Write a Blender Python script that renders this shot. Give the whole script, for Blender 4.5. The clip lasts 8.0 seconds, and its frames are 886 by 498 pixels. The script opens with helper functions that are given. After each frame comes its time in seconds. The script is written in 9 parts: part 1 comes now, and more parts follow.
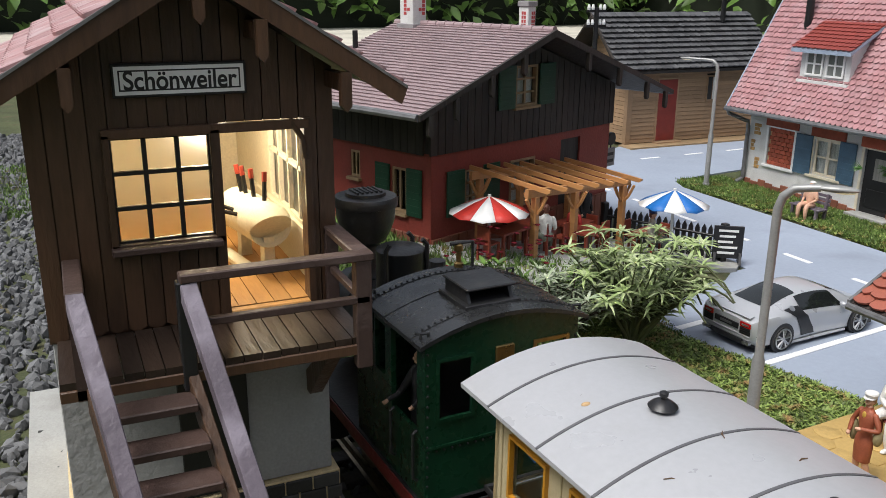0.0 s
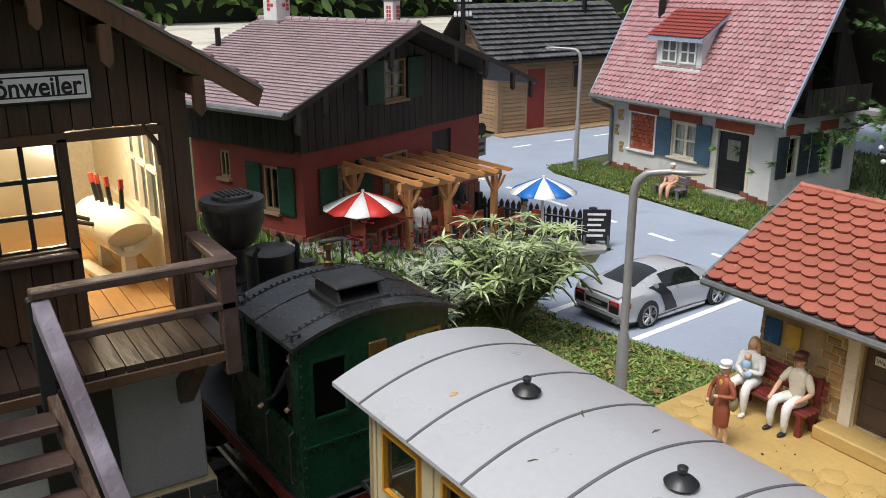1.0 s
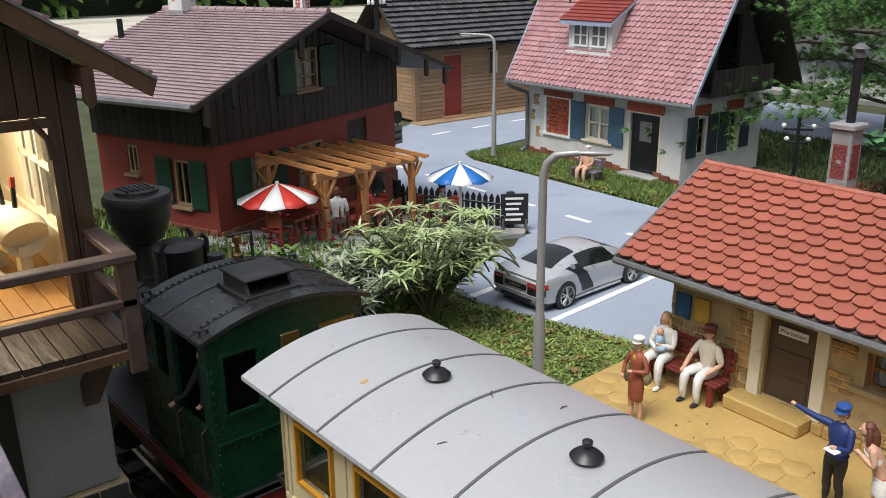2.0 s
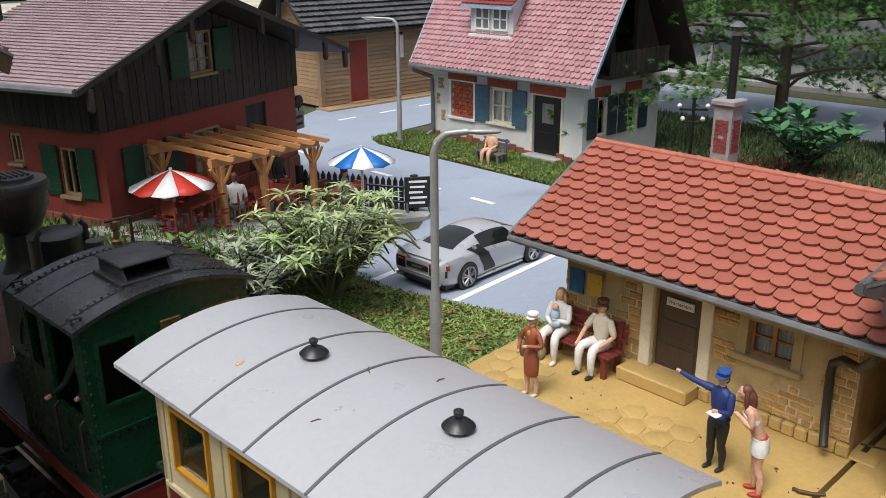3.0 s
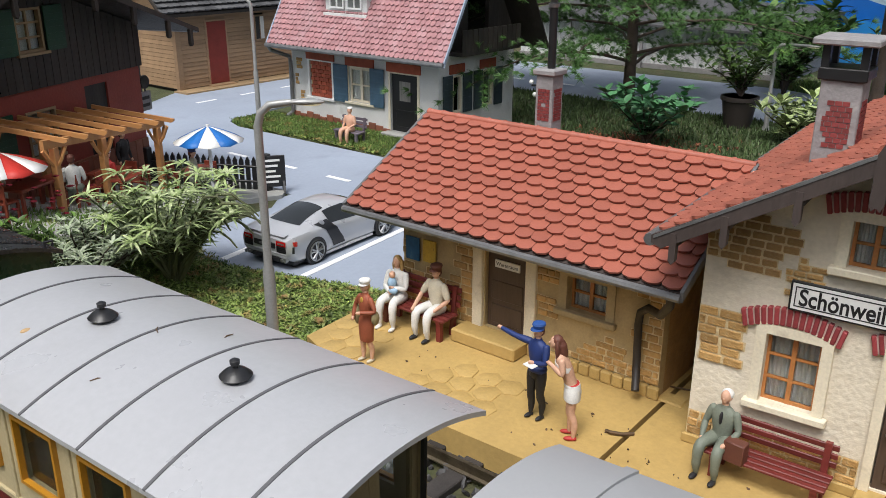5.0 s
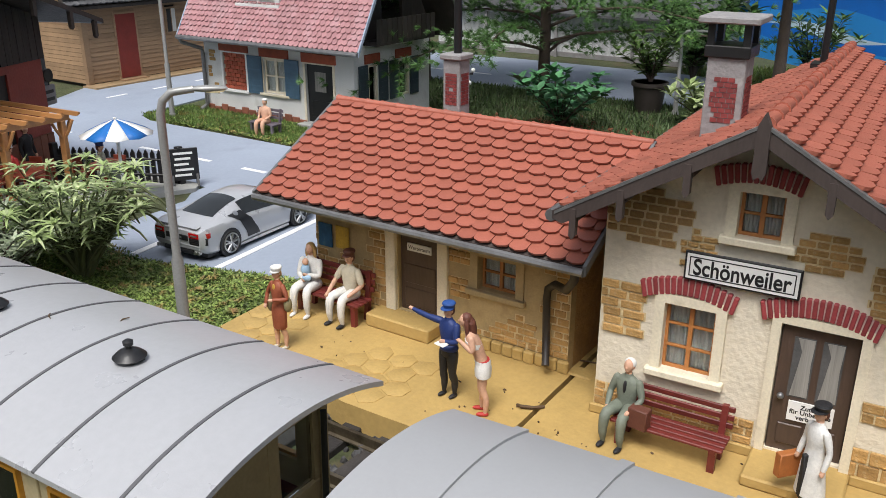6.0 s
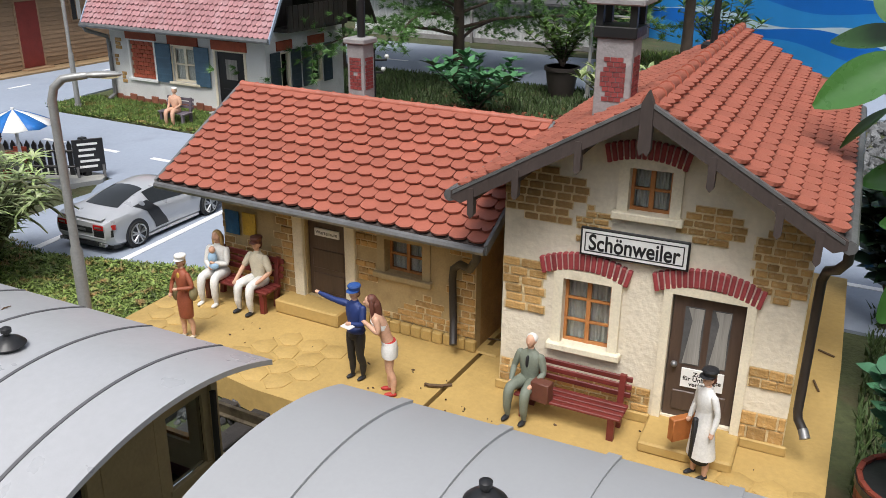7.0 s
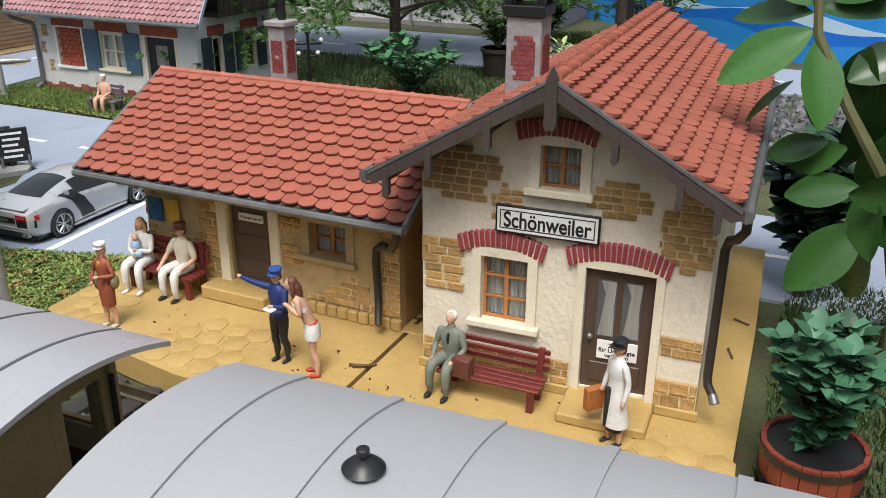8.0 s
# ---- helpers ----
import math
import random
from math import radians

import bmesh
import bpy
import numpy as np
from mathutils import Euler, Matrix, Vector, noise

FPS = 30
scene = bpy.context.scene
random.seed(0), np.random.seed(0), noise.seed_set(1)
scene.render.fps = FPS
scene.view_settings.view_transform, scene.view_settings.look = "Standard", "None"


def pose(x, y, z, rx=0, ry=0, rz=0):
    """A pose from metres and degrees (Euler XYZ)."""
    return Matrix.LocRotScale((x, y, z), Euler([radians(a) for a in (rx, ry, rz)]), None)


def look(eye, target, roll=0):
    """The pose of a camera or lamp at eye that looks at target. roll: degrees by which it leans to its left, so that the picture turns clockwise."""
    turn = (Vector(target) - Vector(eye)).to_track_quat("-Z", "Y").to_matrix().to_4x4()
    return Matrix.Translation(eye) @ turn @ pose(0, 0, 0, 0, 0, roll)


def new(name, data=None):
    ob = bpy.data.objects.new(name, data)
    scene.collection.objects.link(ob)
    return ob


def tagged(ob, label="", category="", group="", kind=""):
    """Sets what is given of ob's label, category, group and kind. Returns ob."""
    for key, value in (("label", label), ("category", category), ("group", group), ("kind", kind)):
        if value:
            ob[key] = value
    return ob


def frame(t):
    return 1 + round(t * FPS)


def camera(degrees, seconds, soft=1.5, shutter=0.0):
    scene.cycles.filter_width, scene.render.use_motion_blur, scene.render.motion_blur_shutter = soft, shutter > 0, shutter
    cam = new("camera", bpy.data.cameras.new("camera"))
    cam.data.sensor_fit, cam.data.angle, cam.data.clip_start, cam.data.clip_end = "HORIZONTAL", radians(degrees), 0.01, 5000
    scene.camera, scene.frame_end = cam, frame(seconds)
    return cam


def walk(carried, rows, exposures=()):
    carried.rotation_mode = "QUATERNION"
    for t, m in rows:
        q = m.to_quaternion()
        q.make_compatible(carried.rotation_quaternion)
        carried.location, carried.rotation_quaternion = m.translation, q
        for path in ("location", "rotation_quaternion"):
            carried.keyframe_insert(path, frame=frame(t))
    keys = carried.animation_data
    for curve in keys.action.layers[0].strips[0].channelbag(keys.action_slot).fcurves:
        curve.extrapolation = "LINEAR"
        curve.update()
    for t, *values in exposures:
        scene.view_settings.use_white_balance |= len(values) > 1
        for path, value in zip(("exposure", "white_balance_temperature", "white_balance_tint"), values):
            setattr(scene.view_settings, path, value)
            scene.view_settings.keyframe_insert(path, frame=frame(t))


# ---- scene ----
# A garden railway in 1:22.5. Lengths below are centimetres unless said otherwise; the world is in metres.
cam = camera(54.7, 8.0, soft=0.5)
PATH = [
    (0, (0.059, 0.033, 0.334), (0.844, 1.775, -0.258), 0.5),
    (0.5, (0.059, 0.025, 0.336), (0.961, 1.709, -0.259), 0.1),
    (1, (0.066, 0.025, 0.338), (1.084, 1.635, -0.271), -0.1),
    (1.5, (0.07, 0.023, 0.338), (1.153, 1.585, -0.283), -0.6),
    (3, (0.089, 0.008, 0.33), (1.379, 1.385, -0.333), -0.4),
    (3.5, (0.096, -0.004, 0.333), (1.427, 1.328, -0.342), -0.6),
    (4, (0.099, -0.016, 0.329), (1.464, 1.281, -0.345), -0.5),
    (4.5, (0.104, -0.025, 0.325), (1.513, 1.22, -0.358), -0.1),
    (5, (0.107, -0.036, 0.322), (1.565, 1.143, -0.374), 0.1),
    (6.5, (0.11, -0.06, 0.315), (1.705, 0.91, -0.404), 0.2),
    (7, (0.112, -0.07, 0.314), (1.743, 0.825, -0.42), 0.4),
    (7.5, (0.113, -0.081, 0.312), (1.767, 0.755, -0.44), 0.3),
    (8, (0.117, -0.093, 0.313), (1.786, 0.698, -0.454), 0.2),
]
walk(cam, [(t, look(eye, target, roll)) for t, eye, target, roll in PATH], exposures=[(0, 0.58), (3.5, 0.56), (8, 0.66)])

# ---- light: bright overcast sky with a wide soft sun ----
world = bpy.data.worlds.new("sky")
scene.world = world
world.use_nodes = True
wn = world.node_tree.nodes
sky = wn.new("ShaderNodeTexSky")
sky.sky_type, sky.sun_disc = "NISHITA", False
sky.sun_elevation, sky.sun_rotation = radians(62), radians(255)
sky.air_density, sky.dust_density, sky.ozone_density = 1.0, 3.0, 1.0
soft_sky = wn.new("ShaderNodeHueSaturation")
soft_sky.inputs["Saturation"].default_value = 0.45
world.node_tree.links.new(sky.outputs[0], soft_sky.inputs["Color"])
world.node_tree.links.new(soft_sky.outputs[0], wn["Background"].inputs["Color"])
wn["Background"].inputs["Strength"].default_value = 0.122
sun_data = bpy.data.lights.new("sun", "SUN")
sun_data.energy, sun_data.angle, sun_data.color = 2.15, radians(26), (1.0, 0.985, 0.965)
sun = new("sun", sun_data)
sun.matrix_world = look((-0.84, 0.4, 3.0), (0.7, 0.8, 0.0))

# ---- helpers ----
CM = 0.01
rng = random.Random(7)


def part(name, bm, mats, parent=None, label="", smooth=False, at=(0, 0, 0), rot=(0, 0, 0)):
    """One mesh object from a bmesh in centimetres, under parent."""
    me = bpy.data.meshes.new(name)
    bmesh.ops.scale(bm, vec=(CM, CM, CM), verts=bm.verts)
    if smooth:
        for f in bm.faces:
            f.smooth = True
    bm.to_mesh(me)
    bm.free()
    if smooth:
        me.set_sharp_from_angle(angle=radians(40))
    for m in mats if isinstance(mats, (list, tuple)) else [mats]:
        me.materials.append(m)
    ob = new(name, me)
    ob.matrix_basis = pose(at[0] * CM, at[1] * CM, at[2] * CM, *rot)
    if parent:
        ob.parent = parent
    if label:
        ob["label"] = label
    return ob


def piece(name, me, parent, m):
    """A repeat of a shared mesh as an object of its own; m is in metres."""
    ob = new(name, me)
    ob.parent = parent
    ob.matrix_basis = m
    return ob


def mesh_of(name, bm, mats, smooth=False):
    me = bpy.data.meshes.new(name)
    bmesh.ops.scale(bm, vec=(CM, CM, CM), verts=bm.verts)
    if smooth:
        for f in bm.faces:
            f.smooth = True
    bm.to_mesh(me)
    bm.free()
    if smooth:
        me.set_sharp_from_angle(angle=radians(40))
    for m in mats if isinstance(mats, (list, tuple)) else [mats]:
        me.materials.append(m)
    return me


def thing(name, label, category, at=(0, 0, 0), rot=(0, 0, 0), group="", kind=""):
    ob = new(name)
    ob.empty_display_size = 0.02
    ob.matrix_basis = pose(at[0] * CM, at[1] * CM, at[2] * CM, *rot)
    return tagged(ob, label, category, group, kind)


def solid(name, bm, mats, label, category, at=(0, 0, 0), rot=(0, 0, 0), group="", kind="", smooth=False):
    return tagged(part(name, bm, mats, None, "", smooth, at, rot), label, category, group, kind)


def box(bm, x0, y0, z0, x1, y1, z1, mi=0, bevel=0.0):
    v = [bm.verts.new((x, y, z)) for x in (x0, x1) for y in (y0, y1) for z in (z0, z1)]
    fs = [bm.faces.new([v[i] for i in q]) for q in ((0, 1, 3, 2), (4, 6, 7, 5), (0, 4, 5, 1), (2, 3, 7, 6), (0, 2, 6, 4), (1, 5, 7, 3))]
    bmesh.ops.recalc_face_normals(bm, faces=fs)
    for f in fs:
        f.material_index = mi
    if bevel:
        es = list({e for f in fs for e in f.edges})
        r = bmesh.ops.bevel(bm, geom=es, offset=bevel, segments=1, affect="EDGES", profile=0.5)
        for f in r["faces"]:
            f.material_index = mi
    return bm


def B(x0, y0, z0, x1, y1, z1, bevel=0.0):
    return box(bmesh.new(), x0, y0, z0, x1, y1, z1, 0, bevel)


def prism(bm, pts, axis, a, b, mi=0):
    """Extrudes a polygon along an axis: for 'x' the points are (y, z), for 'y' (x, z), for 'z' (x, y)."""
    def at(p, h):
        return {"x": (h, p[0], p[1]), "y": (p[0], h, p[1]), "z": (p[0], p[1], h)}[axis]
    lo, hi = [bm.verts.new(at(p, a)) for p in pts], [bm.verts.new(at(p, b)) for p in pts]
    fs = [bm.faces.new(lo), bm.faces.new(hi)]
    n = len(pts)
    for i in range(n):
        fs.append(bm.faces.new((lo[i], lo[(i + 1) % n], hi[(i + 1) % n], hi[i])))
    bmesh.ops.recalc_face_normals(bm, faces=fs)
    for f in fs:
        f.material_index = mi
    return bm


def P(pts, axis, a, b):
    return prism(bmesh.new(), pts, axis, a, b)


def tube(bm, pts, radii, n=8, mi=0, caps=True):
    """A round tube through points, with a radius for each."""
    pts = [Vector(p) for p in pts]
    if not isinstance(radii, (list, tuple)):
        radii = [radii] * len(pts)
    rings = []
    side = None
    for i, p in enumerate(pts):
        d = (pts[min(i + 1, len(pts) - 1)] - pts[max(i - 1, 0)])
        d = d.normalized() if d.length > 1e-9 else Vector((0, 0, 1))
        if side is None:
            side = d.orthogonal().normalized()
        side = (side - d * side.dot(d))
        side = side.normalized() if side.length > 1e-6 else d.orthogonal().normalized()
        up = d.cross(side)
        rings.append([bm.verts.new(p + (side * math.cos(2 * math.pi * k / n) + up * math.sin(2 * math.pi * k / n)) * max(radii[i], 1e-4)) for k in range(n)])
    fs = []
    for a, b in zip(rings, rings[1:]):
        for k in range(n):
            fs.append(bm.faces.new((a[k], a[(k + 1) % n], b[(k + 1) % n], b[k])))
    if caps:
        fs.append(bm.faces.new(rings[0][::-1]))
        fs.append(bm.faces.new(rings[-1]))
    for f in fs:
        f.material_index = mi
    return bm


def T(pts, radii, n=8):
    return tube(bmesh.new(), pts, radii, n)


def ball(bm, c, r, mi=0, u=10, v=7):
    """An ellipsoid at c with radii r (a number or three)."""
    r = (r, r, r) if not isinstance(r, (list, tuple)) else r
    m = Matrix.Translation(c) @ Matrix.Diagonal((*r, 1))
    out = bmesh.ops.create_uvsphere(bm, u_segments=u, v_segments=v, radius=1, matrix=m)
    for f in {f for w in out["verts"] for f in w.link_faces}:
        f.material_index = mi
    return bm


def turned(bm, prof, n=20, c=(0, 0), mi=0):
    """A turned body from (radius, z) pairs."""
    return tube(bm, [(c[0], c[1], z) for _, z in prof], [r for r, _ in prof], n, mi)


# ---- materials ----
def mat(name, col, rough=0.6, metal=0.0, v1=(60, 0.15), v2=(600, 0.1), bump=(700, 0.1), rnd=0.0, isl=0.0, stain=None, spec=0.5, stretch=None, emit=0.0, coat=0.0):
    """A material with colour variation at two scales, stains, relief, and variation by piece. Scales are per metre."""
    m = bpy.data.materials.new(name)
    m.use_nodes = True
    nt = m.node_tree
    N, L = nt.nodes, nt.links.new
    bsdf = N["Principled BSDF"]
    co = N.new("ShaderNodeTexCoord").outputs["Object"]
    if stretch:
        mp = N.new("ShaderNodeMapping")
        mp.inputs["Scale"].default_value = stretch
        L(co, mp.inputs[0])
        co = mp.outputs[0]

    def noise_of(scale, detail=4):
        n = N.new("ShaderNodeTexNoise")
        n.inputs["Scale"].default_value, n.inputs["Detail"].default_value = scale, detail
        L(co, n.inputs["Vector"])
        return n.outputs["Fac"]

    def add(a, b, k):
        q = N.new("ShaderNodeMath")
        q.operation = "MULTIPLY_ADD"
        L(b, q.inputs[0])
        q.inputs[1].default_value = 2 * k
        if isinstance(a, float):
            q.inputs[2].default_value = a - k
        else:
            s = N.new("ShaderNodeMath")
            s.operation = "SUBTRACT"
            L(a, s.inputs[0])
            s.inputs[1].default_value = k
            L(s.outputs[0], q.inputs[2])
        return q.outputs[0]

    fac = add(1.0, noise_of(v1[0]), v1[1] * 1.6)
    fac = add(fac, noise_of(v2[0], 2), v2[1] * 1.6)
    if rnd:
        fac = add(fac, N.new("ShaderNodeObjectInfo").outputs["Random"], rnd)
    if isl:
        fac = add(fac, N.new("ShaderNodeNewGeometry").outputs["Random Per Island"], isl)
    vm = N.new("ShaderNodeVectorMath")
    vm.operation = "SCALE"
    vm.inputs[0].default_value = col
    L(fac, vm.inputs["Scale"])
    out = vm.outputs[0]
    if stain:
        scol, sscale, thr, amt = stain
        rp = N.new("ShaderNodeMapRange")
        rp.inputs[1].default_value, rp.inputs[2].default_value = thr, min(thr + 0.15, 1)
        rp.inputs[4].default_value = amt
        L(noise_of(sscale, 6), rp.inputs[0])
        mx = N.new("ShaderNodeMix")
        mx.data_type = "RGBA"
        L(rp.outputs[0], mx.inputs[0])
        L(out, mx.inputs[6])
        mx.inputs[7].default_value = (*scol, 1)
        out = mx.outputs[2]
    L(out, bsdf.inputs["Base Color"])
    rr = add(float(rough), noise_of(v1[0] * 3), min(0.12, rough * 0.3))
    L(rr, bsdf.inputs["Roughness"])
    bsdf.inputs["Metallic"].default_value = metal
    bsdf.inputs["Specular IOR Level"].default_value = spec
    bsdf.inputs["Coat Weight"].default_value = coat
    if bump:
        bp = N.new("ShaderNodeBump")
        bp.inputs["Strength"].default_value, bp.inputs["Distance"].default_value = bump[1], 0.002
        L(noise_of(bump[0], 5), bp.inputs["Height"])
        L(bp.outputs[0], bsdf.inputs["Normal"])
    if emit:
        bsdf.inputs["Emission Color"].default_value = (*col, 1)
        bsdf.inputs["Emission Strength"].default_value = emit
    return m


def glass_mat(name, tint=(0.9, 0.95, 0.95), rough=0.03):
    m = bpy.data.materials.new(name)
    m.use_nodes = True
    b = m.node_tree.nodes["Principled BSDF"]
    b.inputs["Base Color"].default_value = (*tint, 1)
    b.inputs["Transmission Weight"].default_value = 1
    b.inputs["Roughness"].default_value = rough
    b.inputs["IOR"].default_value = 1.2
    return m


GLASS = glass_mat("clear_glass")
FROST = glass_mat("frosted_glass", (0.95, 0.94, 0.88), 0.45)
ROOF_TILE = mat("red_roof_tile", (0.32, 0.1, 0.066), 0.5, v1=(40, 0.12), v2=(900, 0.08), bump=(900, 0.12), rnd=0.1, isl=0.14, stain=((0.2, 0.055, 0.035), 60, 0.6, 0.5), spec=0.3)
PINK_TILE = mat("faded_pink_tile", (0.35, 0.175, 0.18), 0.45, v1=(25, 0.12), bump=(900, 0.1), isl=0.12, stain=((0.44, 0.28, 0.29), 30, 0.5, 0.5))
MAROON_TILE = mat("maroon_tile", (0.3, 0.22, 0.225), 0.33, v1=(20, 0.12), isl=0.08, stain=((0.28, 0.21, 0.215), 14, 0.5, 0.4))
SB_TILE = mat("weathered_pink_tile", (0.42, 0.24, 0.24), 0.42, v1=(30, 0.15), isl=0.1, stain=((0.6, 0.5, 0.5), 40, 0.5, 0.6))
PLASTER = mat("cream_plaster", (0.71, 0.64, 0.51), 0.85, v1=(30, 0.12), v2=(300, 0.07), bump=(260, 0.5), stain=((0.3, 0.26, 0.2), 45, 0.6, 0.45))
WHITE_PLASTER = mat("white_plaster", (0.62, 0.62, 0.6), 0.8, v1=(25, 0.12), bump=(300, 0.35), stain=((0.4, 0.38, 0.34), 30, 0.58, 0.4))
CREAM_TRIM = mat("cream_trim", (0.72, 0.65, 0.5), 0.6, v1=(60, 0.1), stain=((0.35, 0.28, 0.18), 90, 0.62, 0.4))
STONE = mat("tan_stone", (0.42, 0.25, 0.088), 0.8, v1=(120, 0.3), v2=(700, 0.15), bump=(500, 0.6), rnd=0.25, isl=0.25, stain=((0.55, 0.45, 0.28), 260, 0.58, 0.6))
STONE_DARK = mat("dark_tan_stone", (0.3, 0.18, 0.07), 0.8, v1=(120, 0.3), bump=(500, 0.6), rnd=0.25, isl=0.25, stain=((0.4, 0.32, 0.2), 260, 0.6, 0.5))
MORTAR = mat("pale_mortar", (0.5, 0.42, 0.28), 0.9, bump=(700, 0.3))
YELLOW = mat("yellow_ochre_paving", (0.44, 0.295, 0.1), 0.7, v1=(20, 0.14), v2=(260, 0.08), bump=(160, 0.35), stain=((0.33, 0.22, 0.07), 26, 0.58, 0.45))
YELLOW_STONE = mat("yellow_ochre_cobble", (0.44, 0.295, 0.1), 0.7, v1=(40, 0.12), bump=(160, 0.35), rnd=0.08, stain=((0.36, 0.24, 0.08), 40, 0.6, 0.4))
ARCH_RED = mat("red_arch_brick", (0.3, 0.045, 0.05), 0.6, v1=(150, 0.2), bump=(500, 0.4), rnd=0.18)
ARCH_GAP = mat("arch_mortar", (0.5, 0.36, 0.32), 0.8)
BROWN_WOOD = mat("grey_brown_timber", (0.055, 0.04, 0.035), 0.65, v1=(60, 0.2), v2=(500, 0.15), bump=(250, 0.3), stretch=(1, 1, 0.25))
DOOR_WOOD = mat("dark_brown_door", (0.075, 0.048, 0.036), 0.45, v1=(90, 0.2), bump=(300, 0.3), stretch=(1, 1, 0.2))
ORANGE_WOOD = mat("orange_window_wood", (0.42, 0.17, 0.05), 0.5, v1=(150, 0.15))
CURTAIN = mat("white_curtain", (0.65, 0.63, 0.58), 0.9, v1=(150, 0.15), stretch=(3, 3, 0.1))
# near-black stand-in for the shade inside unlit rooms and coaches
DARK_IN = mat("interior_shade", (0.03, 0.028, 0.026), 0.9)
GUTTER = mat("grey_zinc", (0.2, 0.2, 0.2), 0.45, 0.6, v1=(80, 0.25), bump=(300, 0.1))
BROWN_PIPE = mat("dark_brown_downpipe", (0.03, 0.024, 0.021), 0.5, v1=(80, 0.2))
SIGN_WHITE = mat("enamel_white", (0.78, 0.78, 0.76), 0.35, v1=(60, 0.04), v2=(600, 0.03), bump=None)
BLACK = mat("black_paint", (0.012, 0.012, 0.013), 0.4, v1=(100, 0.2), bump=(500, 0.05))
GREY_PL = mat("grey_render", (0.25, 0.24, 0.24), 0.8, v1=(60, 0.18), bump=(300, 0.4), stain=((0.5, 0.48, 0.46), 80, 0.6, 0.5))
BRICK = mat("small_red_brick", (0.17, 0.03, 0.028), 0.7, v1=(150, 0.2), rnd=0.2, isl=0.2)

# ---- ground ----
GRASS_SOIL = mat("mossy_soil", (0.055, 0.065, 0.025), 0.95, v1=(14, 0.4), v2=(200, 0.3), bump=(200, 0.8), stain=((0.1, 0.07, 0.04), 20, 0.55, 0.7))
ROAD = mat("blue_grey_road", (0.27, 0.31, 0.38), 0.75, v1=(7, 0.1), v2=(160, 0.05), bump=(700, 0.12), stain=((0.16, 0.18, 0.22), 9, 0.6, 0.45))
LINE = mat("white_road_paint", (0.72, 0.73, 0.74), 0.6, v1=(60, 0.1), stain=((0.35, 0.38, 0.42), 120, 0.62, 0.6))
CONCRETE = mat("grey_slab", (0.33, 0.33, 0.31), 0.85, v1=(20, 0.15), bump=(250, 0.3), stain=((0.2, 0.19, 0.17), 18, 0.55, 0.5))

RC, RD = Vector((44.0, 91.4)), Vector((0.929, 0.370))
RN = Vector((RD.y, -RD.x))


def smooth01(x):
    x = min(max(x, 0.0), 1.0)
    return x * x * (3 - 2 * x)


def ground_z(x, y):
    """Height of the ground: level, with a bank that carries the red house and its terrace."""
    p = Vector((x, y)) - RC
    s, n = p.dot(RD), p.dot(RN)
    rise = 6.0 * (1 - min(max((s - 2) / 34, 0.0), 1.0)) * smooth01((30 - n) / 12) * smooth01((s + 30) / 25) * smooth01((n + 90) / 30)
    rise *= 1 - smooth01((x - 59) / 5) * (1 - smooth01((y - 80.0) / 4))
    return -2.2 + rise


def ground_sheet():
    bm = bmesh.new()
    xs = [-40000, -3000, -600, -200, -60] + list(range(-40, 136, 4)) + [150, 180, 220, 300, 450, 900, 3000, 40000]
    ys = [-40000, -3000, -600, -200, -60] + list(range(-40, 172, 4)) + [190, 220, 260, 320, 450, 900, 3000, 40000]
    grid = [[bm.verts.new((x, y, ground_z(x, y))) for y in ys] for x in xs]
    for a, b in zip(grid, grid[1:]):
        for j in range(len(ys) - 1):
            bm.faces.new((a[j], b[j], b[j + 1], a[j + 1]))
    return solid("ground", bm, GRASS_SOIL, "dark mossy soil under the garden railway", "ground", kind="structure", smooth=True)


ground_sheet()


def sheet(name, pts, z, mtl, label, category, th=0.4):
    bm = prism(bmesh.new(), pts, "z", z - th, z)
    return solid(name, bm, mtl, label, category, kind="structure")


ZR = -1.9
sheet("road", [(70.5, 44), (86, 44), (86, -60), (108, -60), (109, 60), (109, 125), (111, 130), (119, 132), (176, 140), (177, 20), (176, -60), (200, -60), (203, 30), (214, 60), (214, 168), (126, 166), (112, 158), (108, 175), (88, 175), (85.8, 110), (85.8, 84), (70, 83.6), (64.5, 82), (63.5, 76), (63.6, 68.5), (65.9, 61), (68.4, 53)],
      ZR, ROAD, "blue-grey painted model road with parking bays", "road")
lines = thing("road_marking", "white painted dashes and parking bay lines on road", "marking", at=(0, 0, ZR), kind="structure")


def stripe(x0, y0, x1, y1, w=0.7):
    d = Vector((x1 - x0, y1 - y0)).normalized()
    n = Vector((-d.y, d.x)) * w / 2
    part("stripe", P([(x0 + n.x, y0 + n.y), (x0 - n.x, y0 - n.y), (x1 - n.x, y1 - n.y), (x1 + n.x, y1 + n.y)], "z", -0.05, 0.06), LINE, lines)


for i in range(16):
    y = -44 + 11.4 * i + 1.0
    stripe(96.5 - 0.012 * y, y, 96.4 - 0.012 * y, y + 4.6, 0.8)
stripe(66.4, 60.4, 88.0, 62.6, 0.8)
stripe(64.2, 71.0, 76.0, 72.5, 0.9)
stripe(86.2, 30.0, 86.2, 44.0, 0.8)
for i in range(5):
    stripe(118 + 12 * i, 150 + 0.4 * i, 123 + 12 * i, 150.2 + 0.4 * i, 0.8)
for i in range(14):
    stripe(188, -40 + 14 * i, 188, -34 + 14 * i, 0.9)

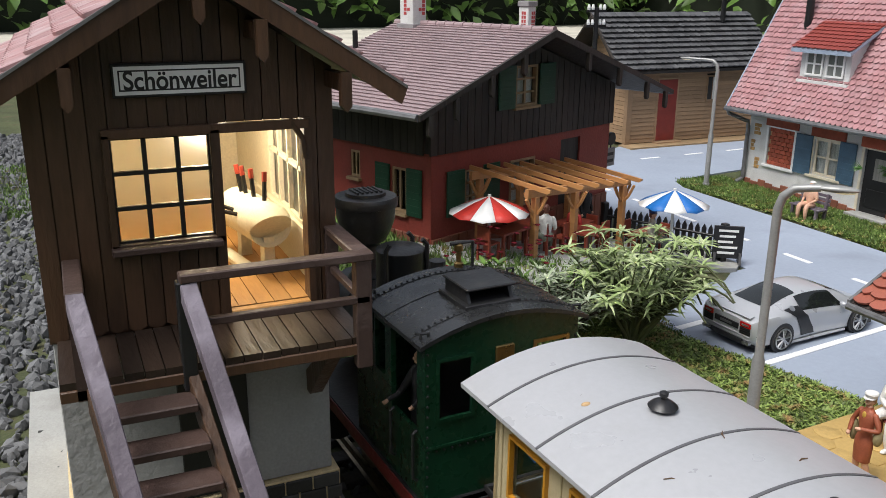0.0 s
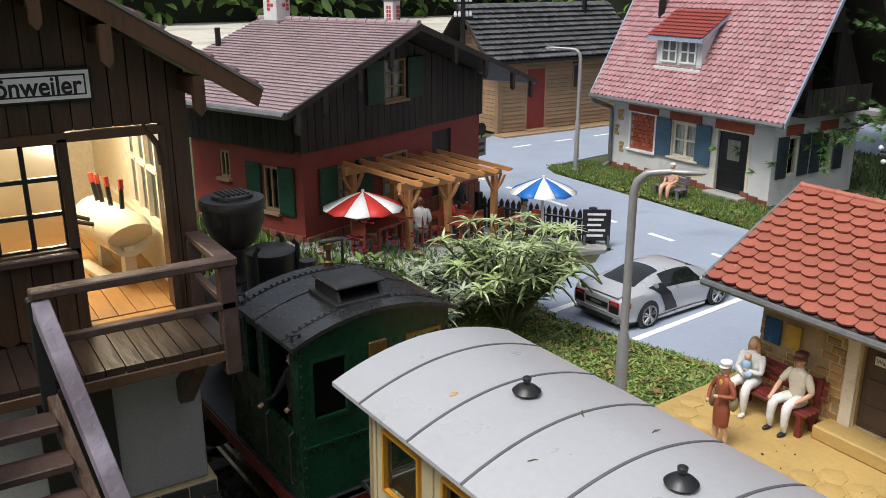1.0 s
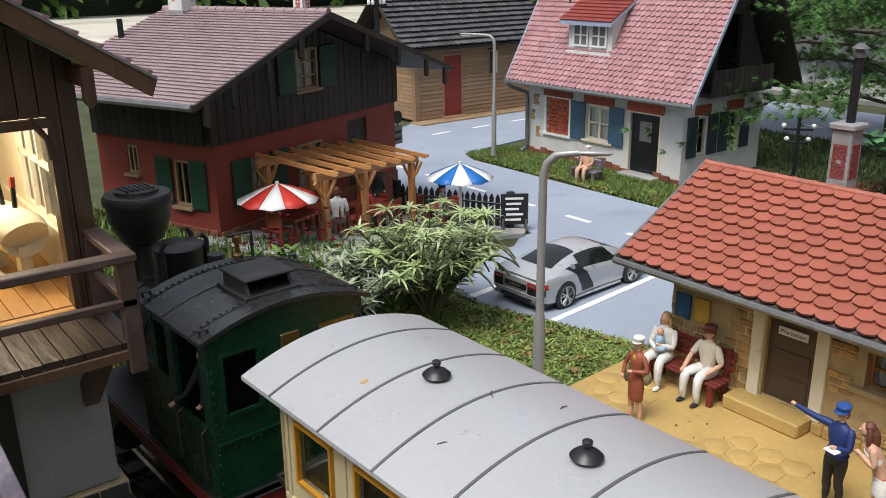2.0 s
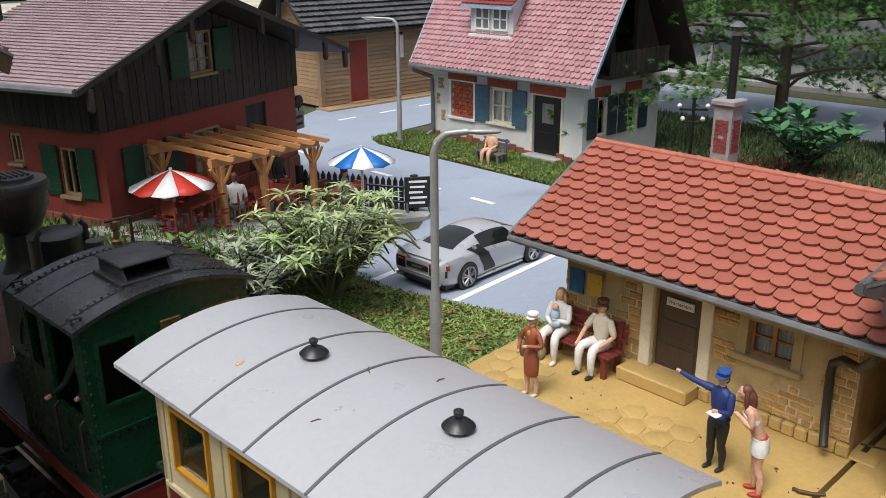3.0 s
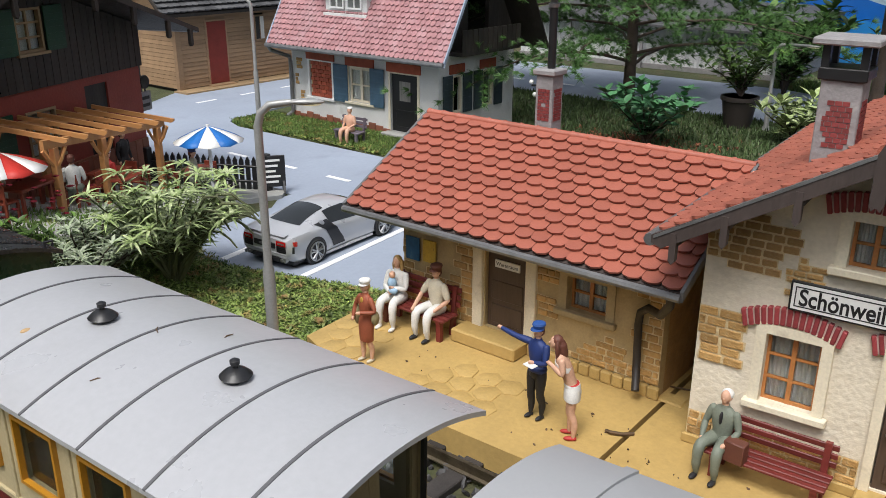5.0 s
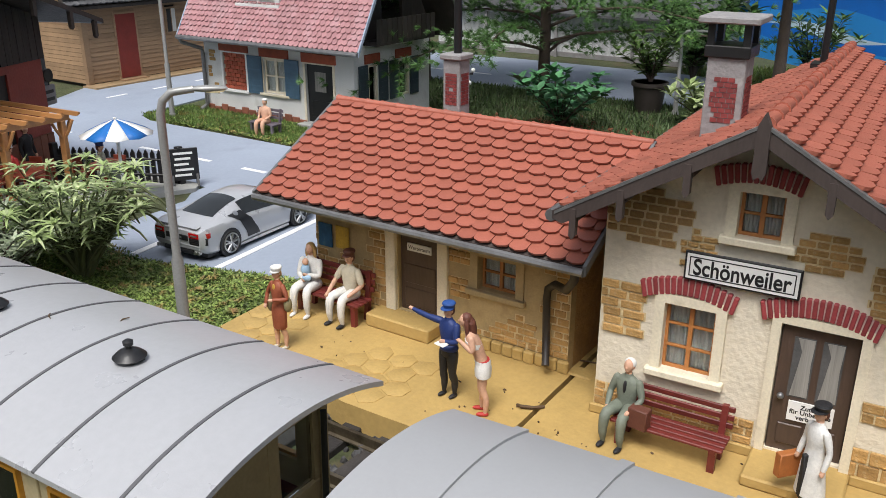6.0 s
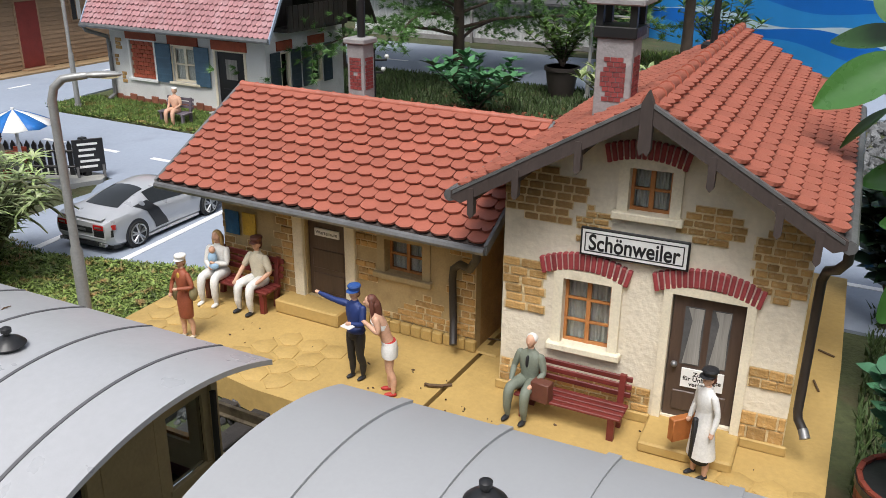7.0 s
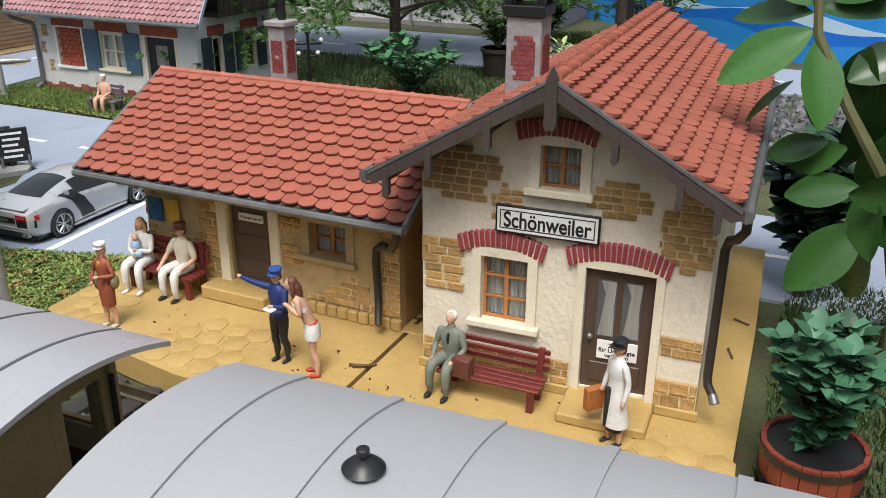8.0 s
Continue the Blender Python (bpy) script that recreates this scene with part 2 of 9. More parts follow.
# kerbed slab of the beer garden terrace, following the bank
def terrace():
    bm = bmesh.new()
    ss, ns = [-2, 4, 10, 16, 22, 28, 34, 38], [-2, 4, 9, 14, 18, 22]
    top = {}
    for s in ss:
        for n in ns:
            p = RC + RD * s + RN * n
            p.x = min(p.x, 85.6)
            p.y = max(p.y, 83.3 - 0.9 * max(0.0, 66 - p.x))
            top[s, n] = bm.verts.new((p.x, p.y, max(ground_z(p.x, p.y), -2.0) + 0.5))
    fs = [bm.faces.new((top[s0, n0], top[s1, n0], top[s1, n1], top[s0, n1])) for s0, s1 in zip(ss, ss[1:]) for n0, n1 in zip(ns, ns[1:])]
    bmesh.ops.recalc_face_normals(bm, faces=fs)
    r = bmesh.ops.extrude_face_region(bm, geom=list(bm.faces))
    bmesh.ops.translate(bm, vec=(0, 0, -1.2), verts=[v for v in r["geom"] if isinstance(v, bmesh.types.BMVert)])
    bmesh.ops.recalc_face_normals(bm, faces=bm.faces)
    return solid("pavement", bm, CONCRETE, "grey concrete terrace slab beside the red house", "terrace", kind="structure")


terrace()


def terrace_z(x, y):
    return max(ground_z(x, y), -2.0) + 0.5


# ---- platform ----
platform = thing("platform", "yellow ochre station platform with cobbled edges", "platform", kind="structure")
part("slab", P([(51.0, 18.35), (66, 18.5), (92, 18.6), (92, 44), (70, 47.5), (54.4, 46.6), (53.2, 43), (51.6, 36), (50.8, 30)], "z", -2.0, 0), YELLOW, platform)
part("slab", P([(51.2, 18.0), (51.4, -30), (55.6, -30), (55.7, -6.9), (75, -6.0), (93, -4.8), (93, 18.2), (66, 18.1)], "z", -2.0, 0), YELLOW, platform)


def cobble_mesh():
    bm = bmesh.new()
    r = 1.13
    pts = [(r * math.cos(math.pi / 3 * k + 0.2 * rng.uniform(-1, 1)), r * math.sin(math.pi / 3 * k + 0.2 * rng.uniform(-1, 1))) for k in range(6)]
    lo = [bm.verts.new((x, y, -0.1)) for x, y in pts]
    mid = [bm.verts.new((x, y, 0.045)) for x, y in pts]
    hi = [bm.verts.new((x * 0.93, y * 0.93, 0.09)) for x, y in pts]
    for a, b in ((lo, mid), (mid, hi)):
        for k in range(6):
            bm.faces.new((a[k], a[(k + 1) % 6], b[(k + 1) % 6], b[k]))
    bm.faces.new(hi)
    return mesh_of("cobble", bm, YELLOW_STONE, True)


COBBLES = [cobble_mesh() for _ in range(5)]


def cobble_patch(cx, cy, ni, nj, keep, turn=0.0):
    for i in range(ni):
        for j in range(nj):
            if rng.random() > keep:
                continue
            x = cx + 1.85 * (i - ni / 2)
            y = cy + 2.1 * (j - nj / 2) + (1.05 if i % 2 else 0)
            piece("cobble", rng.choice(COBBLES), platform, pose(x * CM, y * CM, 0, 0, 0, rng.choice((0, 60, 120)) + turn))


cobble_patch(56.2, 31.2, 4, 4, 0.85)
cobble_patch(54.8, -3.0, 4, 4, 0.95)
cobble_patch(57.3, 43.5, 5, 3, 0.8)
cobble_patch(53.2, 5.5, 3, 5, 0.7)


def kerb_mesh():
    return mesh_of("edge_stone", box(bmesh.new(), -0.75, -1.0, -0.1, 0.75, 1.0, 0.12, 0, 0.12), YELLOW_STONE)


KERB = kerb_mesh()
for i in range(14):
    piece("edge_stone", KERB, platform, pose(64.1 * CM, (17.6 + 2.1 * i + 0.3) * CM, 0.0, 0, 0, rng.uniform(-2, 2)))

# ---- building kit: gable walls, tiles, windows, stones, lettering ----
def gable_wall(axis, at, th, u0, u1, base, topf, holes=(), breaks=()):
    """An upright wall square to axis, its top following topf(u), with rectangular holes (u0, z0, u1, z1) through it."""
    bm = bmesh.new()
    us = sorted({u0, u1, *breaks, *(h[0] for h in holes), *(h[2] for h in holes)})
    for ua, ub in zip(us, us[1:]):
        mid = (ua + ub) / 2
        z = base
        for h in sorted((h for h in holes if h[0] < mid < h[2]), key=lambda h: h[1]):
            if h[1] > z + 1e-4:
                prism(bm, [(ua, z), (ub, z), (ub, h[1]), (ua, h[1])], axis, at, at + th)
            z = h[3]
        prism(bm, [(ua, z), (ub, z), (ub, topf(ub)), (ua, topf(ua))], axis, at, at + th)
    bmesh.ops.remove_doubles(bm, verts=bm.verts, dist=1e-3)
    return bm


def ring(axis, at, th, u0, z0, u1, z1, w):
    """A flat rectangular frame of width w."""
    return gable_wall(axis, at, th, u0, u1, z0, lambda u: z1, [(u0 + w, z0 + w, u1 - w, z1 - w)])


def tile_bm(w, l, th=0.14, rounded=0.45):
    """A flat roof tile with a rounded lower end; the origin lies at its lower end, y runs up the slope."""
    bm = bmesh.new()
    h = w * 0.485
    low = [(-h, rounded), (-h * 0.8, rounded * 0.42), (-h * 0.42, 0.08), (0, 0), (h * 0.42, 0.08), (h * 0.8, rounded * 0.42), (h, rounded)]
    out = low + [(h, l * 1.4), (-h, l * 1.4)]

    def zz(y):
        return th * 2.1 * (1 - y / (l * 1.4)) + 0.02
    top = [bm.verts.new((x, y, zz(y))) for x, y in out]
    bot = [bm.verts.new((x, y, zz(y) - th)) for x, y in out]
    bm.faces.new(top)
    n = len(out)
    for k in range(n):
        bm.faces.new((top[k], bot[k], bot[(k + 1) % n], top[(k + 1) % n]))
    bmesh.ops.recalc_face_normals(bm, faces=bm.faces)
    return bm


def slope_frame(o, u, v):
    u, v = Vector(u).normalized(), Vector(v).normalized()
    n = u.cross(v)
    if n.z < 0:
        u, n = -u, -n
        return Matrix(((u.x, v.x, n.x, o[0]), (u.y, v.y, n.y, o[1]), (u.z, v.z, n.z, o[2]), (0, 0, 0, 1))), -1
    return Matrix(((u.x, v.x, n.x, o[0]), (u.y, v.y, n.y, o[1]), (u.z, v.z, n.z, o[2]), (0, 0, 0, 1))), 1


def tile_places(ulen, vlen, w, l, jitter=0.03, skip=None):
    rows = int(round(vlen / l))
    cols = int(round(ulen / w))
    for r in range(rows):
        for c in range(cols + (r % 2)):
            u = (c + (0.5 if r % 2 == 0 else 0.0)) * ulen / cols
            half = u < 0.2 * w or u > ulen - 0.2 * w
            if half:
                u = min(max(u, 0.25 * w), ulen - 0.25 * w)
            if skip and skip(u, r * vlen / rows):
                continue
            yield u + rng.uniform(-jitter, jitter), r * vlen / rows + rng.uniform(-jitter, jitter), rng.uniform(-1.2, 1.2), 0.5 if half else 1.0


def tile_pieces(parent, o, u, v, ulen, vlen, w, l, mtl, limit=300, skip=None, th=0.165, rounded=0.42, name="roof_tile"):
    """Tiles over a slope: up to limit of them objects of their own, the rest joined into one part."""
    fm, sign = slope_frame(o, u, v)
    me = mesh_of(name, tile_bm(w, l, th, rounded), mtl)
    V, F = [], []
    base_v = [tuple(p.co / CM) for p in me.vertices]
    base_f = [tuple(p.vertices) for p in me.polygons]
    for i, (a, b, t, sx) in enumerate(tile_places(ulen, vlen, w, l, skip=skip)):
        m = fm @ Matrix.Translation((a * sign, b, 0)) @ Matrix.Rotation(radians(t), 4, "Z") @ Matrix.Diagonal((sx, 1, 1, 1))
        if i < limit:
            m = Matrix.Scale(CM, 4) @ m @ Matrix.Scale(1 / CM, 4)
            piece(name, me, parent, m)
        else:
            k = len(V)
            V += [tuple((m @ Vector(p)) * CM) for p in base_v]
            F += [tuple(q + k for q in f) for f in base_f]
    if V:
        mj = bpy.data.meshes.new(name + "s")
        mj.from_pydata(V, [], F)
        mj.materials.append(mtl)
        ob = new(name + "s", mj)
        ob.parent = parent
        tagged(ob, kind="stuff")


def ridge_caps(parent, p0, p1, r, step, mtl):
    p0, p1 = Vector(p0), Vector(p1)
    n = max(1, int(round((p1 - p0).length / step)))
    d = (p1 - p0) / n
    for i in range(n):
        a = p0 + d * i
        bm = tube(bmesh.new(), [a, a + d * 0.12, a + d * 0.16, a + d * 1.05], [r * 1.18, r * 1.18, r, r * 0.94], 10)
        part("ridge_tile", bm, mtl, parent, smooth=True)


def text_mesh(name, body, size, mtl, parent, m, bold=0.0, extrude=0.02, width=None):
    """Lettering in the built-in font, centred; m is its pose in centimetres."""
    cu = bpy.data.curves.new(name, "FONT")
    cu.body, cu.size, cu.align_x, cu.align_y = body, size * CM, "CENTER", "CENTER"
    cu.extrude, cu.offset = extrude * CM, bold * CM
    ob = bpy.data.objects.new(name, cu)
    me = bpy.data.meshes.new_from_object(ob)
    bpy.data.objects.remove(ob)
    me.name = name
    if width:
        xs = [v.co.x for v in me.vertices]
        k = width * CM / max(max(xs) - min(xs), 1e-6)
        for v in me.vertices:
            v.co.x *= k
    me.materials.clear()
    me.materials.append(mtl)
    o = new(name, me)
    o.parent = parent
    mm = m.copy()
    mm.translation = m.translation * CM
    o.matrix_basis = mm
    return o


def name_sign(label, m, w, h):
    """The enamel station sign: black board, white face with a double border, bold lettering. It faces local +z."""
    t = thing("station_sign", label, "sign")
    mm = m.copy()
    mm.translation = m.translation * CM
    t.matrix_basis = mm
    part("board", B(-w / 2, -h / 2, 0, w / 2, h / 2, 0.22, 0.04), BLACK, t)
    part("face", B(-w / 2 + 0.13, -h / 2 + 0.13, 0.2, w / 2 - 0.13, h / 2 - 0.13, 0.25), SIGN_WHITE, t, "white enamel face")
    a, b, s = w / 2 - 0.3, h / 2 - 0.3, 0.07
    bm = bmesh.new()
    for x0, y0, x1, y1 in ((-a, -b, a, -b + s), (-a, b - s, a, b), (-a, -b, -a + s, b), (a - s, -b, a, b)):
        box(bm, x0, y0, 0.24, x1, y1, 0.265)
    part("border", bm, BLACK, t, "thin black border line")
    text_mesh("lettering", "Schönweiler", h * 0.78, BLACK, t, Matrix.Translation((0, -0.03 * h, 0.25)), bold=0.015 * h, width=w * 0.84)
    return t


def stone_mesh(w, h, d=0.3):
    bm = box(bmesh.new(), -0.02 - d, -w / 2, -h / 2, 0.05, w / 2, h / 2, 0, 0.05)
    return bm


STONES = {}
MORTAR = mat("pale_mortar_bed", (0.62, 0.49, 0.28), 0.9, v1=(120, 0.25), bump=(500, 0.5))


def stones(parent, x, y0, y1, z0, z1, mtl, keep=None, h=0.5, w=1.2, proud=0.1, face=-1):
    """Raised wall stones in courses over the wall plane at x; each is a piece."""
    n = max(1, int(round((z1 - z0) / h)))
    hh = (z1 - z0) / n
    bed = bmesh.new()
    for r in range(n):
        y = y0 + (rng.uniform(0, 0.5) * w if r % 2 else 0)
        first = True
        while y < y1 - 0.3:
            ww = rng.choice((0.75, 1.0, 1.0, 1.25)) * w
            if first and r % 2:
                yy0, ww = y0, y - y0
                first = False
                if ww < 0.35:
                    continue
                ya = yy0
            else:
                first = False
                ya = y
                ww = min(ww, y1 - y)
                y += ww
            cy, cz = ya + ww / 2, z0 + (r + 0.5) * hh
            if keep and not keep(cy, cz):
                continue
            bed.faces.new([bed.verts.new((x - 0.01, cy + a * ww / 2, cz + b * hh / 2)) for a, b in ((-1, -1), (-1, 1), (1, 1), (1, -1))])
            key = (round(ww * 4) / 4 or 0.25, round(hh, 2), mtl.name)
            if key not in STONES:
                STONES[key] = mesh_of("stone_block", stone_mesh(key[0] - 0.13, key[1] - 0.12), mtl)
            piece("stone_block", STONES[key], parent, pose((x + 0.05 - proud + rng.uniform(-0.03, 0.05) + 0.25) * CM, cy * CM, cz * CM, rng.uniform(-1.5, 1.5), 0, 0))
    if bed.faces:
        tagged(part("mortar_bed", bed, MORTAR, parent), kind="stuff")


def arch(parent, x, yc, half, z0, rise, depth, n, proud=0.35, bow=0.45):
    """A flat arch of upright red bricks over an opening in the plane at x."""
    for i in range(n):
        f = (i + 0.5) / n * 2 - 1
        w = 2 * half / n * 0.8
        lean = -f * 14
        z = z0 + rise * (1 - f * f)
        bm = B(-proud, -w / 2, 0, 0.1, w / 2, depth, 0.05)
        part("arch_brick", bm, ARCH_RED, parent, at=(x, yc + f * half, z), rot=(lean, 0, 0))
    pts = [(yc + half * (k / 8 - 1), z0 + 0.06 + rise * (1 - (k / 8 - 1) ** 2)) for k in range(17)]
    pts2 = [(a + (a - yc) * 0.06, b + depth - 0.14) for a, b in pts[::-1]]
    bm = bmesh.new()
    for k in range(16):
        a, b, c, d = pts[k], pts[k + 1], pts2[15 - k], pts2[16 - k]
        prism(bm, [a, b, c, d], "x", x - proud * 0.7, x + 0.05)
    bmesh.ops.remove_doubles(bm, verts=bm.verts, dist=1e-3)
    part("arch_mortar", bm, ARCH_GAP, parent)


def window_unit(parent, x, y0, y1, z0, z1, cols, rows, frame_mtl, bar=0.14, depth=0.5, curtain=True, name="window"):
    """A casement set back in an opening of a wall facing -x, with bars, panes and a curtain."""
    xa, xb = x + depth - 0.12, x + depth + 0.12
    win = part(name, ring("x", xa, xb - xa, y0, z0, y1, z1, bar * 1.4), frame_mtl, parent)
    for i in range(1, cols):
        c = y0 + (y1 - y0) * i / cols
        k = bar * (1.0 if i * 2 == cols else 0.5)
        part("glazing_bar", B(xa - 0.03, c - k, z0, xb, c + k, z1), frame_mtl, win)
    for i in range(1, rows):
        c = z0 + (z1 - z0) * i / rows
        part("glazing_bar", B(xa - 0.02, y0, c - bar / 2, xb, y1, c + bar / 2), frame_mtl, win)
    part("pane", B(x + depth + 0.0, y0 + 0.05, z0 + 0.05, x + depth + 0.04, y1 - 0.05, z1 - 0.05), GLASS, win, "clear glass")
    if curtain:
        bm = bmesh.new()
        n = 36
        pr = None
        for i in range(n + 1):
            y = y0 + (y1 - y0) * i / n
            xx = x + depth + 0.45 + 0.1 * math.sin(i * 1.9)
            cur = (bm.verts.new((xx, y, z0)), bm.verts.new((xx, y, z1)))
            if pr:
                bm.faces.new((pr[0], cur[0], cur[1], pr[1]))
            pr = cur
        part("curtain", bm, CURTAIN, win, "thin pleated curtain", smooth=True)
    return win


def surround(parent, x, y0, y1, z0, z1, w, mtl, sill=True, proud=0.3):
    part("surround", gable_wall("x", x - proud, proud - 0.02, y0 - w, y1 + w, z0, lambda u: z1 + w, [(y0, z0 - 1e-6, y1, z1)]), mtl, parent)
    if sill:
        part("sill", B(x - proud - 0.35, y0 - w - 0.25, z0 - 0.45, x - 0.02, y1 + w + 0.25, z0 + 0.03, 0.06), mtl, parent)


# ---- station building with a stepped stone and plaster gable ----
SX, SY = 60.3, 5.55
station = thing("station_building", "cream plaster station house with exposed stone and red tiled roof", "station", at=(SX, SY, 0), rot=(0, 0, 3.5))
W2, AP, SL = 9.45, 21.2, 0.56
holes = [(1.95, 4.6, 5.15, 9.3), (-6.25, 0.9, -1.85, 9.6), (-1.1, 14.4, 1.45, 17.2)]
part("front_wall", gable_wall("x", 0, 0.9, -W2, W2, 0, lambda u: AP - SL * abs(u), holes, (0,)), PLASTER, station)
part("side_wall", B(0.9, -W2, 0, 28, -W2 + 0.9, AP - SL * W2), PLASTER, station)
part("side_wall", B(0.9, W2 - 0.9, 0, 28, W2, AP - SL * W2), PLASTER, station)
part("rear_wall", gable_wall("x", 27.1, 0.9, -W2 + 0.9, W2 - 0.9, 0, lambda u: AP - SL * abs(u) - 0.1, (), (0,)), PLASTER, station)
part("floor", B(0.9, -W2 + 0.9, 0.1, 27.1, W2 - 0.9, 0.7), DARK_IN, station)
# added sheet that paints the room's shade behind the openings
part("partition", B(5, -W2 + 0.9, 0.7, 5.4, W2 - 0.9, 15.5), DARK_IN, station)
part("plinth", B(-0.3, -W2 - 0.25, 0, 0, -6.9, 0.7, 0.08), YELLOW, station)
part("plinth", B(-0.3, -1.2, 0, 0, W2 + 0.25, 0.7, 0.08), YELLOW, station)
part("doorstep", B(-3.6, -6.9, 0, 0.2, -1.2, 0.75, 0.12), YELLOW, station, "ochre doorstep")
surround(station, 0, 1.95, 5.15, 4.6, 9.3, 0.65, CREAM_TRIM)
window_unit(station, 0, 1.95, 5.15, 4.6, 9.3, 2, 3, ORANGE_WOOD, depth=0.52)
surround(station, 0, -1.1, 1.45, 14.4, 17.2, 0.65, CREAM_TRIM)
window_unit(station, 0, -1.1, 1.45, 14.4, 17.2, 2, 2, ORANGE_WOOD, depth=0.52)
surround(station, 0, -6.25, -1.85, 0.75, 9.6, 0.55, CREAM_TRIM, sill=False)
arch(station, 0, 3.8, 2.85, 9.35, 0.7, 1.15, 16)
arch(station, 0, -3.85, 3.15, 9.5, 0.75, 1.2, 19)
arch(station, 0, 0.5, 2.4, 17.3, 0.5, 1.15, 14)

GAUZE = mat("dim_gauze_curtain", (0.26, 0.25, 0.23), 0.9, v1=(150, 0.3), stretch=(3, 3, 0.1))


def station_door():
    d = part("door", B(0, 0, 0, 0.35, 4.3, 8.6, 0.05), DOOR_WOOD, station, at=(0.35, -6.2, 0.85), rot=(0, 0, 3))
    for y0, y1 in ((0.75, 1.95), (2.35, 3.55)):
        part("pane", B(-0.05, y0, 3.9, 0.0, y1, 7.9), mat("door_pane", (0.1, 0.1, 0.1), 0.12, v1=(80, 0.3)), d, "curtained glass pane")
        yc = (y0 + y1) / 2
        part("pane_curtain", P([(y0 + 0.04, 7.85), (y0 + 0.12, 6.2), (y0 + 0.05, 4.0), (y1 - 0.15, 4.0), (yc + 0.25, 5.6), (yc + 0.1, 7.0), (yc + 0.4, 7.85)], "x", -0.09, -0.06), GAUZE, d)
    part("panel", B(-0.12, 0.5, 0.6, 0.02, 1.95, 2.0, 0.05), DOOR_WOOD, d)
    part("panel", B(-0.12, 2.35, 0.6, 0.02, 3.8, 2.0, 0.05), DOOR_WOOD, d)
    n = part("notice", B(-0.14, 0.75, 2.35, -0.02, 3.35, 3.65), SIGN_WHITE, d, "white notice with black lettering")
    for body, z in (("Zutritt", 3.32), ("für Unbefugte", 2.97), ("verboten", 2.6)):
        m = Matrix.Translation((-0.15, 2.05, z)) @ Euler((radians(90), 0, radians(-90))).to_matrix().to_4x4()
        text_mesh("lettering", body, 0.42, BLACK, n, m, bold=0.01, extrude=0.005)
    part("door_knob", ball(bmesh.new(), (-0.25, 3.85, 3.9), 0.22), GUTTER, d, smooth=True)


station_door()
name_sign("white enamel sign lettered Schönweiler on a plaster gable", Matrix.Translation((SX - 0.37, SY + 0.75, 12.2)) @ Euler((radians(90), 0, radians(-86.5))).to_matrix().to_4x4(), 6.75, 1.87)


def stone_patch(yc, zc, a, b, power=3.0, h=0.5, w=1.1, mtl=STONE, y_min=-9.45, y_max=9.45):
    """Bare stonework in a rounded patch where the plaster has come away."""
    wob = [rng.uniform(-0.1, 0.1) for _ in range(5)]

    def inside(y, z):
        t = math.atan2((z - zc) / b, (y - yc) / a)
        lim = 1 + sum(k * math.sin((i + 2) * t + i) for i, k in enumerate(wob))
        return (abs((y - yc) / a) ** power + abs((z - zc) / b) ** power) ** (1 / power) < lim and z < AP - SL * abs(y) - 0.35
    stones(station, -0.05, max(yc - a * 1.15, y_min), min(yc + a * 1.15, y_max), zc - b * 1.1, zc + b * 1.1, mtl, h=h, w=w, keep=inside)


stones(station, -0.05, -W2, -6.75, 0.6, 2.6, STONE, h=0.95, w=1.3)
stones(station, -0.05, -1.1, W2, 0.7, 2.5, STONE, h=0.6, w=1.25)
stones(station, -0.05, 6.35, W2, 6.3, 10.1, STONE, h=0.63, w=1.3)
stones(station, -0.05, -W2, -6.85, 4.3, 5.7, STONE, h=0.7, w=1.2)
stone_patch(7.2, 14.75, 2.9, 1.7, 3.5, h=0.52, w=1.0, mtl=STONE_DARK)
stone_patch(3.5, 13.2, 1.0, 1.15, 2.5, h=0.46, w=0.75)
stone_patch(-3.45, 14.2, 1.9, 1.1, 2.6, h=0.5, w=0.95)
stone_patch(-8.1, 12.75, 1.75, 2.5, 3.0, h=0.52, w=0.9)

# roof
def roof_slab(name, parent, x0, x1, y0, z0, y1, z1, th, mtl):
    return part(name, P([(y0, z0), (y1, z1), (y1, z1 - th), (y0, z0 - th)], "x", x0, x1), mtl, parent)


RX0, RX1, EV, EVR = -3.7, 33.0, 11.35, 10.6
RZ, REL, RER = 21.75, 21.75 - 0.56 * EV, 21.75 - 0.56 * EVR
for s, ev, RE in ((1, EV, REL), (-1, EVR, RER)):
    roof_slab("roof_board", station, RX0, RX1, 0, RZ, s * ev, RE, 0.3, BROWN_WOOD)
    part("barge_board", P([(0, RZ + 0.12), (s * (ev + 0.25), RE - 0.02), (s * (ev + 0.25), RE - 0.5), (s * (ev - 0.4), RE - 0.75), (0, RZ - 0.85)], "x", RX0 - 0.25, RX0 + 0.1), BROWN_WOOD, station)
    for a in (3.7, 7.4, ev - 1.1):
        zt = RZ - SL * a - 0.3
        bm = P([(s * (a - 0.2), zt - 1.7), (s * a, zt - 1.95), (s * (a + 0.2), zt - 1.7), (s * (a + 0.2), zt), (s * (a - 0.2), zt)], "x", RX0 - 0.32, RX0 + 0.15)
        part("bracket", bm, BROWN_WOOD, station)
        part("purlin", B(RX0, s * a - 0.25, zt - 0.8, 0.1, s * a + 0.25, zt - 0.2), BROWN_WOOD, station)
    part("gutter", T([(RX0 - 0.2, s * (ev + 0.35), RE - 0.35), (RX1, s * (ev + 0.35), RE - 0.35)], 0.4, 8), GUTTER, station, "grey gutter")
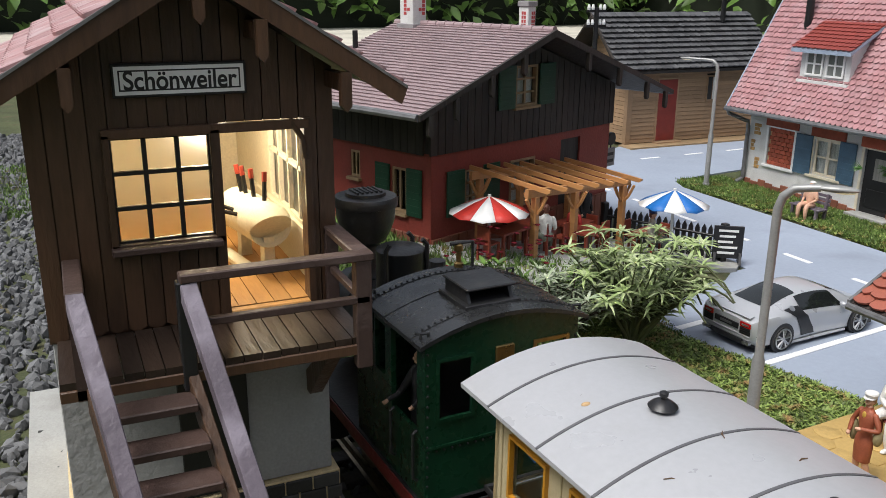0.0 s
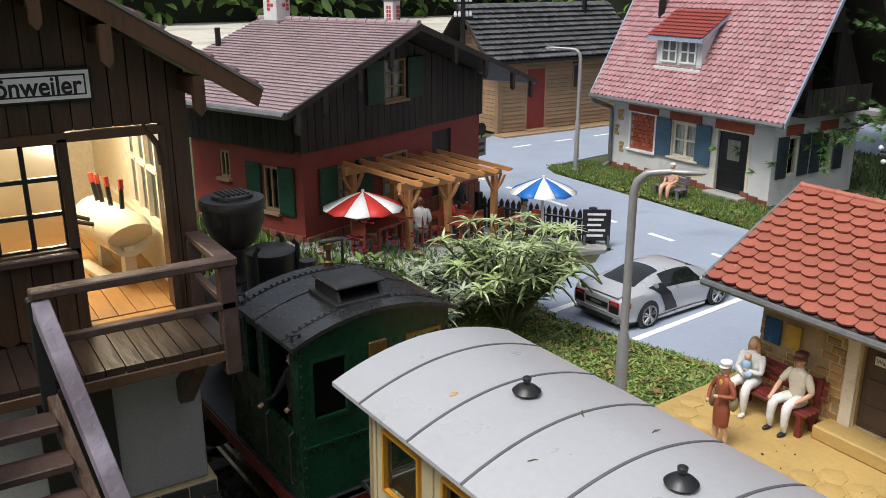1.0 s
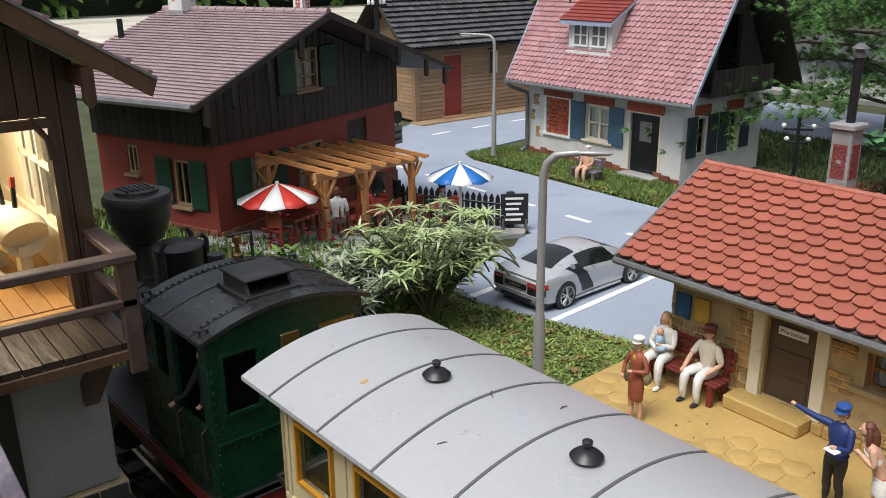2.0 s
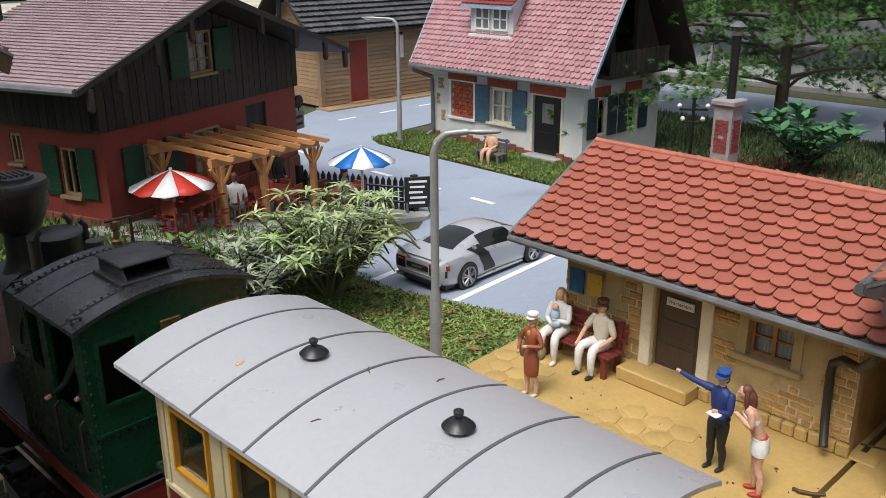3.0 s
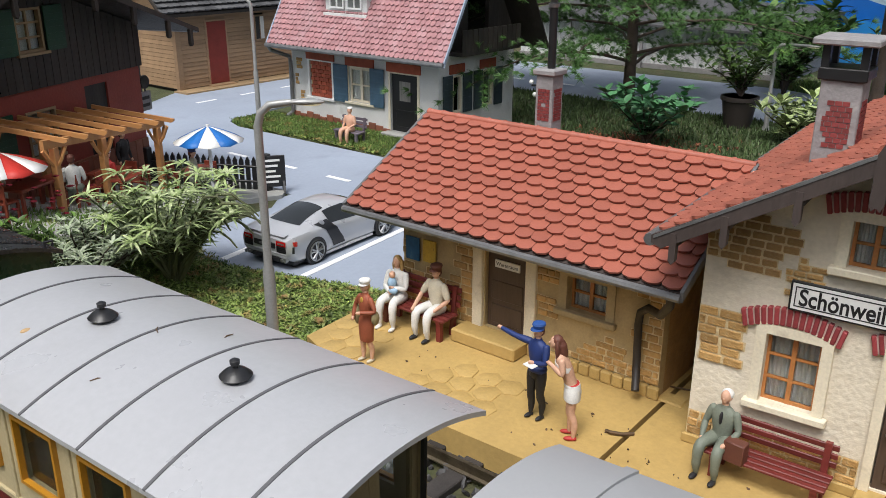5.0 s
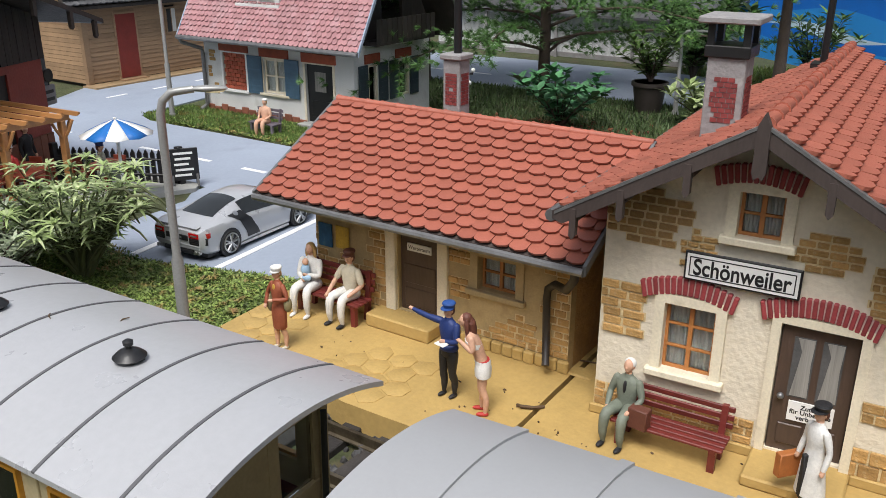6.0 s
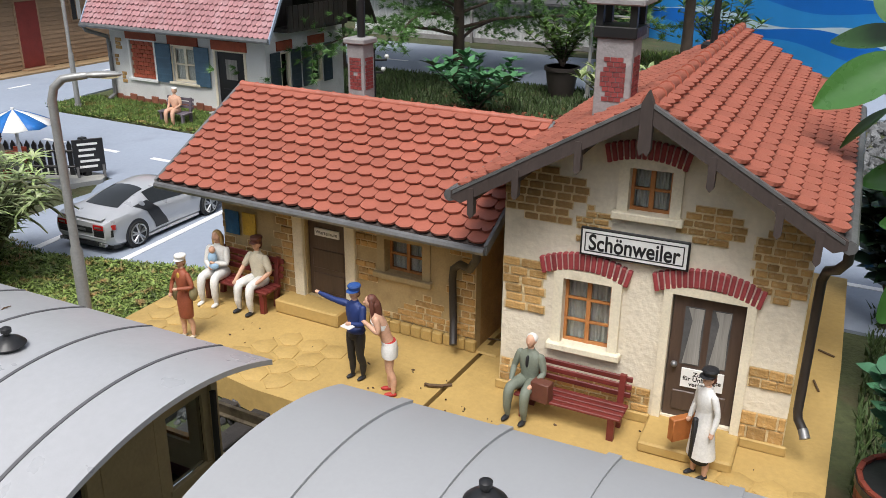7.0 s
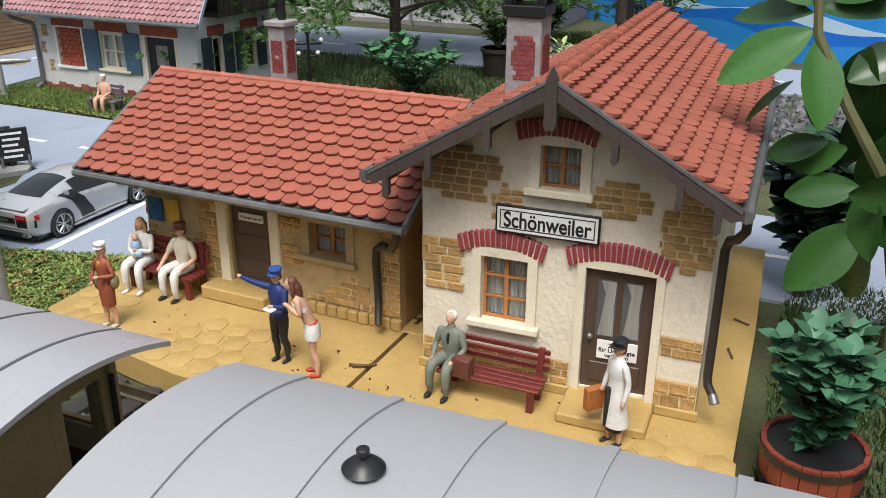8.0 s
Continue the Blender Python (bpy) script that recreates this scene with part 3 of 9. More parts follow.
part("finial", P([(-0.36, 19.4), (-0.22, 19.0), (0, 19.2), (0.22, 19.0), (0.36, 19.4), (0.33, 21.9), (0, 22.6), (-0.33, 21.9)], "x", RX0 - 0.4, RX0 + 0.1), BROWN_WOOD, station)
vl, vr = math.hypot(EV, EV * SL), math.hypot(EVR, EVR * SL)
CHX0, CHX1, CHY0, CHY1 = 3.0, 6.0, 2.3, 5.4
tile_pieces(station, (RX0, -EVR, RER + 0.02), (1, 0, 0), (0, 1, SL), RX1 - RX0, vr, 1.42, 1.05, ROOF_TILE, limit=300, th=0.25)
tile_pieces(station, (RX0, EV, REL + 0.02), (1, 0, 0), (0, -1, SL), RX1 - RX0, vl, 1.42, 1.05, ROOF_TILE, limit=0)
ridge_caps(station, (RX0 + 0.1, 0, RZ + 0.15), (RX1, 0, RZ + 0.15), 0.42, 2.2, ROOF_TILE)
part("edge_strip", P([(-EVR - 0.1, RER), (-0.1, RZ + 0.25), (-0.1, RZ + 0.05), (-EVR - 0.1, RER - 0.2)], "x", RX0 - 0.3, RX0 + 0.15), GUTTER, station, "weathered grey edge flashing")
part("edge_strip", P([(EV + 0.1, REL), (0.1, RZ + 0.25), (0.1, RZ + 0.05), (EV + 0.1, REL - 0.2)], "x", RX0 - 0.3, RX0 + 0.15), GUTTER, station, "weathered grey edge flashing")
# downpipe at the right-hand corner
part("downpipe", T([(-3.0, -EVR - 0.4, RER - 0.3), (-2.9, -EVR - 0.4, RER - 1.5), (-2.4, -EVR, RER - 2.2), (-0.6, -W2 - 0.7, RER - 3.0), (-0.2, -W2 - 0.5, RER - 3.8), (-0.2, -W2 - 0.5, 3.4), (-0.3, -W2 - 0.6, 2.9), (-0.7, -W2 - 1.0, 2.4)], 0.28, 10), BROWN_PIPE, station, "dark brown bent downpipe", smooth=True)
part("pipe_end", T([(-0.6, -W2 - 0.94, 2.5), (-0.95, -W2 - 1.16, 2.05)], [0.31, 0.33], 10), GUTTER, station, "scuffed metal pipe end", smooth=True)

def chimney(parent, x, y, z0, z1, w, brick_faces):
    part("chimney_shaft", B(x - w / 2, y - w / 2, z0, x + w / 2, y + w / 2, z1, 0.06), GREY_PL, parent, "grey rendered chimney stack")
    for fx, fy in brick_faces:
        half_w = w * 0.34
        for r in range(9):
            z = z1 - 1.3 - r * 0.31
            for c in range(-3, 4):
                o = c * 0.42 + (0.21 if r % 2 else 0)
                if (o / half_w * 0.8) ** 4 + ((r - 4) / 4.6) ** 4 > 1.0 or rng.random() < 0.06:
                    continue
                lo, hi = max(o - 0.19, -half_w), min(o + 0.19, half_w)
                if fx:
                    part("brick", B(x + fx * w / 2 - 0.05, y + lo, z - 0.13, x + fx * w / 2 + 0.05, y + hi, z + 0.13), BRICK, parent)
                else:
                    part("brick", B(x + lo, y + fy * w / 2 - 0.05, z - 0.13, x + hi, y + fy * w / 2 + 0.05, z + 0.13), BRICK, parent)


chimney(station, 4.5, 3.9, 17.5, 24.2, 2.3, ((-1, 0), (0, -1)))
part("chimney_band", B(3.15, 2.55, 24.2, 5.85, 5.25, 24.9, 0.06), BLACK, station, "black sheet metal band")
for dx in (-1.05, 1.05):
    for dy in (-1.05, 1.05):
        part("cap_post", B(4.5 + dx - 0.22, 3.9 + dy - 0.22, 24.9, 4.5 + dx + 0.22, 3.9 + dy + 0.22, 26.2), BLACK, station)
part("chimney_cap", B(2.7, 2.1, 26.2, 6.3, 5.7, 26.6, 0.08), GREY_PL, station, "flat grey chimney cap")
part("vent_pipe", T([(24, 1.0, 20.5), (24, 1.0, 27)], 0.28, 8), BLACK, station, "thin black roof pipe")
part("pipe_flashing", P([(23.0, 0.2), (25, 0.2), (25, 1.8), (23, 1.8)], "z", 20.9, 21.5), BLACK, station)

# ---- waiting hall with a lean tiled roof ----
HX = 63.6
TAN_TRIM = mat("tan_trim", (0.42, 0.32, 0.17), 0.7, v1=(60, 0.15), stain=((0.25, 0.17, 0.08), 60, 0.55, 0.5))
TAN_PLASTER = mat("tan_plaster", (0.43, 0.32, 0.16), 0.8, v1=(40, 0.2), bump=(260, 0.4), stain=((0.25, 0.17, 0.08), 60, 0.55, 0.5))
hall = thing("waiting_hall", "low stone waiting hall with a red tiled roof beside the station", "station hall", at=(HX, 30, 0))
hh = [(0.7, 1.2, 4.7, 8.1), (-6.5, 4.9, -3.1, 7.7)]
part("front_wall", gable_wall("x", 0, 0.9, -11.1, 13.6, 0, lambda u: 11.8, hh), TAN_PLASTER, hall)
part("side_wall", P([(0.9, 0), (12.8, 0), (12.8, 11.8), (6.4, 15.6), (0.9, 12.5)], "y", 12.7, 13.6), STONE_DARK, hall)
part("side_wall", P([(0.9, 0), (12.8, 0), (12.8, 11.8), (6.4, 15.6), (0.9, 12.5)], "y", -11.1, -10.2), STONE_DARK, hall)
part("rear_wall", B(12.0, -10.2, 0, 12.8, 12.7, 11.8), PLASTER, hall)
part("floor", B(0.9, -10.2, 0.1, 12.0, 12.7, 1.0), DARK_IN, hall)
part("partition", B(4, -10.2, 1.0, 4.3, 12.7, 12), DARK_IN, hall)
for k in range(12):
    part("plinth_stone", B(-0.5 + rng.uniform(-0.05, 0.05), -11.3 + 0.96 * k, 0, 0, -10.4 + 0.96 * k, 0.95, 0.1), YELLOW_STONE, hall, "ochre stone plinth")
part("plinth", B(-0.55, 5.2, 0, 0, 13.8, 0.95, 0.1), YELLOW, hall, "ochre stone plinth")
part("doorstep", B(-2.2, 0.2, 0, 0.3, 6.6, 1.15, 0.12), YELLOW, hall, "ochre doorstep")
stones(hall, -0.05, 5.9, 13.6, 1.0, 9.0, STONE, h=0.64, w=1.3, keep=lambda y, z: not (7.4 < y < 13.2 and z > 4.6 + 0.5 * math.sin(y * 2)) and (y > 6.4 or z > 2))
stones(hall, -0.05, -2.4, -0.4, 3.2, 9.0, STONE, h=0.6, w=0.9, keep=lambda y, z: 6.9 < z < 8.6 or (3.6 < z < 5.3 and y > -2.0))
stones(hall, -0.05, -11.1, -2.6, 1.0, 3.7, STONE, h=0.6, w=1.15, keep=lambda y, z: z < 2.6 + 0.9 * math.sin(y * 0.9 + 1.4) or y < -9.5)
stones(hall, -0.05, -11.1, -8.4, 3.7, 9.5, STONE, h=0.62, w=1.0, keep=lambda y, z: y < -9.3 + 0.6 * math.sin(1.7 * z))
part("pilaster", B(-0.35, 4.8, 0.95, 0.1, 5.8, 9.5, 0.06), CREAM_TRIM, hall)
part("pilaster", B(-0.35, -0.4, 0.95, 0.1, 0.6, 9.5, 0.06), CREAM_TRIM, hall)
surround(hall, 0, -6.5, -3.1, 4.9, 7.7, 0.7, TAN_TRIM, proud=0.15)
window_unit(hall, 0, -6.5, -3.1, 4.9, 7.7, 2, 2, ORANGE_WOOD, depth=0.8)

def hall_door():
    d = part("door", B(0.35, 0.75, 1.2, 0.6, 4.65, 8.05, 0.04), DOOR_WOOD, hall)
    for z in (1.6, 3.7):
        part("panel", B(0.27, 1.15, z, 0.4, 4.25, z + 1.7, 0.06), DOOR_WOOD, d)
    n = part("notice", B(0.22, 1.5, 6.6, 0.4, 3.9, 7.25), SIGN_WHITE, d, "white name plate")
    m = Matrix.Translation((0.2, 2.7, 6.92)) @ Euler((radians(90), 0, radians(-90))).to_matrix().to_4x4()
    text_mesh("lettering", "Warteraum", 0.45, BLACK, n, m, extrude=0.005)


hall_door()
POSTER_BLUE = mat("blue_poster", (0.02, 0.09, 0.2), 0.4, v1=(120, 0.4), stain=((0.1, 0.2, 0.25), 200, 0.6, 0.6))
POSTER_YEL = mat("yellow_poster", (0.5, 0.32, 0.04), 0.5, v1=(120, 0.2), stain=((0.1, 0.08, 0.03), 350, 0.6, 0.7))
solid("poster", B(-0.35, -0.75, -1.05, -0.25, 0.75, 1.05), POSTER_BLUE, "small blue poster on the stone wall", "poster", at=(HX, 42.3, 6.4))
solid("poster", B(-0.35, -0.7, -1.0, -0.25, 0.7, 1.0), POSTER_YEL, "small yellow timetable poster on the stone wall", "poster", at=(HX, 40.4, 6.5))
# roof of the hall: front slope carries the tiles
GX, GZ, QX, QZ = 59.1 - HX, 10.6, 70.0 - HX, 16.7
part("roof_board", P([(GX, GZ), (QX, QZ), (QX, QZ - 0.3), (GX, GZ - 0.3)], "y", -13.9, 16.0), BROWN_WOOD, hall)
part("roof_board", P([(QX, QZ), (17.5, GZ), (17.5, GZ - 0.3), (QX, QZ - 0.3)], "y", -13.9, 16.0), BROWN_WOOD, hall)
vl2 = math.hypot(QX - GX, QZ - GZ)
tile_pieces(hall, (GX - 0.1, -13.9, GZ + 0.02), (0, 1, 0), (QX - GX, 0, QZ - GZ), 29.9, vl2, 1.42, 1.08, ROOF_TILE, limit=300)
tile_pieces(hall, (17.6, -13.9, GZ + 0.02), (0, 1, 0), (QX - 17.5, 0, QZ - GZ), 29.9, vl2, 1.42, 1.08, ROOF_TILE, limit=0)
ridge_caps(hall, (QX, 16.0, QZ + 0.12), (QX, -13.9, QZ + 0.1), 0.3, 1.7, ROOF_TILE)
part("gutter", T([(GX - 0.25, 16.1, GZ - 0.25), (GX - 0.25, -14.0, GZ - 0.25)], 0.3, 8), GUTTER, hall, "grey gutter along the eaves")
part("verge_board", P([(GX - 0.2, GZ + 0.2), (QX, QZ + 0.25), (QX, QZ - 0.6), (GX - 0.2, GZ - 0.5)], "y", 16.0, 16.25), GUTTER, hall, "grey verge board")
part("verge_board", P([(GX - 0.2, GZ + 0.2), (QX, QZ + 0.25), (QX, QZ - 0.6), (GX - 0.2, GZ - 0.5)], "y", -14.15, -13.9), GUTTER, hall, "grey verge board")
part("downpipe", T([(GX + 0.2, -13.2, GZ - 0.3), (GX + 0.4, -13.1, GZ - 1.2), (GX + 1.6, -12.0, GZ - 2.6), (-0.9, -10.2, GZ - 3.3), (-0.65, -9.5, GZ - 3.9), (-0.6, -9.4, GZ - 4.8), (-0.6, -9.5, 3.0), (-0.75, -9.6, 2.3), (-1.7, -10.1, 1.0)], 0.3, 10), BROWN_PIPE, hall, "dark brown bent downpipe", smooth=True)
chimney(hall, 74.6 - HX, 6.2, 12.0, 20.6, 1.7, ((-1, 0), (0, -1)))
part("chimney_cap", B(74.6 - HX - 1.1, 5.1, 20.6, 74.6 - HX + 1.1, 7.3, 21.1, 0.1), GREY_PL, hall)
part("stove_pipe", T([(74.8 - HX, 6.2, 21.1), (74.8 - HX, 6.2, 26.2)], 0.36, 12), BLACK, hall, "black stove pipe", smooth=True)
part("pipe_hood", turned(bmesh.new(), [(0.45, 26.2), (0.5, 26.5), (0.3, 26.6), (0.3, 26.85), (0.7, 26.9), (0.2, 27.3)], 14, (74.8 - HX, 6.2)), GUTTER, hall, "grey metal pipe hood", smooth=True)

# ---- signal box on a plastered base ----
DARK_BOARD = mat("dark_stained_boards", (0.066, 0.034, 0.018), 0.42, v1=(70, 0.3), v2=(500, 0.2), bump=(260, 0.35), rnd=0.25, stretch=(1, 1, 0.2), stain=((0.12, 0.075, 0.045), 120, 0.64, 0.3))
DECK_WOOD = mat("worn_deck_wood", (0.025, 0.015, 0.01), 0.42, v1=(50, 0.35), v2=(400, 0.2), bump=(260, 0.35), rnd=0.3, stretch=(1, 0.2, 1))
RAIL_WOOD = mat("red_brown_rail", (0.048, 0.027, 0.021), 0.6, v1=(30, 0.35), bump=(260, 0.3), stain=((0.16, 0.12, 0.11), 40, 0.58, 0.4))
# violet-white sky sheen painted into the stair rails; also the weathered bench's grey
WORN_SKY_SHEEN = mat("worn_sky_sheen_wood", (0.11, 0.09, 0.11), 0.45, v1=(30, 0.3), bump=(260, 0.3), stain=((0.3, 0.27, 0.32), 30, 0.5, 0.5))
FLOOR_WOOD = mat("honey_floorboards", (0.42, 0.21, 0.06), 0.5, v1=(60, 0.25), bump=(260, 0.2), rnd=0.15, stretch=(1, 0.2, 1))
CREAM_IN = mat("cream_inner_wall", (0.72, 0.66, 0.5), 0.7, v1=(20, 0.06))
# white plaster with stains; its grey also holds the shade under the deck
WHITE_WALL = mat("dirty_shaded_white_base", (0.32, 0.32, 0.31), 0.8, v1=(25, 0.15), bump=(200, 0.5), stain=((0.25, 0.25, 0.23), 25, 0.55, 0.5))
BLACK_BRICK = mat("black_base_brick", (0.03, 0.03, 0.03), 0.5, rnd=0.5, v1=(150, 0.3), bump=(500, 0.3))

BX, BY = 11.5, 45.5
sbox = thing("signal_box", "dark boarded signal box with a lit interior on a white base", "signal box", at=(BX, BY, 0))
WIN, DOOR = (-3.7, 21.2, 1.05, 26.5), (1.45, 17.2, 5.6, 26.9)


def sb_top(u):
    return 33.6 - 0.63 * abs(u - 0.5)


part("front_wall", gable_wall("y", 0.25, 0.6, -7.2, 7.2, 16.6, sb_top, [WIN, DOOR], (0.5,)), DARK_BOARD, sbox)
bw = 14.4 / 16
for i in range(16):
    u0, u1 = -7.2 + i * bw + 0.03, -7.2 + (i + 1) * bw - 0.03
    us = sorted({u0, u1, *(x for x in (WIN[0] - 0.02, WIN[2] + 0.02, DOOR[0] - 0.02, DOOR[2] + 0.02) if u0 < x < u1)})
    for a, b in zip(us, us[1:]):
        if b - a < 0.08:
            continue
        mid = (a + b) / 2
        spans = [(16.9 - rng.uniform(0, 0.15), None)]
        for h in (WIN, DOOR):
            if h[0] < mid < h[2]:
                spans = [(spans[0][0], h[1]), (h[3], None)]
        for z0, z1 in spans:
            if z1 is not None and z1 - z0 < 0.5:
                continue
            ta, tb = (z1, z1) if z1 else (sb_top(a), sb_top(b))
            low = [(a, z0 + 0.12), (mid, z0 - 0.12), (b, z0 + 0.12)] if z0 < 17.5 else [(a, z0), (b, z0)]
            part("wall_board", P(low + [(b, tb), (a, ta)], "y", rng.uniform(-0.03, 0.03), 0.25), DARK_BOARD, sbox)
part("side_wall", B(-7.2, 0.85, 16.6, -6.6, 24, 28.6), DARK_BOARD, sbox)
part("side_wall", gable_wall("x", 6.6, 0.6, 0.85, 24, 16.6, lambda u: 29.2, [(3.0, 20.2, 12.5, 26.2)]), CREAM_IN, sbox)
part("rear_wall", gable_wall("y", 23.4, 0.6, -6.6, 6.6, 16.6, lambda u: sb_top(u) - 0.2, [], (0.5,)), CREAM_IN, sbox)
part("inner_ceiling", B(-6.6, 0.85, 27.6, 6.6, 23.4, 27.9), CREAM_IN, sbox)
part("inner_wall", B(-6.6, 0.87, 17.2, -6.3, 23.4, 27.6), CREAM_IN, sbox)
part("side_window", B(6.9, 3.0, 20.2, 7.0, 12.5, 26.2), FROST, sbox)
for k in range(5):
    part("glazing_bar", B(6.62, 3.0 + 2.375 * k - 0.12, 20.2, 6.9, 3.0 + 2.375 * k + 0.12, 26.2), CREAM_TRIM, sbox)
part("glazing_bar", B(6.62, 3.0, 23.1, 6.9, 12.5, 23.35), CREAM_TRIM, sbox)
for k in range(14):
    part("floor_board", B(-6.6 + k * 0.943 + 0.02, 0.3, 16.7, -6.6 + (k + 1) * 0.943 - 0.02, 23.4, 17.25), FLOOR_WOOD, sbox)
part("threshold", B(1.4, -0.25, 16.75, 5.65, 0.9, 17.2, 0.06), FLOOR_WOOD, sbox, "worn wooden threshold")
part("wainscot", B(6.35, 0.9, 17.25, 6.58, 23.4, 20.0), CREAM_IN, sbox)
# window beside the doorway
for x0, z0, x1, z1 in ((-3.95, 20.95, 1.4, 21.3), (-3.95, 26.4, 5.85, 26.85), (-3.95, 21, -3.62, 26.6), (0.95, 17.0, 1.42, 26.6)):
    part("window_casing", B(x0, -0.25, z0, x1, 0.2, z1, 0.03), DARK_BOARD, sbox)
part("window_ledge", B(-4.0, -0.75, 20.85, 1.2, 0.1, 21.2, 0.06), RAIL_WOOD, sbox, "lit brown window ledge")
swin = part("window", ring("y", 0.1, 0.3, -3.72, 21.2, 1.06, 26.5, 0.2), BLACK, sbox, "black barred window with frosted panes")
for k in (1, 2):
    x, z = -3.6 + 4.55 * k / 3, 21.3 + 5.1 * k / 3
    part("glazing_bar", B(x - 0.11, 0.1, 21.2, x + 0.11, 0.4, 26.5), BLACK, swin)
    part("glazing_bar", B(-3.7, 0.08, z - 0.1, 1.0, 0.4, z + 0.1), BLACK, swin)
for i in range(3):
    for j in range(3):
        part("pane", B(-3.48 + 1.517 * i, 0.22, 21.42 + 1.7 * j, -2.2 + 1.517 * i, 0.3, 22.88 + 1.7 * j), FROST, swin)
part("door_casing", B(5.6, -0.2, 17.0, 5.95, 0.25, 26.9), DARK_BOARD, sbox)
part("door_brace", T([(4.9, -0.1, 26.9), (5.5, -0.25, 25.9), (5.6, -0.3, 24.9)], 0.16, 6), DARK_BOARD, sbox)
part("open_pane", P([(4.6, 25.9), (5.55, 24.8), (5.6, 22.4), (4.7, 24.0)], "y", -0.1, -0.05), GLASS, sbox, "tilted broken glass pane")
# gable roof
RXL, RXR, RAX, RAZ = -9.9, 10.25, 0.5, 34.6


def sb_roof(x0, z0):
    return P([(RAX, RAZ), (x0, z0), (x0, z0 - 0.35), (RAX, RAZ - 0.4)], "y", -2.4, 26)


zL, zR = RAZ - 0.63 * (RAX - RXL), RAZ - 0.63 * (RXR - RAX)
part("roof_board", sb_roof(RXL, zL), DARK_BOARD, sbox)
part("roof_board", sb_roof(RXR, zR), DARK_BOARD, sbox)
for x0, z0 in ((RXL, zL), (RXR, zR)):
    k = 0.3 if x0 > 0 else -0.3
    part("barge_board", P([(RAX, RAZ + 0.1), (x0, z0 + 0.05), (x0 - k, z0 - 0.75), (RAX, RAZ - 1.05)], "y", -2.65, -2.3), DARK_BOARD, sbox)
    part("edge_strip", P([(RAX, RAZ + 0.22), (x0, z0 + 0.15), (x0, z0), (RAX, RAZ + 0.05)], "y", -2.7, -2.2), GUTTER, sbox, "grey edge flashing")
for x in (-5.2, 0.5, 3.2, 7.1):
    z = sb_top(x) - 0.1
    part("bracket", P([(x - 0.25, z - 1.6), (x, z - 1.9), (x + 0.25, z - 1.6), (x + 0.25, z), (x - 0.25, z)], "y", -2.75, -2.2), DARK_BOARD, sbox)
    part("purlin", B(x - 0.3, -2.3, z - 0.9, x + 0.3, 0.3, z - 0.1), DARK_BOARD, sbox)
tile_pieces(sbox, (RXL, -2.4, zL + 0.02), (0, 1, 0), (1, 0, 0.63), 28, math.hypot(RAX - RXL, RAZ - zL), 1.5, 1.35, SB_TILE, limit=0)
tile_pieces(sbox, (RXR, -2.4, zR + 0.02), (0, 1, 0), (-1, 0, 0.63), 28, math.hypot(RXR - RAX, RAZ - zR), 1.5, 1.35, SB_TILE, limit=0)
ridge_caps(sbox, (RAX, -2.4, RAZ + 0.1), (RAX, 26, RAZ + 0.1), 0.5, 2.8, SB_TILE)
name_sign("white enamel sign lettered Schönweiler on dark boards", Matrix.Translation((BX - 0.2, BY - 0.1, 29.05)) @ Euler((radians(90), 0, 0)).to_matrix().to_4x4(), 6.1, 1.55)
# base
part("base_wall", B(-7.1, 0.3, 6.6, 6.6, 24, 16.6, 0.05), WHITE_WALL, sbox, "white plastered base")
part("base_plinth", B(-7.4, 0.0, -2.2, 7.0, 24.3, 6.5, 0.05), MORTAR, sbox)
for r in range(4):
    for c in range(9):
        u0 = -7.4 + 1.6 * c + (0.8 if r % 2 else 0)
        u1 = min(u0 + 1.5, 7.05)
        if u1 - u0 > 0.3:
            part("brick", B(u0, -0.15, 6.45 - 0.85 * (r + 1), u1, 0.15, 6.38 - 0.85 * r, 0.04), BLACK_BRICK, sbox)
part("base_door", B(-1.6, 0.1, 6.6, 2.0, 0.4, 14.3, 0.05), BLACK, sbox, "black door under the stairs")
part("door_lintel", B(-1.9, 0.0, 14.3, 2.3, 0.4, 14.8, 0.05), RAIL_WOOD, sbox)
# deck
for k in range(16):
    u = -6.9 + k * 0.88
    part("deck_board", B(u + 0.03, -5.1 + rng.uniform(-0.05, 0.05), 16.45, u + 0.85, 0.0, 16.8), DECK_WOOD, sbox)
part("deck_beam", B(-6.9, -5.2, 15.9, 7.1, -4.7, 16.45, 0.05), DARK_BOARD, sbox)
part("deck_beam", B(-6.9, -0.6, 15.9, 7.1, 0.2, 16.45), DARK_BOARD, sbox)
part("deck_brace", P([(-4.7, 16.0), (-3.7, 16.0), (0.2, 13.0), (0.2, 11.8), (-0.4, 11.8)], "x", 5.3, 6.0), DARK_BOARD, sbox)
part("rail_post", B(6.5, -5.3, 15.2, 7.3, -4.6, 21.0, 0.05), RAIL_WOOD, sbox)
part("rail_post", B(6.5, -0.3, 16.5, 7.2, 0.3, 21.0, 0.05), RAIL_WOOD, sbox)
part("top_rail", B(-1.6, -5.4, 20.75, 7.4, -4.6, 21.15, 0.06), RAIL_WOOD, sbox)
part("top_rail", B(6.5, -4.6, 20.75, 7.4, 1.2, 21.15, 0.06), RAIL_WOOD, sbox)
part("mid_rail", B(-1.4, -5.3, 18.6, 7.2, -4.9, 18.95, 0.04), RAIL_WOOD, sbox)
part("mid_rail", B(6.7, -4.6, 18.6, 7.05, 0.2, 18.95, 0.04), RAIL_WOOD, sbox)
part("rail_post", B(-1.75, -5.35, 15.6, -1.1, -4.7, 20.8, 0.05), BLACK, sbox)


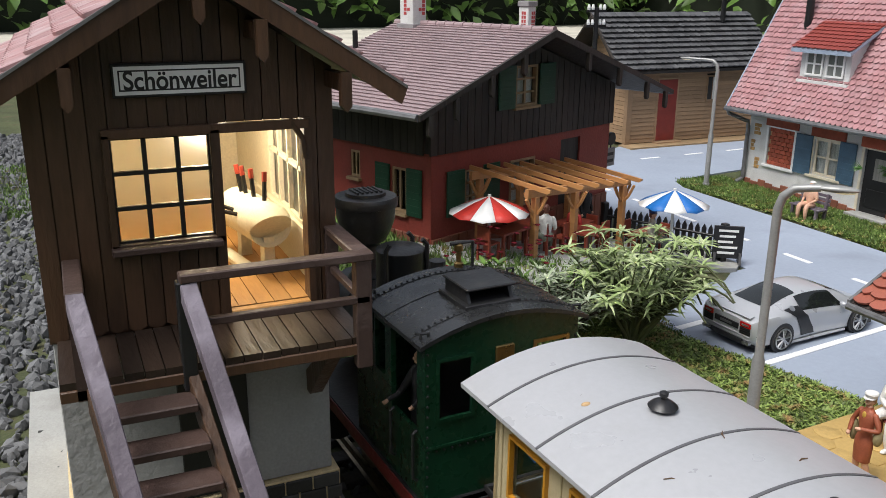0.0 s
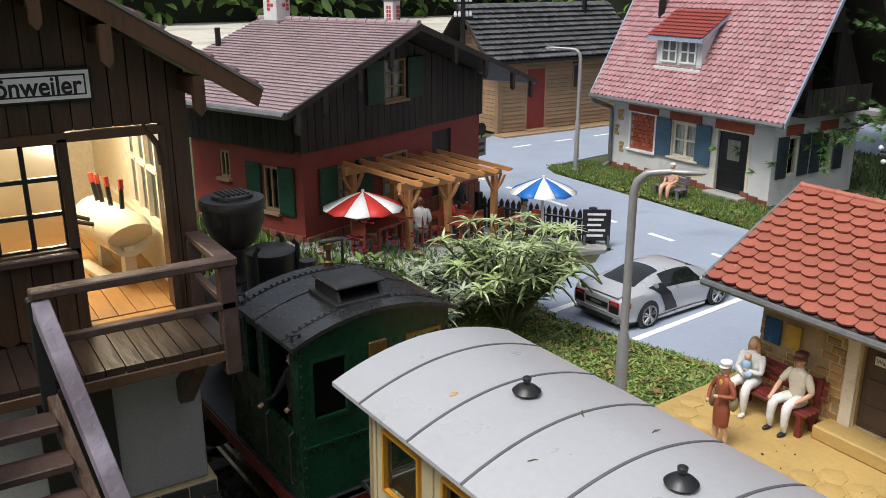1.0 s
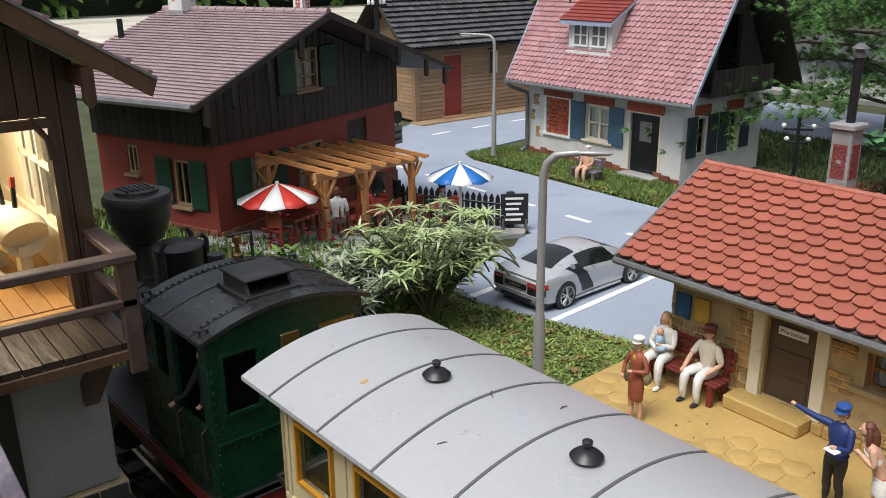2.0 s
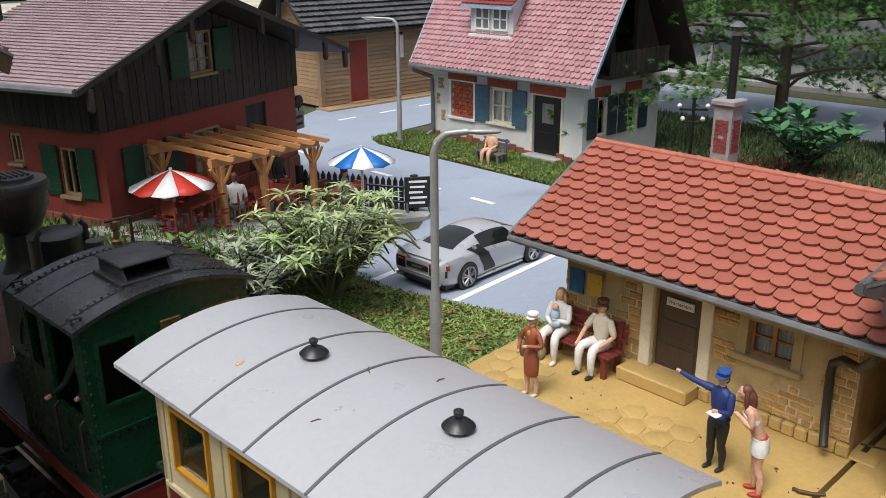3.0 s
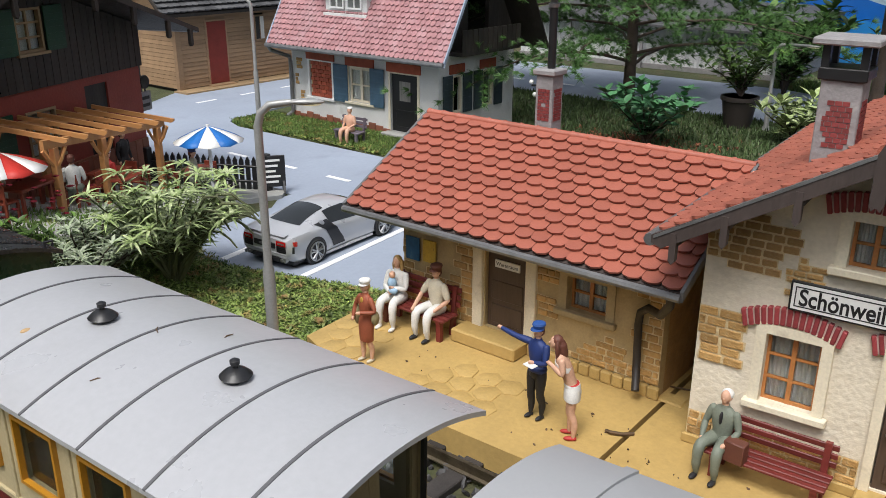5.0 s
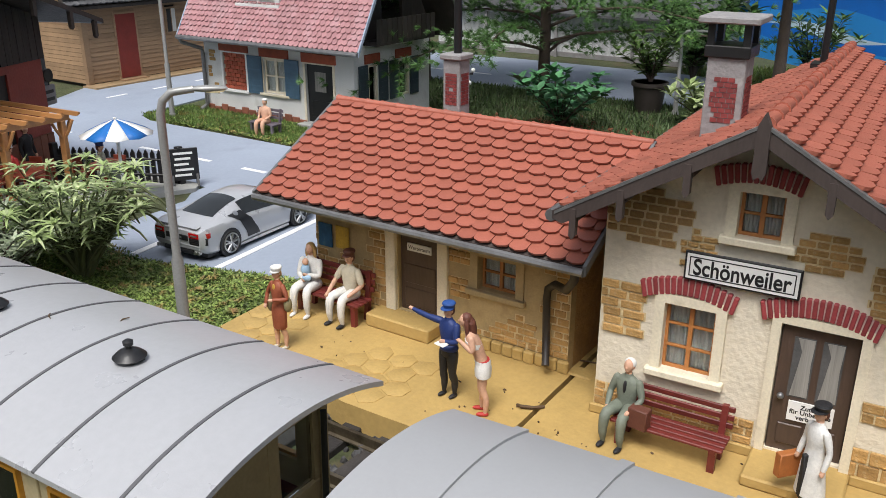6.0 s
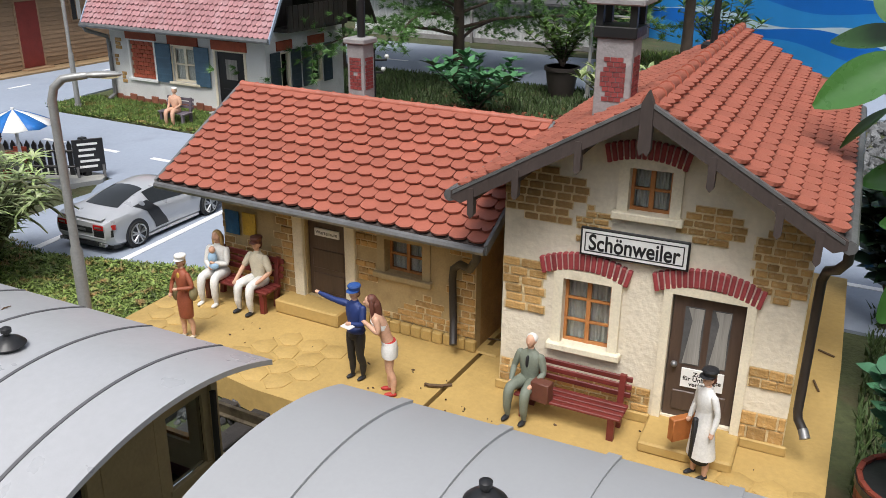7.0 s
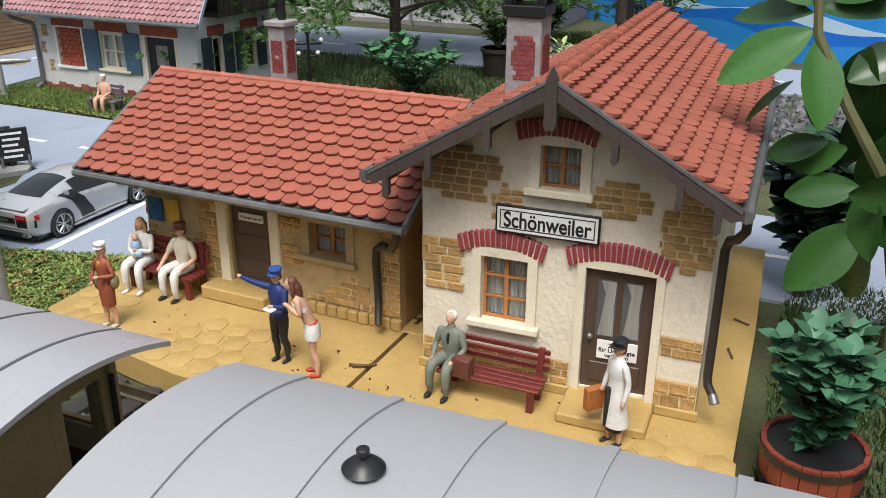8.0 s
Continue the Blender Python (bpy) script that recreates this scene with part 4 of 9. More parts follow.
def sloped(name, x, w, y0, z0, y1, z1, th, mtl, sx=1.3):
    bm = bmesh.new()
    v = []
    for yy, zz, dx in ((y0, z0, 0), (y1, z1, sx)):
        v.append([bm.verts.new((x + dx + a, yy, zz + b)) for a, b in ((-w / 2, -th), (w / 2, -th), (w / 2, 0), (-w / 2, 0))])
    bm.faces.new(v[0][::-1]), bm.faces.new(v[1])
    for k in range(4):
        bm.faces.new((v[0][k], v[0][(k + 1) % 4], v[1][(k + 1) % 4], v[1][k]))
    bmesh.ops.recalc_face_normals(bm, faces=bm.faces)
    bmesh.ops.bevel(bm, geom=list(bm.edges), offset=0.05, segments=1, affect="EDGES")
    return part(name, bm, mtl, sbox)


sloped("stair_rail", -1.25, 0.75, -5.2, 20.9, -14.0, 10.5, 0.9, WORN_SKY_SHEEN, 1.9)
sloped("stair_rail", -5.85, 0.75, -5.2, 20.9, -14.0, 10.5, 0.9, WORN_SKY_SHEEN, 1.9)
part("top_rail", B(-6.25, -5.2, 20.0, -5.45, -0.2, 20.9, 0.06), RAIL_WOOD, sbox)
part("rail_post", B(-6.2, -5.2, 15.9, -5.5, -4.6, 20.0), RAIL_WOOD, sbox)
part("rail_post", B(-6.2, -0.6, 16.5, -5.5, 0.0, 20.0), RAIL_WOOD, sbox)
sloped("stringer", -1.35, 0.5, -5.1, 16.6, -14.0, 6.6, 1.3, DARK_BOARD, 1.9)
sloped("stringer", -5.6, 0.5, -5.1, 16.6, -14.0, 6.6, 1.3, DARK_BOARD, 1.9)
for k in range(7):
    f = (k + 0.55) / 7.5
    part("stair_tread", B(-5.5 + 1.9 * f, -5.3 - 8.9 * f - 0.75, 15.9 - 10 * f, -1.5 + 1.9 * f, -5.3 - 8.9 * f + 0.75, 16.3 - 10 * f, 0.06), RAIL_WOOD, sbox)
for x in (-5.6, -1.35):
    part("stair_foot", B(x + 1.6, -14.4, -2.2, x + 2.3, -13.6, 7.2), DARK_BOARD, sbox)

# lever frame inside
lever = thing("lever_frame", "cream drum lever frame with red tipped levers on floorboards", "lever frame", at=(16.0, 52.2, 17.25), rot=(0, 0, 10))
part("drum", T([(0, -1.8, 2.75), (0, -1.75, 2.8), (0, 3.4, 2.8)], [1.2, 1.3, 1.3], 20), CREAM_IN, lever, smooth=True)
part("leg", P([(-0.35, 0), (0.35, 0), (0.3, 2.0), (-0.3, 2.0)], "y", -1.4, -0.8), CREAM_IN, lever)
part("leg", P([(-0.35, 0), (0.35, 0), (0.3, 2.0), (-0.3, 2.0)], "y", 2.2, 2.8), CREAM_IN, lever)
part("foot_beam", B(-1.5, -1.5, 0, -0.7, 3.2, 0.35, 0.05), CREAM_IN, lever)
LEVER_RED = mat("lever_red", (0.35, 0.05, 0.03), 0.4)
for y, dx, dz in ((-0.9, 0.15, 2.0), (0.3, -0.1, 2.0), (1.4, -0.2, 2.1), (2.0, -0.25, 2.0), (0.2, -2.1, 0.7), (0.9, -2.2, 1.0)):
    n = Vector((dx, 0.15, dz)).normalized()
    a = Vector((0, y, 2.8)) + n * 1.2
    lv = part("lever", T([a, a + n * 1.2], 0.13, 6), BLACK, lever)
    part("grip", T([a + n * 1.2, a + n * 1.75], 0.15, 6), LEVER_RED, lv, "red grip")
lamp_data = bpy.data.lights.new("room_lamp", "POINT")
lamp_data.energy, lamp_data.color, lamp_data.shadow_soft_size = 0.24, (1.0, 0.88, 0.68), 0.012
rl = new("room_lamp", lamp_data)
rl.location = (13.5 * CM, 53.0 * CM, 26.6 * CM)

# ---- tracks and ballast ----
RAIL = mat("brass_rail", (0.22, 0.18, 0.12), 0.35, 0.85, v1=(60, 0.3), stain=((0.08, 0.06, 0.045), 80, 0.5, 0.7))
SLEEPER = mat("dark_sleeper", (0.035, 0.03, 0.027), 0.75, v1=(60, 0.3), rnd=0.3, bump=(300, 0.4))
STONE_GREY = mat("grey_ballast", (0.105, 0.107, 0.11), 0.8, v1=(60, 0.15), isl=0.5, bump=(400, 0.3))
COAL = mat("dark_ballast", (0.06, 0.058, 0.058), 0.6, v1=(60, 0.2), isl=0.7, bump=(400, 0.3))


def track(x, y0, y1, rz, label, cy, light):
    t = thing("track", label, "railway track", at=(x, cy, 0), rot=(0, 0, rz), kind="structure")
    for s in (-2.25, 2.25):
        part("rail", P([(s - 0.3, -1.6), (s + 0.3, -1.6), (s + 0.3, -1.5), (s + 0.08, -1.42), (s + 0.08, -0.95), (s + 0.14, -0.9), (s + 0.14, -0.7), (s - 0.14, -0.7), (s - 0.14, -0.9), (s - 0.08, -0.95), (s - 0.08, -1.42), (s - 0.3, -1.5)], "y", y0 - cy, y1 - cy), RAIL, t)
    me = mesh_of("sleeper", box(bmesh.new(), -4.0, -0.75, -2.3, 4.0, 0.75, -1.6, 0, 0.08), SLEEPER)
    y = y0 - cy + 1
    while y < y1 - cy:
        piece("sleeper", me, t, pose(0, y * CM, 0, 0, 0, rng.uniform(-1.5, 1.5)))
        y += 3.1


track(27.6, -40, 110, 2.9, "dark sleepered narrow track under the train", 27, False)
track(46.9, -40, 70, 0.0, "brass railed track along the platform edge", 27, True)


def rubble(name, label, mtl, region, count, size, z, seed):
    """Loose broken stones strewn over a region, joined."""
    r = random.Random(seed)
    base = bmesh.new()
    bmesh.ops.create_icosphere(base, subdivisions=1, radius=1)
    bv, bf = [v.co.copy() for v in base.verts], [[v.index for v in f.verts] for f in base.faces]
    base.free()
    V, F = [], []
    n = 0
    while n < count:
        x, y = region(r)
        s = size * r.uniform(0.5, 1.3)
        m = Matrix.Translation((x, y, z(x, y) + s * r.uniform(-0.1, 0.45))) @ Euler((r.uniform(0, 6), r.uniform(0, 6), r.uniform(0, 6))).to_matrix().to_4x4() @ Matrix.Diagonal((s, s * r.uniform(0.5, 0.8), s * r.uniform(0.3, 0.6), 1))
        k = len(V)
        V += [tuple((m @ (c * r.uniform(0.75, 1.15))) * CM) for c in bv]
        F += [[i + k for i in f] for f in bf]
        n += 1
    me = bpy.data.meshes.new(name)
    me.from_pydata(V, [], F)
    me.materials.append(mtl)
    return tagged(new(name, me), label, "gravel", kind="stuff")


rubble("gravel", "loose grey gravel beside the signal box", STONE_GREY, lambda r: (r.uniform(-50, 3.6), r.uniform(44, 230)), 15000, 0.85, lambda x, y: ground_z(x, y) - 0.05, 3)
rubble("ballast", "dark broken ballast between and under the rails", COAL, lambda r: (r.uniform(19, 51), r.uniform(-24, 70)), 5200, 0.55, lambda x, y: -2.2, 4)
LITTER = mat("dry_leaf_litter", (0.09, 0.055, 0.03), 0.9, isl=0.5, bump=None)
tagged(rubble("leaf_litter", "small dry bits of leaf on the platform", LITTER, lambda r: (r.uniform(52.5, 59.8), r.uniform(-3, 44)), 50, 0.13, lambda x, y: 0.02, 6), "small dry bits of leaf on the platform", "leaf litter", kind="stuff")
rubble("gravel", "dark gravel behind the station", STONE_GREY, lambda r: (r.uniform(121, 175), r.uniform(-34, 14)), 2200, 1.0, lambda x, y: -2.2, 5)
sheet("pavement", [(0.9, 30), (4.1, 30), (4.1, 80), (0.9, 80)], -1.1, CONCRETE, "grey slab strip along the signal box", "pavement", 1.0)
sheet("pavement", [(18.6, 30), (21.4, 30), (21.4, 66), (18.6, 66)], -1.5, CONCRETE, "grey slab strip between signal box and track", "pavement")

# ---- locomotive ----
LOCO_GREEN = mat("dark_green_loco_paint", (0.006, 0.038, 0.017), 0.28, v1=(40, 0.25), bump=(500, 0.05), stain=((0.02, 0.05, 0.03), 40, 0.6, 0.5))
LOCO_RED = mat("dull_red_frame", (0.16, 0.018, 0.014), 0.45, v1=(60, 0.3))
LOCO_BLACK = mat("sooty_black", (0.02, 0.02, 0.021), 0.42, v1=(60, 0.3), bump=(400, 0.12), stain=((0.09, 0.085, 0.08), 90, 0.62, 0.45))
ROOF_BLACK = mat("worn_black_cab_roof", (0.026, 0.027, 0.028), 0.27, v1=(30, 0.2), v2=(500, 0.15), bump=(500, 0.1), stain=((0.13, 0.13, 0.12), 130, 0.64, 0.5))
BRASS = mat("tarnished_brass", (0.3, 0.2, 0.08), 0.3, 0.9, v1=(80, 0.2))
TRAIN_RZ = 2.9
loco = thing("steam_locomotive", "small green steam locomotive with black cab roof and stack", "locomotive", at=(27.0, 46.3, 0), rot=(0, 0, TRAIN_RZ))
CW = 4.95


def arc_section(w, ze, zc, th, n=13):
    up = [(w * (2 * k / (n - 1) - 1), zc - (zc - ze) * (2 * k / (n - 1) - 1) ** 2) for k in range(n)]
    return up + [(x, z - th) for x, z in up[::-1]]


def strip_section(bm, sec, n, y0, y1):
    """Extrudes a curved band, given as its upper points and its lower points back again."""
    steps = max(1, int(abs(y1 - y0) / 4))
    rings = [[bm.verts.new((x, y0 + (y1 - y0) * k / steps, z)) for x, z in sec] for k in range(steps + 1)]
    m = len(sec)
    for p, q in zip(rings, rings[1:]):
        for k in range(m):
            bm.faces.new((p[k], p[(k + 1) % m], q[(k + 1) % m], q[k]))
    for r in (rings[0], rings[-1]):
        for k in range(m // 2 - 1):
            bm.faces.new((r[k], r[k + 1], r[m - 2 - k], r[m - 1 - k]))
    bmesh.ops.recalc_face_normals(bm, faces=bm.faces)
    return bm


def cab_roof_z(x):
    return 16.3 - 1.15 * (x / 5.4) ** 2


part("cab_roof", strip_section(bmesh.new(), arc_section(5.4, 15.15, 16.3, 0.25), 13, -4.6, 3.9), ROOF_BLACK, loco, smooth=True)
for yy in (-3.2, 0.4, 2.9):
    part("roof_seam", strip_section(bmesh.new(), [(x, z + 0.05) for x, z in arc_section(5.38, 15.15, 16.3, 0.1)], 13, yy - 0.14, yy + 0.14), ROOF_BLACK, loco)
rv = mesh_of("rivet", ball(bmesh.new(), (0, 0, 0), 0.085, 0, 6, 4), LOCO_BLACK, True)
for yy in (-3.2, 2.9):
    for k in range(27):
        x = -5.0 + 10 * k / 26
        piece("rivet", rv, loco, pose(x * CM, yy * CM, (cab_roof_z(x) + 0.06) * CM))
part("roof_vent_base", B(-2.0, -3.3, 16.0, 1.5, 0.1, 16.42, 0.05), LOCO_BLACK, loco)
for x0, x1 in ((-1.7, -1.5), (1.0, 1.2)):
    part("roof_vent", P([(-3.0, 16.4), (-0.2, 16.4), (-0.2, 17.15), (-2.6, 17.15)], "x", x0, x1), LOCO_BLACK, loco, "black roof ventilator cheek")
part("vent_back", B(-1.5, -0.4, 16.4, 1.0, -0.2, 17.1), LOCO_BLACK, loco)
part("roof_vent_lid", B(-1.85, -3.1, 17.15, 1.35, -0.05, 17.32, 0.06), LOCO_BLACK, loco)
for x, y in ((-4.9, -4.0), (-4.9, 3.4), (4.9, -4.0), (4.9, 3.4)):
    part("roof_loop", T([(x - 0.2, y, cab_roof_z(x)), (x - 0.2, y, cab_roof_z(x) + 0.3), (x + 0.25, y, cab_roof_z(x) + 0.3), (x + 0.25, y, cab_roof_z(x))], 0.1, 6), LOCO_BLACK, loco)
# cab walls: rear with two windows, sides with the entry
cab_top = lambda u: cab_roof_z(u) - 0.3
part("rear_wall", gable_wall("y", -4.2, 0.3, -CW, CW, 5.3, cab_top, [(-4.2, 10.4, -2.0, 14.0), (2.0, 10.4, 4.2, 14.0)], (-3, 0, 3)), LOCO_GREEN, loco)
part("front_wall", gable_wall("y", 3.0, 0.3, -CW, CW, 5.3, cab_top, [], (-3, 0, 3)), LOCO_GREEN, loco)
for s in (-1, 1):
    x = s * CW - (0.3 if s > 0 else 0)
    part("side_wall", gable_wall("x", x, 0.3, -3.9, 5.8, 5.3, lambda u: 15.0 if u < 3.2 else 11.0, [(-3.2, 9.4, 0.3, 14.6), (1.2, 11.0, 2.7, 14.2)], (3.2,)), LOCO_GREEN, loco)
    for y in (-3.3, -0.2):
        part("grab_rail", T([(s * (CW + 0.05), y, 9.6), (s * (CW + 0.3), y, 9.4), (s * (CW + 0.3), y, 6.6), (s * (CW + 0.05), y, 6.4)], 0.1, 6), LOCO_BLACK, loco)
    part("footplate", B(s * (CW + 0.2), -5.0, 4.8, s * 1.0, 16.5, 5.3, 0.05), LOCO_BLACK, loco)
    part("valance", B(s * (CW + 0.2), -5.0, 4.4, s * (CW + 0.32), 16.5, 5.25, 0.03), LOCO_RED, loco, "dull red edge strip")
    part("side_tank", B(s * 2.6, 3.3, 5.3, s * CW, 5.8, 10.9, 0.1), LOCO_GREEN, loco)
for u0, u1 in ((-4.2, -2.0), (2.0, 4.2)):
    wf = part("window", ring("y", -4.32, 0.22, u0 - 0.12, 10.28, u1 + 0.12, 14.12, 0.22), BRASS if u0 > 0 else LOCO_GREEN, loco)
    part("pane", B(u0, -4.1, 10.4, u1, -4.06, 14.0), GLASS, wf)
part("rear_hatch", B(-0.6, -4.35, 12.9, 0.6, -4.15, 14.2, 0.05), BRASS, loco, "small brass framed plate")
for z in (8.8,):
    part("rear_band", B(-CW, -4.3, z - 0.08, CW, -4.18, z + 0.08), LOCO_GREEN, loco)
for k in range(15):
    for x in (-CW + 0.15, CW - 0.15):
        piece("rivet", mesh_of("rivet", ball(bmesh.new(), (0, 0, 0), 0.09, 0, 6, 4), LOCO_GREEN, True) if k == 0 else rv, loco, pose(x * CM, -4.22 * CM, (5.8 + 0.62 * k) * CM))
for k in range(20):
    piece("rivet", rv, loco, pose((-CW + 0.5 * k + 0.2) * CM, -4.22 * CM, 8.55 * CM))
part("buffer_beam", B(-5.0, -5.0, 3.1, 5.0, -4.4, 5.3, 0.08), LOCO_RED, loco, "red buffer beam")
part("frame", B(-3.2, -4.4, 1.6, 3.2, 16.0, 4.7), LOCO_BLACK, loco)
part("coupling", T([(0, -5.0, 3.6), (0, -7.5, 3.2)], 0.3, 6), LOCO_BLACK, loco)
BLUE = mat("blue_hose", (0.02, 0.1, 0.3), 0.4)
part("hose", T([(0.2, -4.3, 8.9), (0.6, -5.4, 8.6), (1.2, -6.2, 7.6)], 0.24, 8), BLUE, loco, "short blue hose", smooth=True)
for y in (-1.5, 4.5, 10.5):
    for s in (-1, 1):
        w = part("wheel", T([(s * 2.0, y, 1.2), (s * 2.45, y, 1.2)], [1.9, 1.9], 24), LOCO_RED, loco)
        part("tyre", T([(s * 1.9, y, 1.2), (s * 2.5, y, 1.2)], [2.0, 2.0], 24), RAIL, w)
for s in (-1, 1):
    part("cylinder", T([(s * 4.2, 11.5, 2.6), (s * 4.2, 15.0, 2.6)], 1.35, 16), LOCO_BLACK, loco, smooth=True)
    part("connecting_rod", B(s * 3.3, -1.5, 1.6, s * 3.6, 12, 2.1), RAIL, loco)
part("boiler", T([(0, 3.2, 9.2), (0, 18.2, 9.2), (0, 18.5, 9.2)], [3.0, 3.0, 2.6], 28), LOCO_BLACK, loco, smooth=True)
for y in (6.5, 10.5, 14.5):
    part("boiler_band", T([(0, y - 0.2, 9.2), (0, y + 0.2, 9.2)], 3.08, 28), LOCO_BLACK, loco, smooth=True)
part("chimney", turned(bmesh.new(), [(1.7, 11.6), (1.25, 12.2), (1.1, 12.8), (1.05, 14.5), (1.3, 14.8), (1.5, 14.85), (1.95, 15.8), (2.2, 16.5), (2.25, 17.5), (2.42, 17.55), (2.45, 18.0), (2.3, 18.25), (1.55, 18.3)], 28, (0, 16.2)), LOCO_BLACK, loco, "black balloon stack", smooth=True)
grate = part("spark_grate", turned(bmesh.new(), [(1.55, 18.28), (1.5, 18.55), (0.2, 18.62)], 24, (0, 16.2)), LOCO_BLACK, loco, smooth=True)
for k in range(6):
    part("grate_bar", B(-1.0 + 0.37 * k, 15.3, 18.5, -0.85 + 0.37 * k, 17.1, 18.7), LOCO_BLACK, grate)
part("sand_dome", turned(bmesh.new(), [(1.8, 11.3), (1.75, 11.8), (1.72, 15.3), (1.75, 15.35), (1.75, 15.6), (1.5, 15.75), (0.2, 15.8)], 24, (0.3, 10.6)), LOCO_BLACK, loco, "black steam dome", smooth=True)
for x, y in ((1.7, 11.6), (-1.4, 9.2), (1.9, 9.6)):
    part("dome_pipe", T([(x, y, 11.5), (x, y, 16.0), (x * 0.8, y, 16.4)], 0.18, 8), LOCO_BLACK, loco, smooth=True)
part("safety_pipe", T([(0.5, 5.2, 11.5), (0.5, 5.2, 16.3)], [0.55, 0.55], 12), LOCO_BLACK, loco)
part("whistle", turned(bmesh.new(), [(0.3, 16.2), (0.32, 16.5), (0.16, 16.6), (0.16, 17.2), (0.3, 17.35), (0.28, 17.7), (0.1, 17.8)], 12, (1.2, 3.6)), BRASS, loco, "brass whistle", smooth=True)
part("whistle_handle", T([(0.6, 3.6, 17.8), (2.2, 3.6, 17.8), (2.2, 3.6, 16.2)], 0.12, 6), LOCO_BLACK, loco)
part("cab_floor", B(-4.6, -3.9, 5.3, 4.6, 3.0, 5.6), LOCO_BLACK, loco)
part("backhead", B(-2.6, 2.0, 5.6, 2.6, 3.0, 12.0, 0.3), LOCO_BLACK, loco)

# ---- coaches ----
ROOF_SILVER = mat("silver_grey_coach_roof", (0.4, 0.405, 0.42), 0.3, 0.15, v1=(14, 0.05), v2=(300, 0.04), bump=(600, 0.04), stain=((0.36, 0.355, 0.345), 26, 0.64, 0.25))
ROOF_GREY = mat("plain_grey_coach_roof", (0.33, 0.335, 0.345), 0.45, 0.05, v1=(14, 0.05), v2=(600, 0.02), bump=None)
SEAM = mat("dark_roof_seam", (0.09, 0.09, 0.095), 0.5)
COACH_CREAM = mat("cream_coach_panel", (0.42, 0.35, 0.21), 0.45, v1=(25, 0.1), bump=(400, 0.05), stain=((0.3, 0.25, 0.15), 40, 0.62, 0.4))
COACH_YELLOW = mat("amber_window_frame", (0.42, 0.19, 0.015), 0.4, v1=(60, 0.1))
COACH_RED = mat("wine_red_panel", (0.12, 0.012, 0.015), 0.4, v1=(40, 0.15))
TAN_COACH = mat("tan_coach_end", (0.3, 0.23, 0.12), 0.5, v1=(40, 0.15), stain=((0.15, 0.11, 0.06), 40, 0.55, 0.5))
HALF = 5.4


def coach_z(x):
    return 16.35 - 1.35 * (x / HALF) ** 2


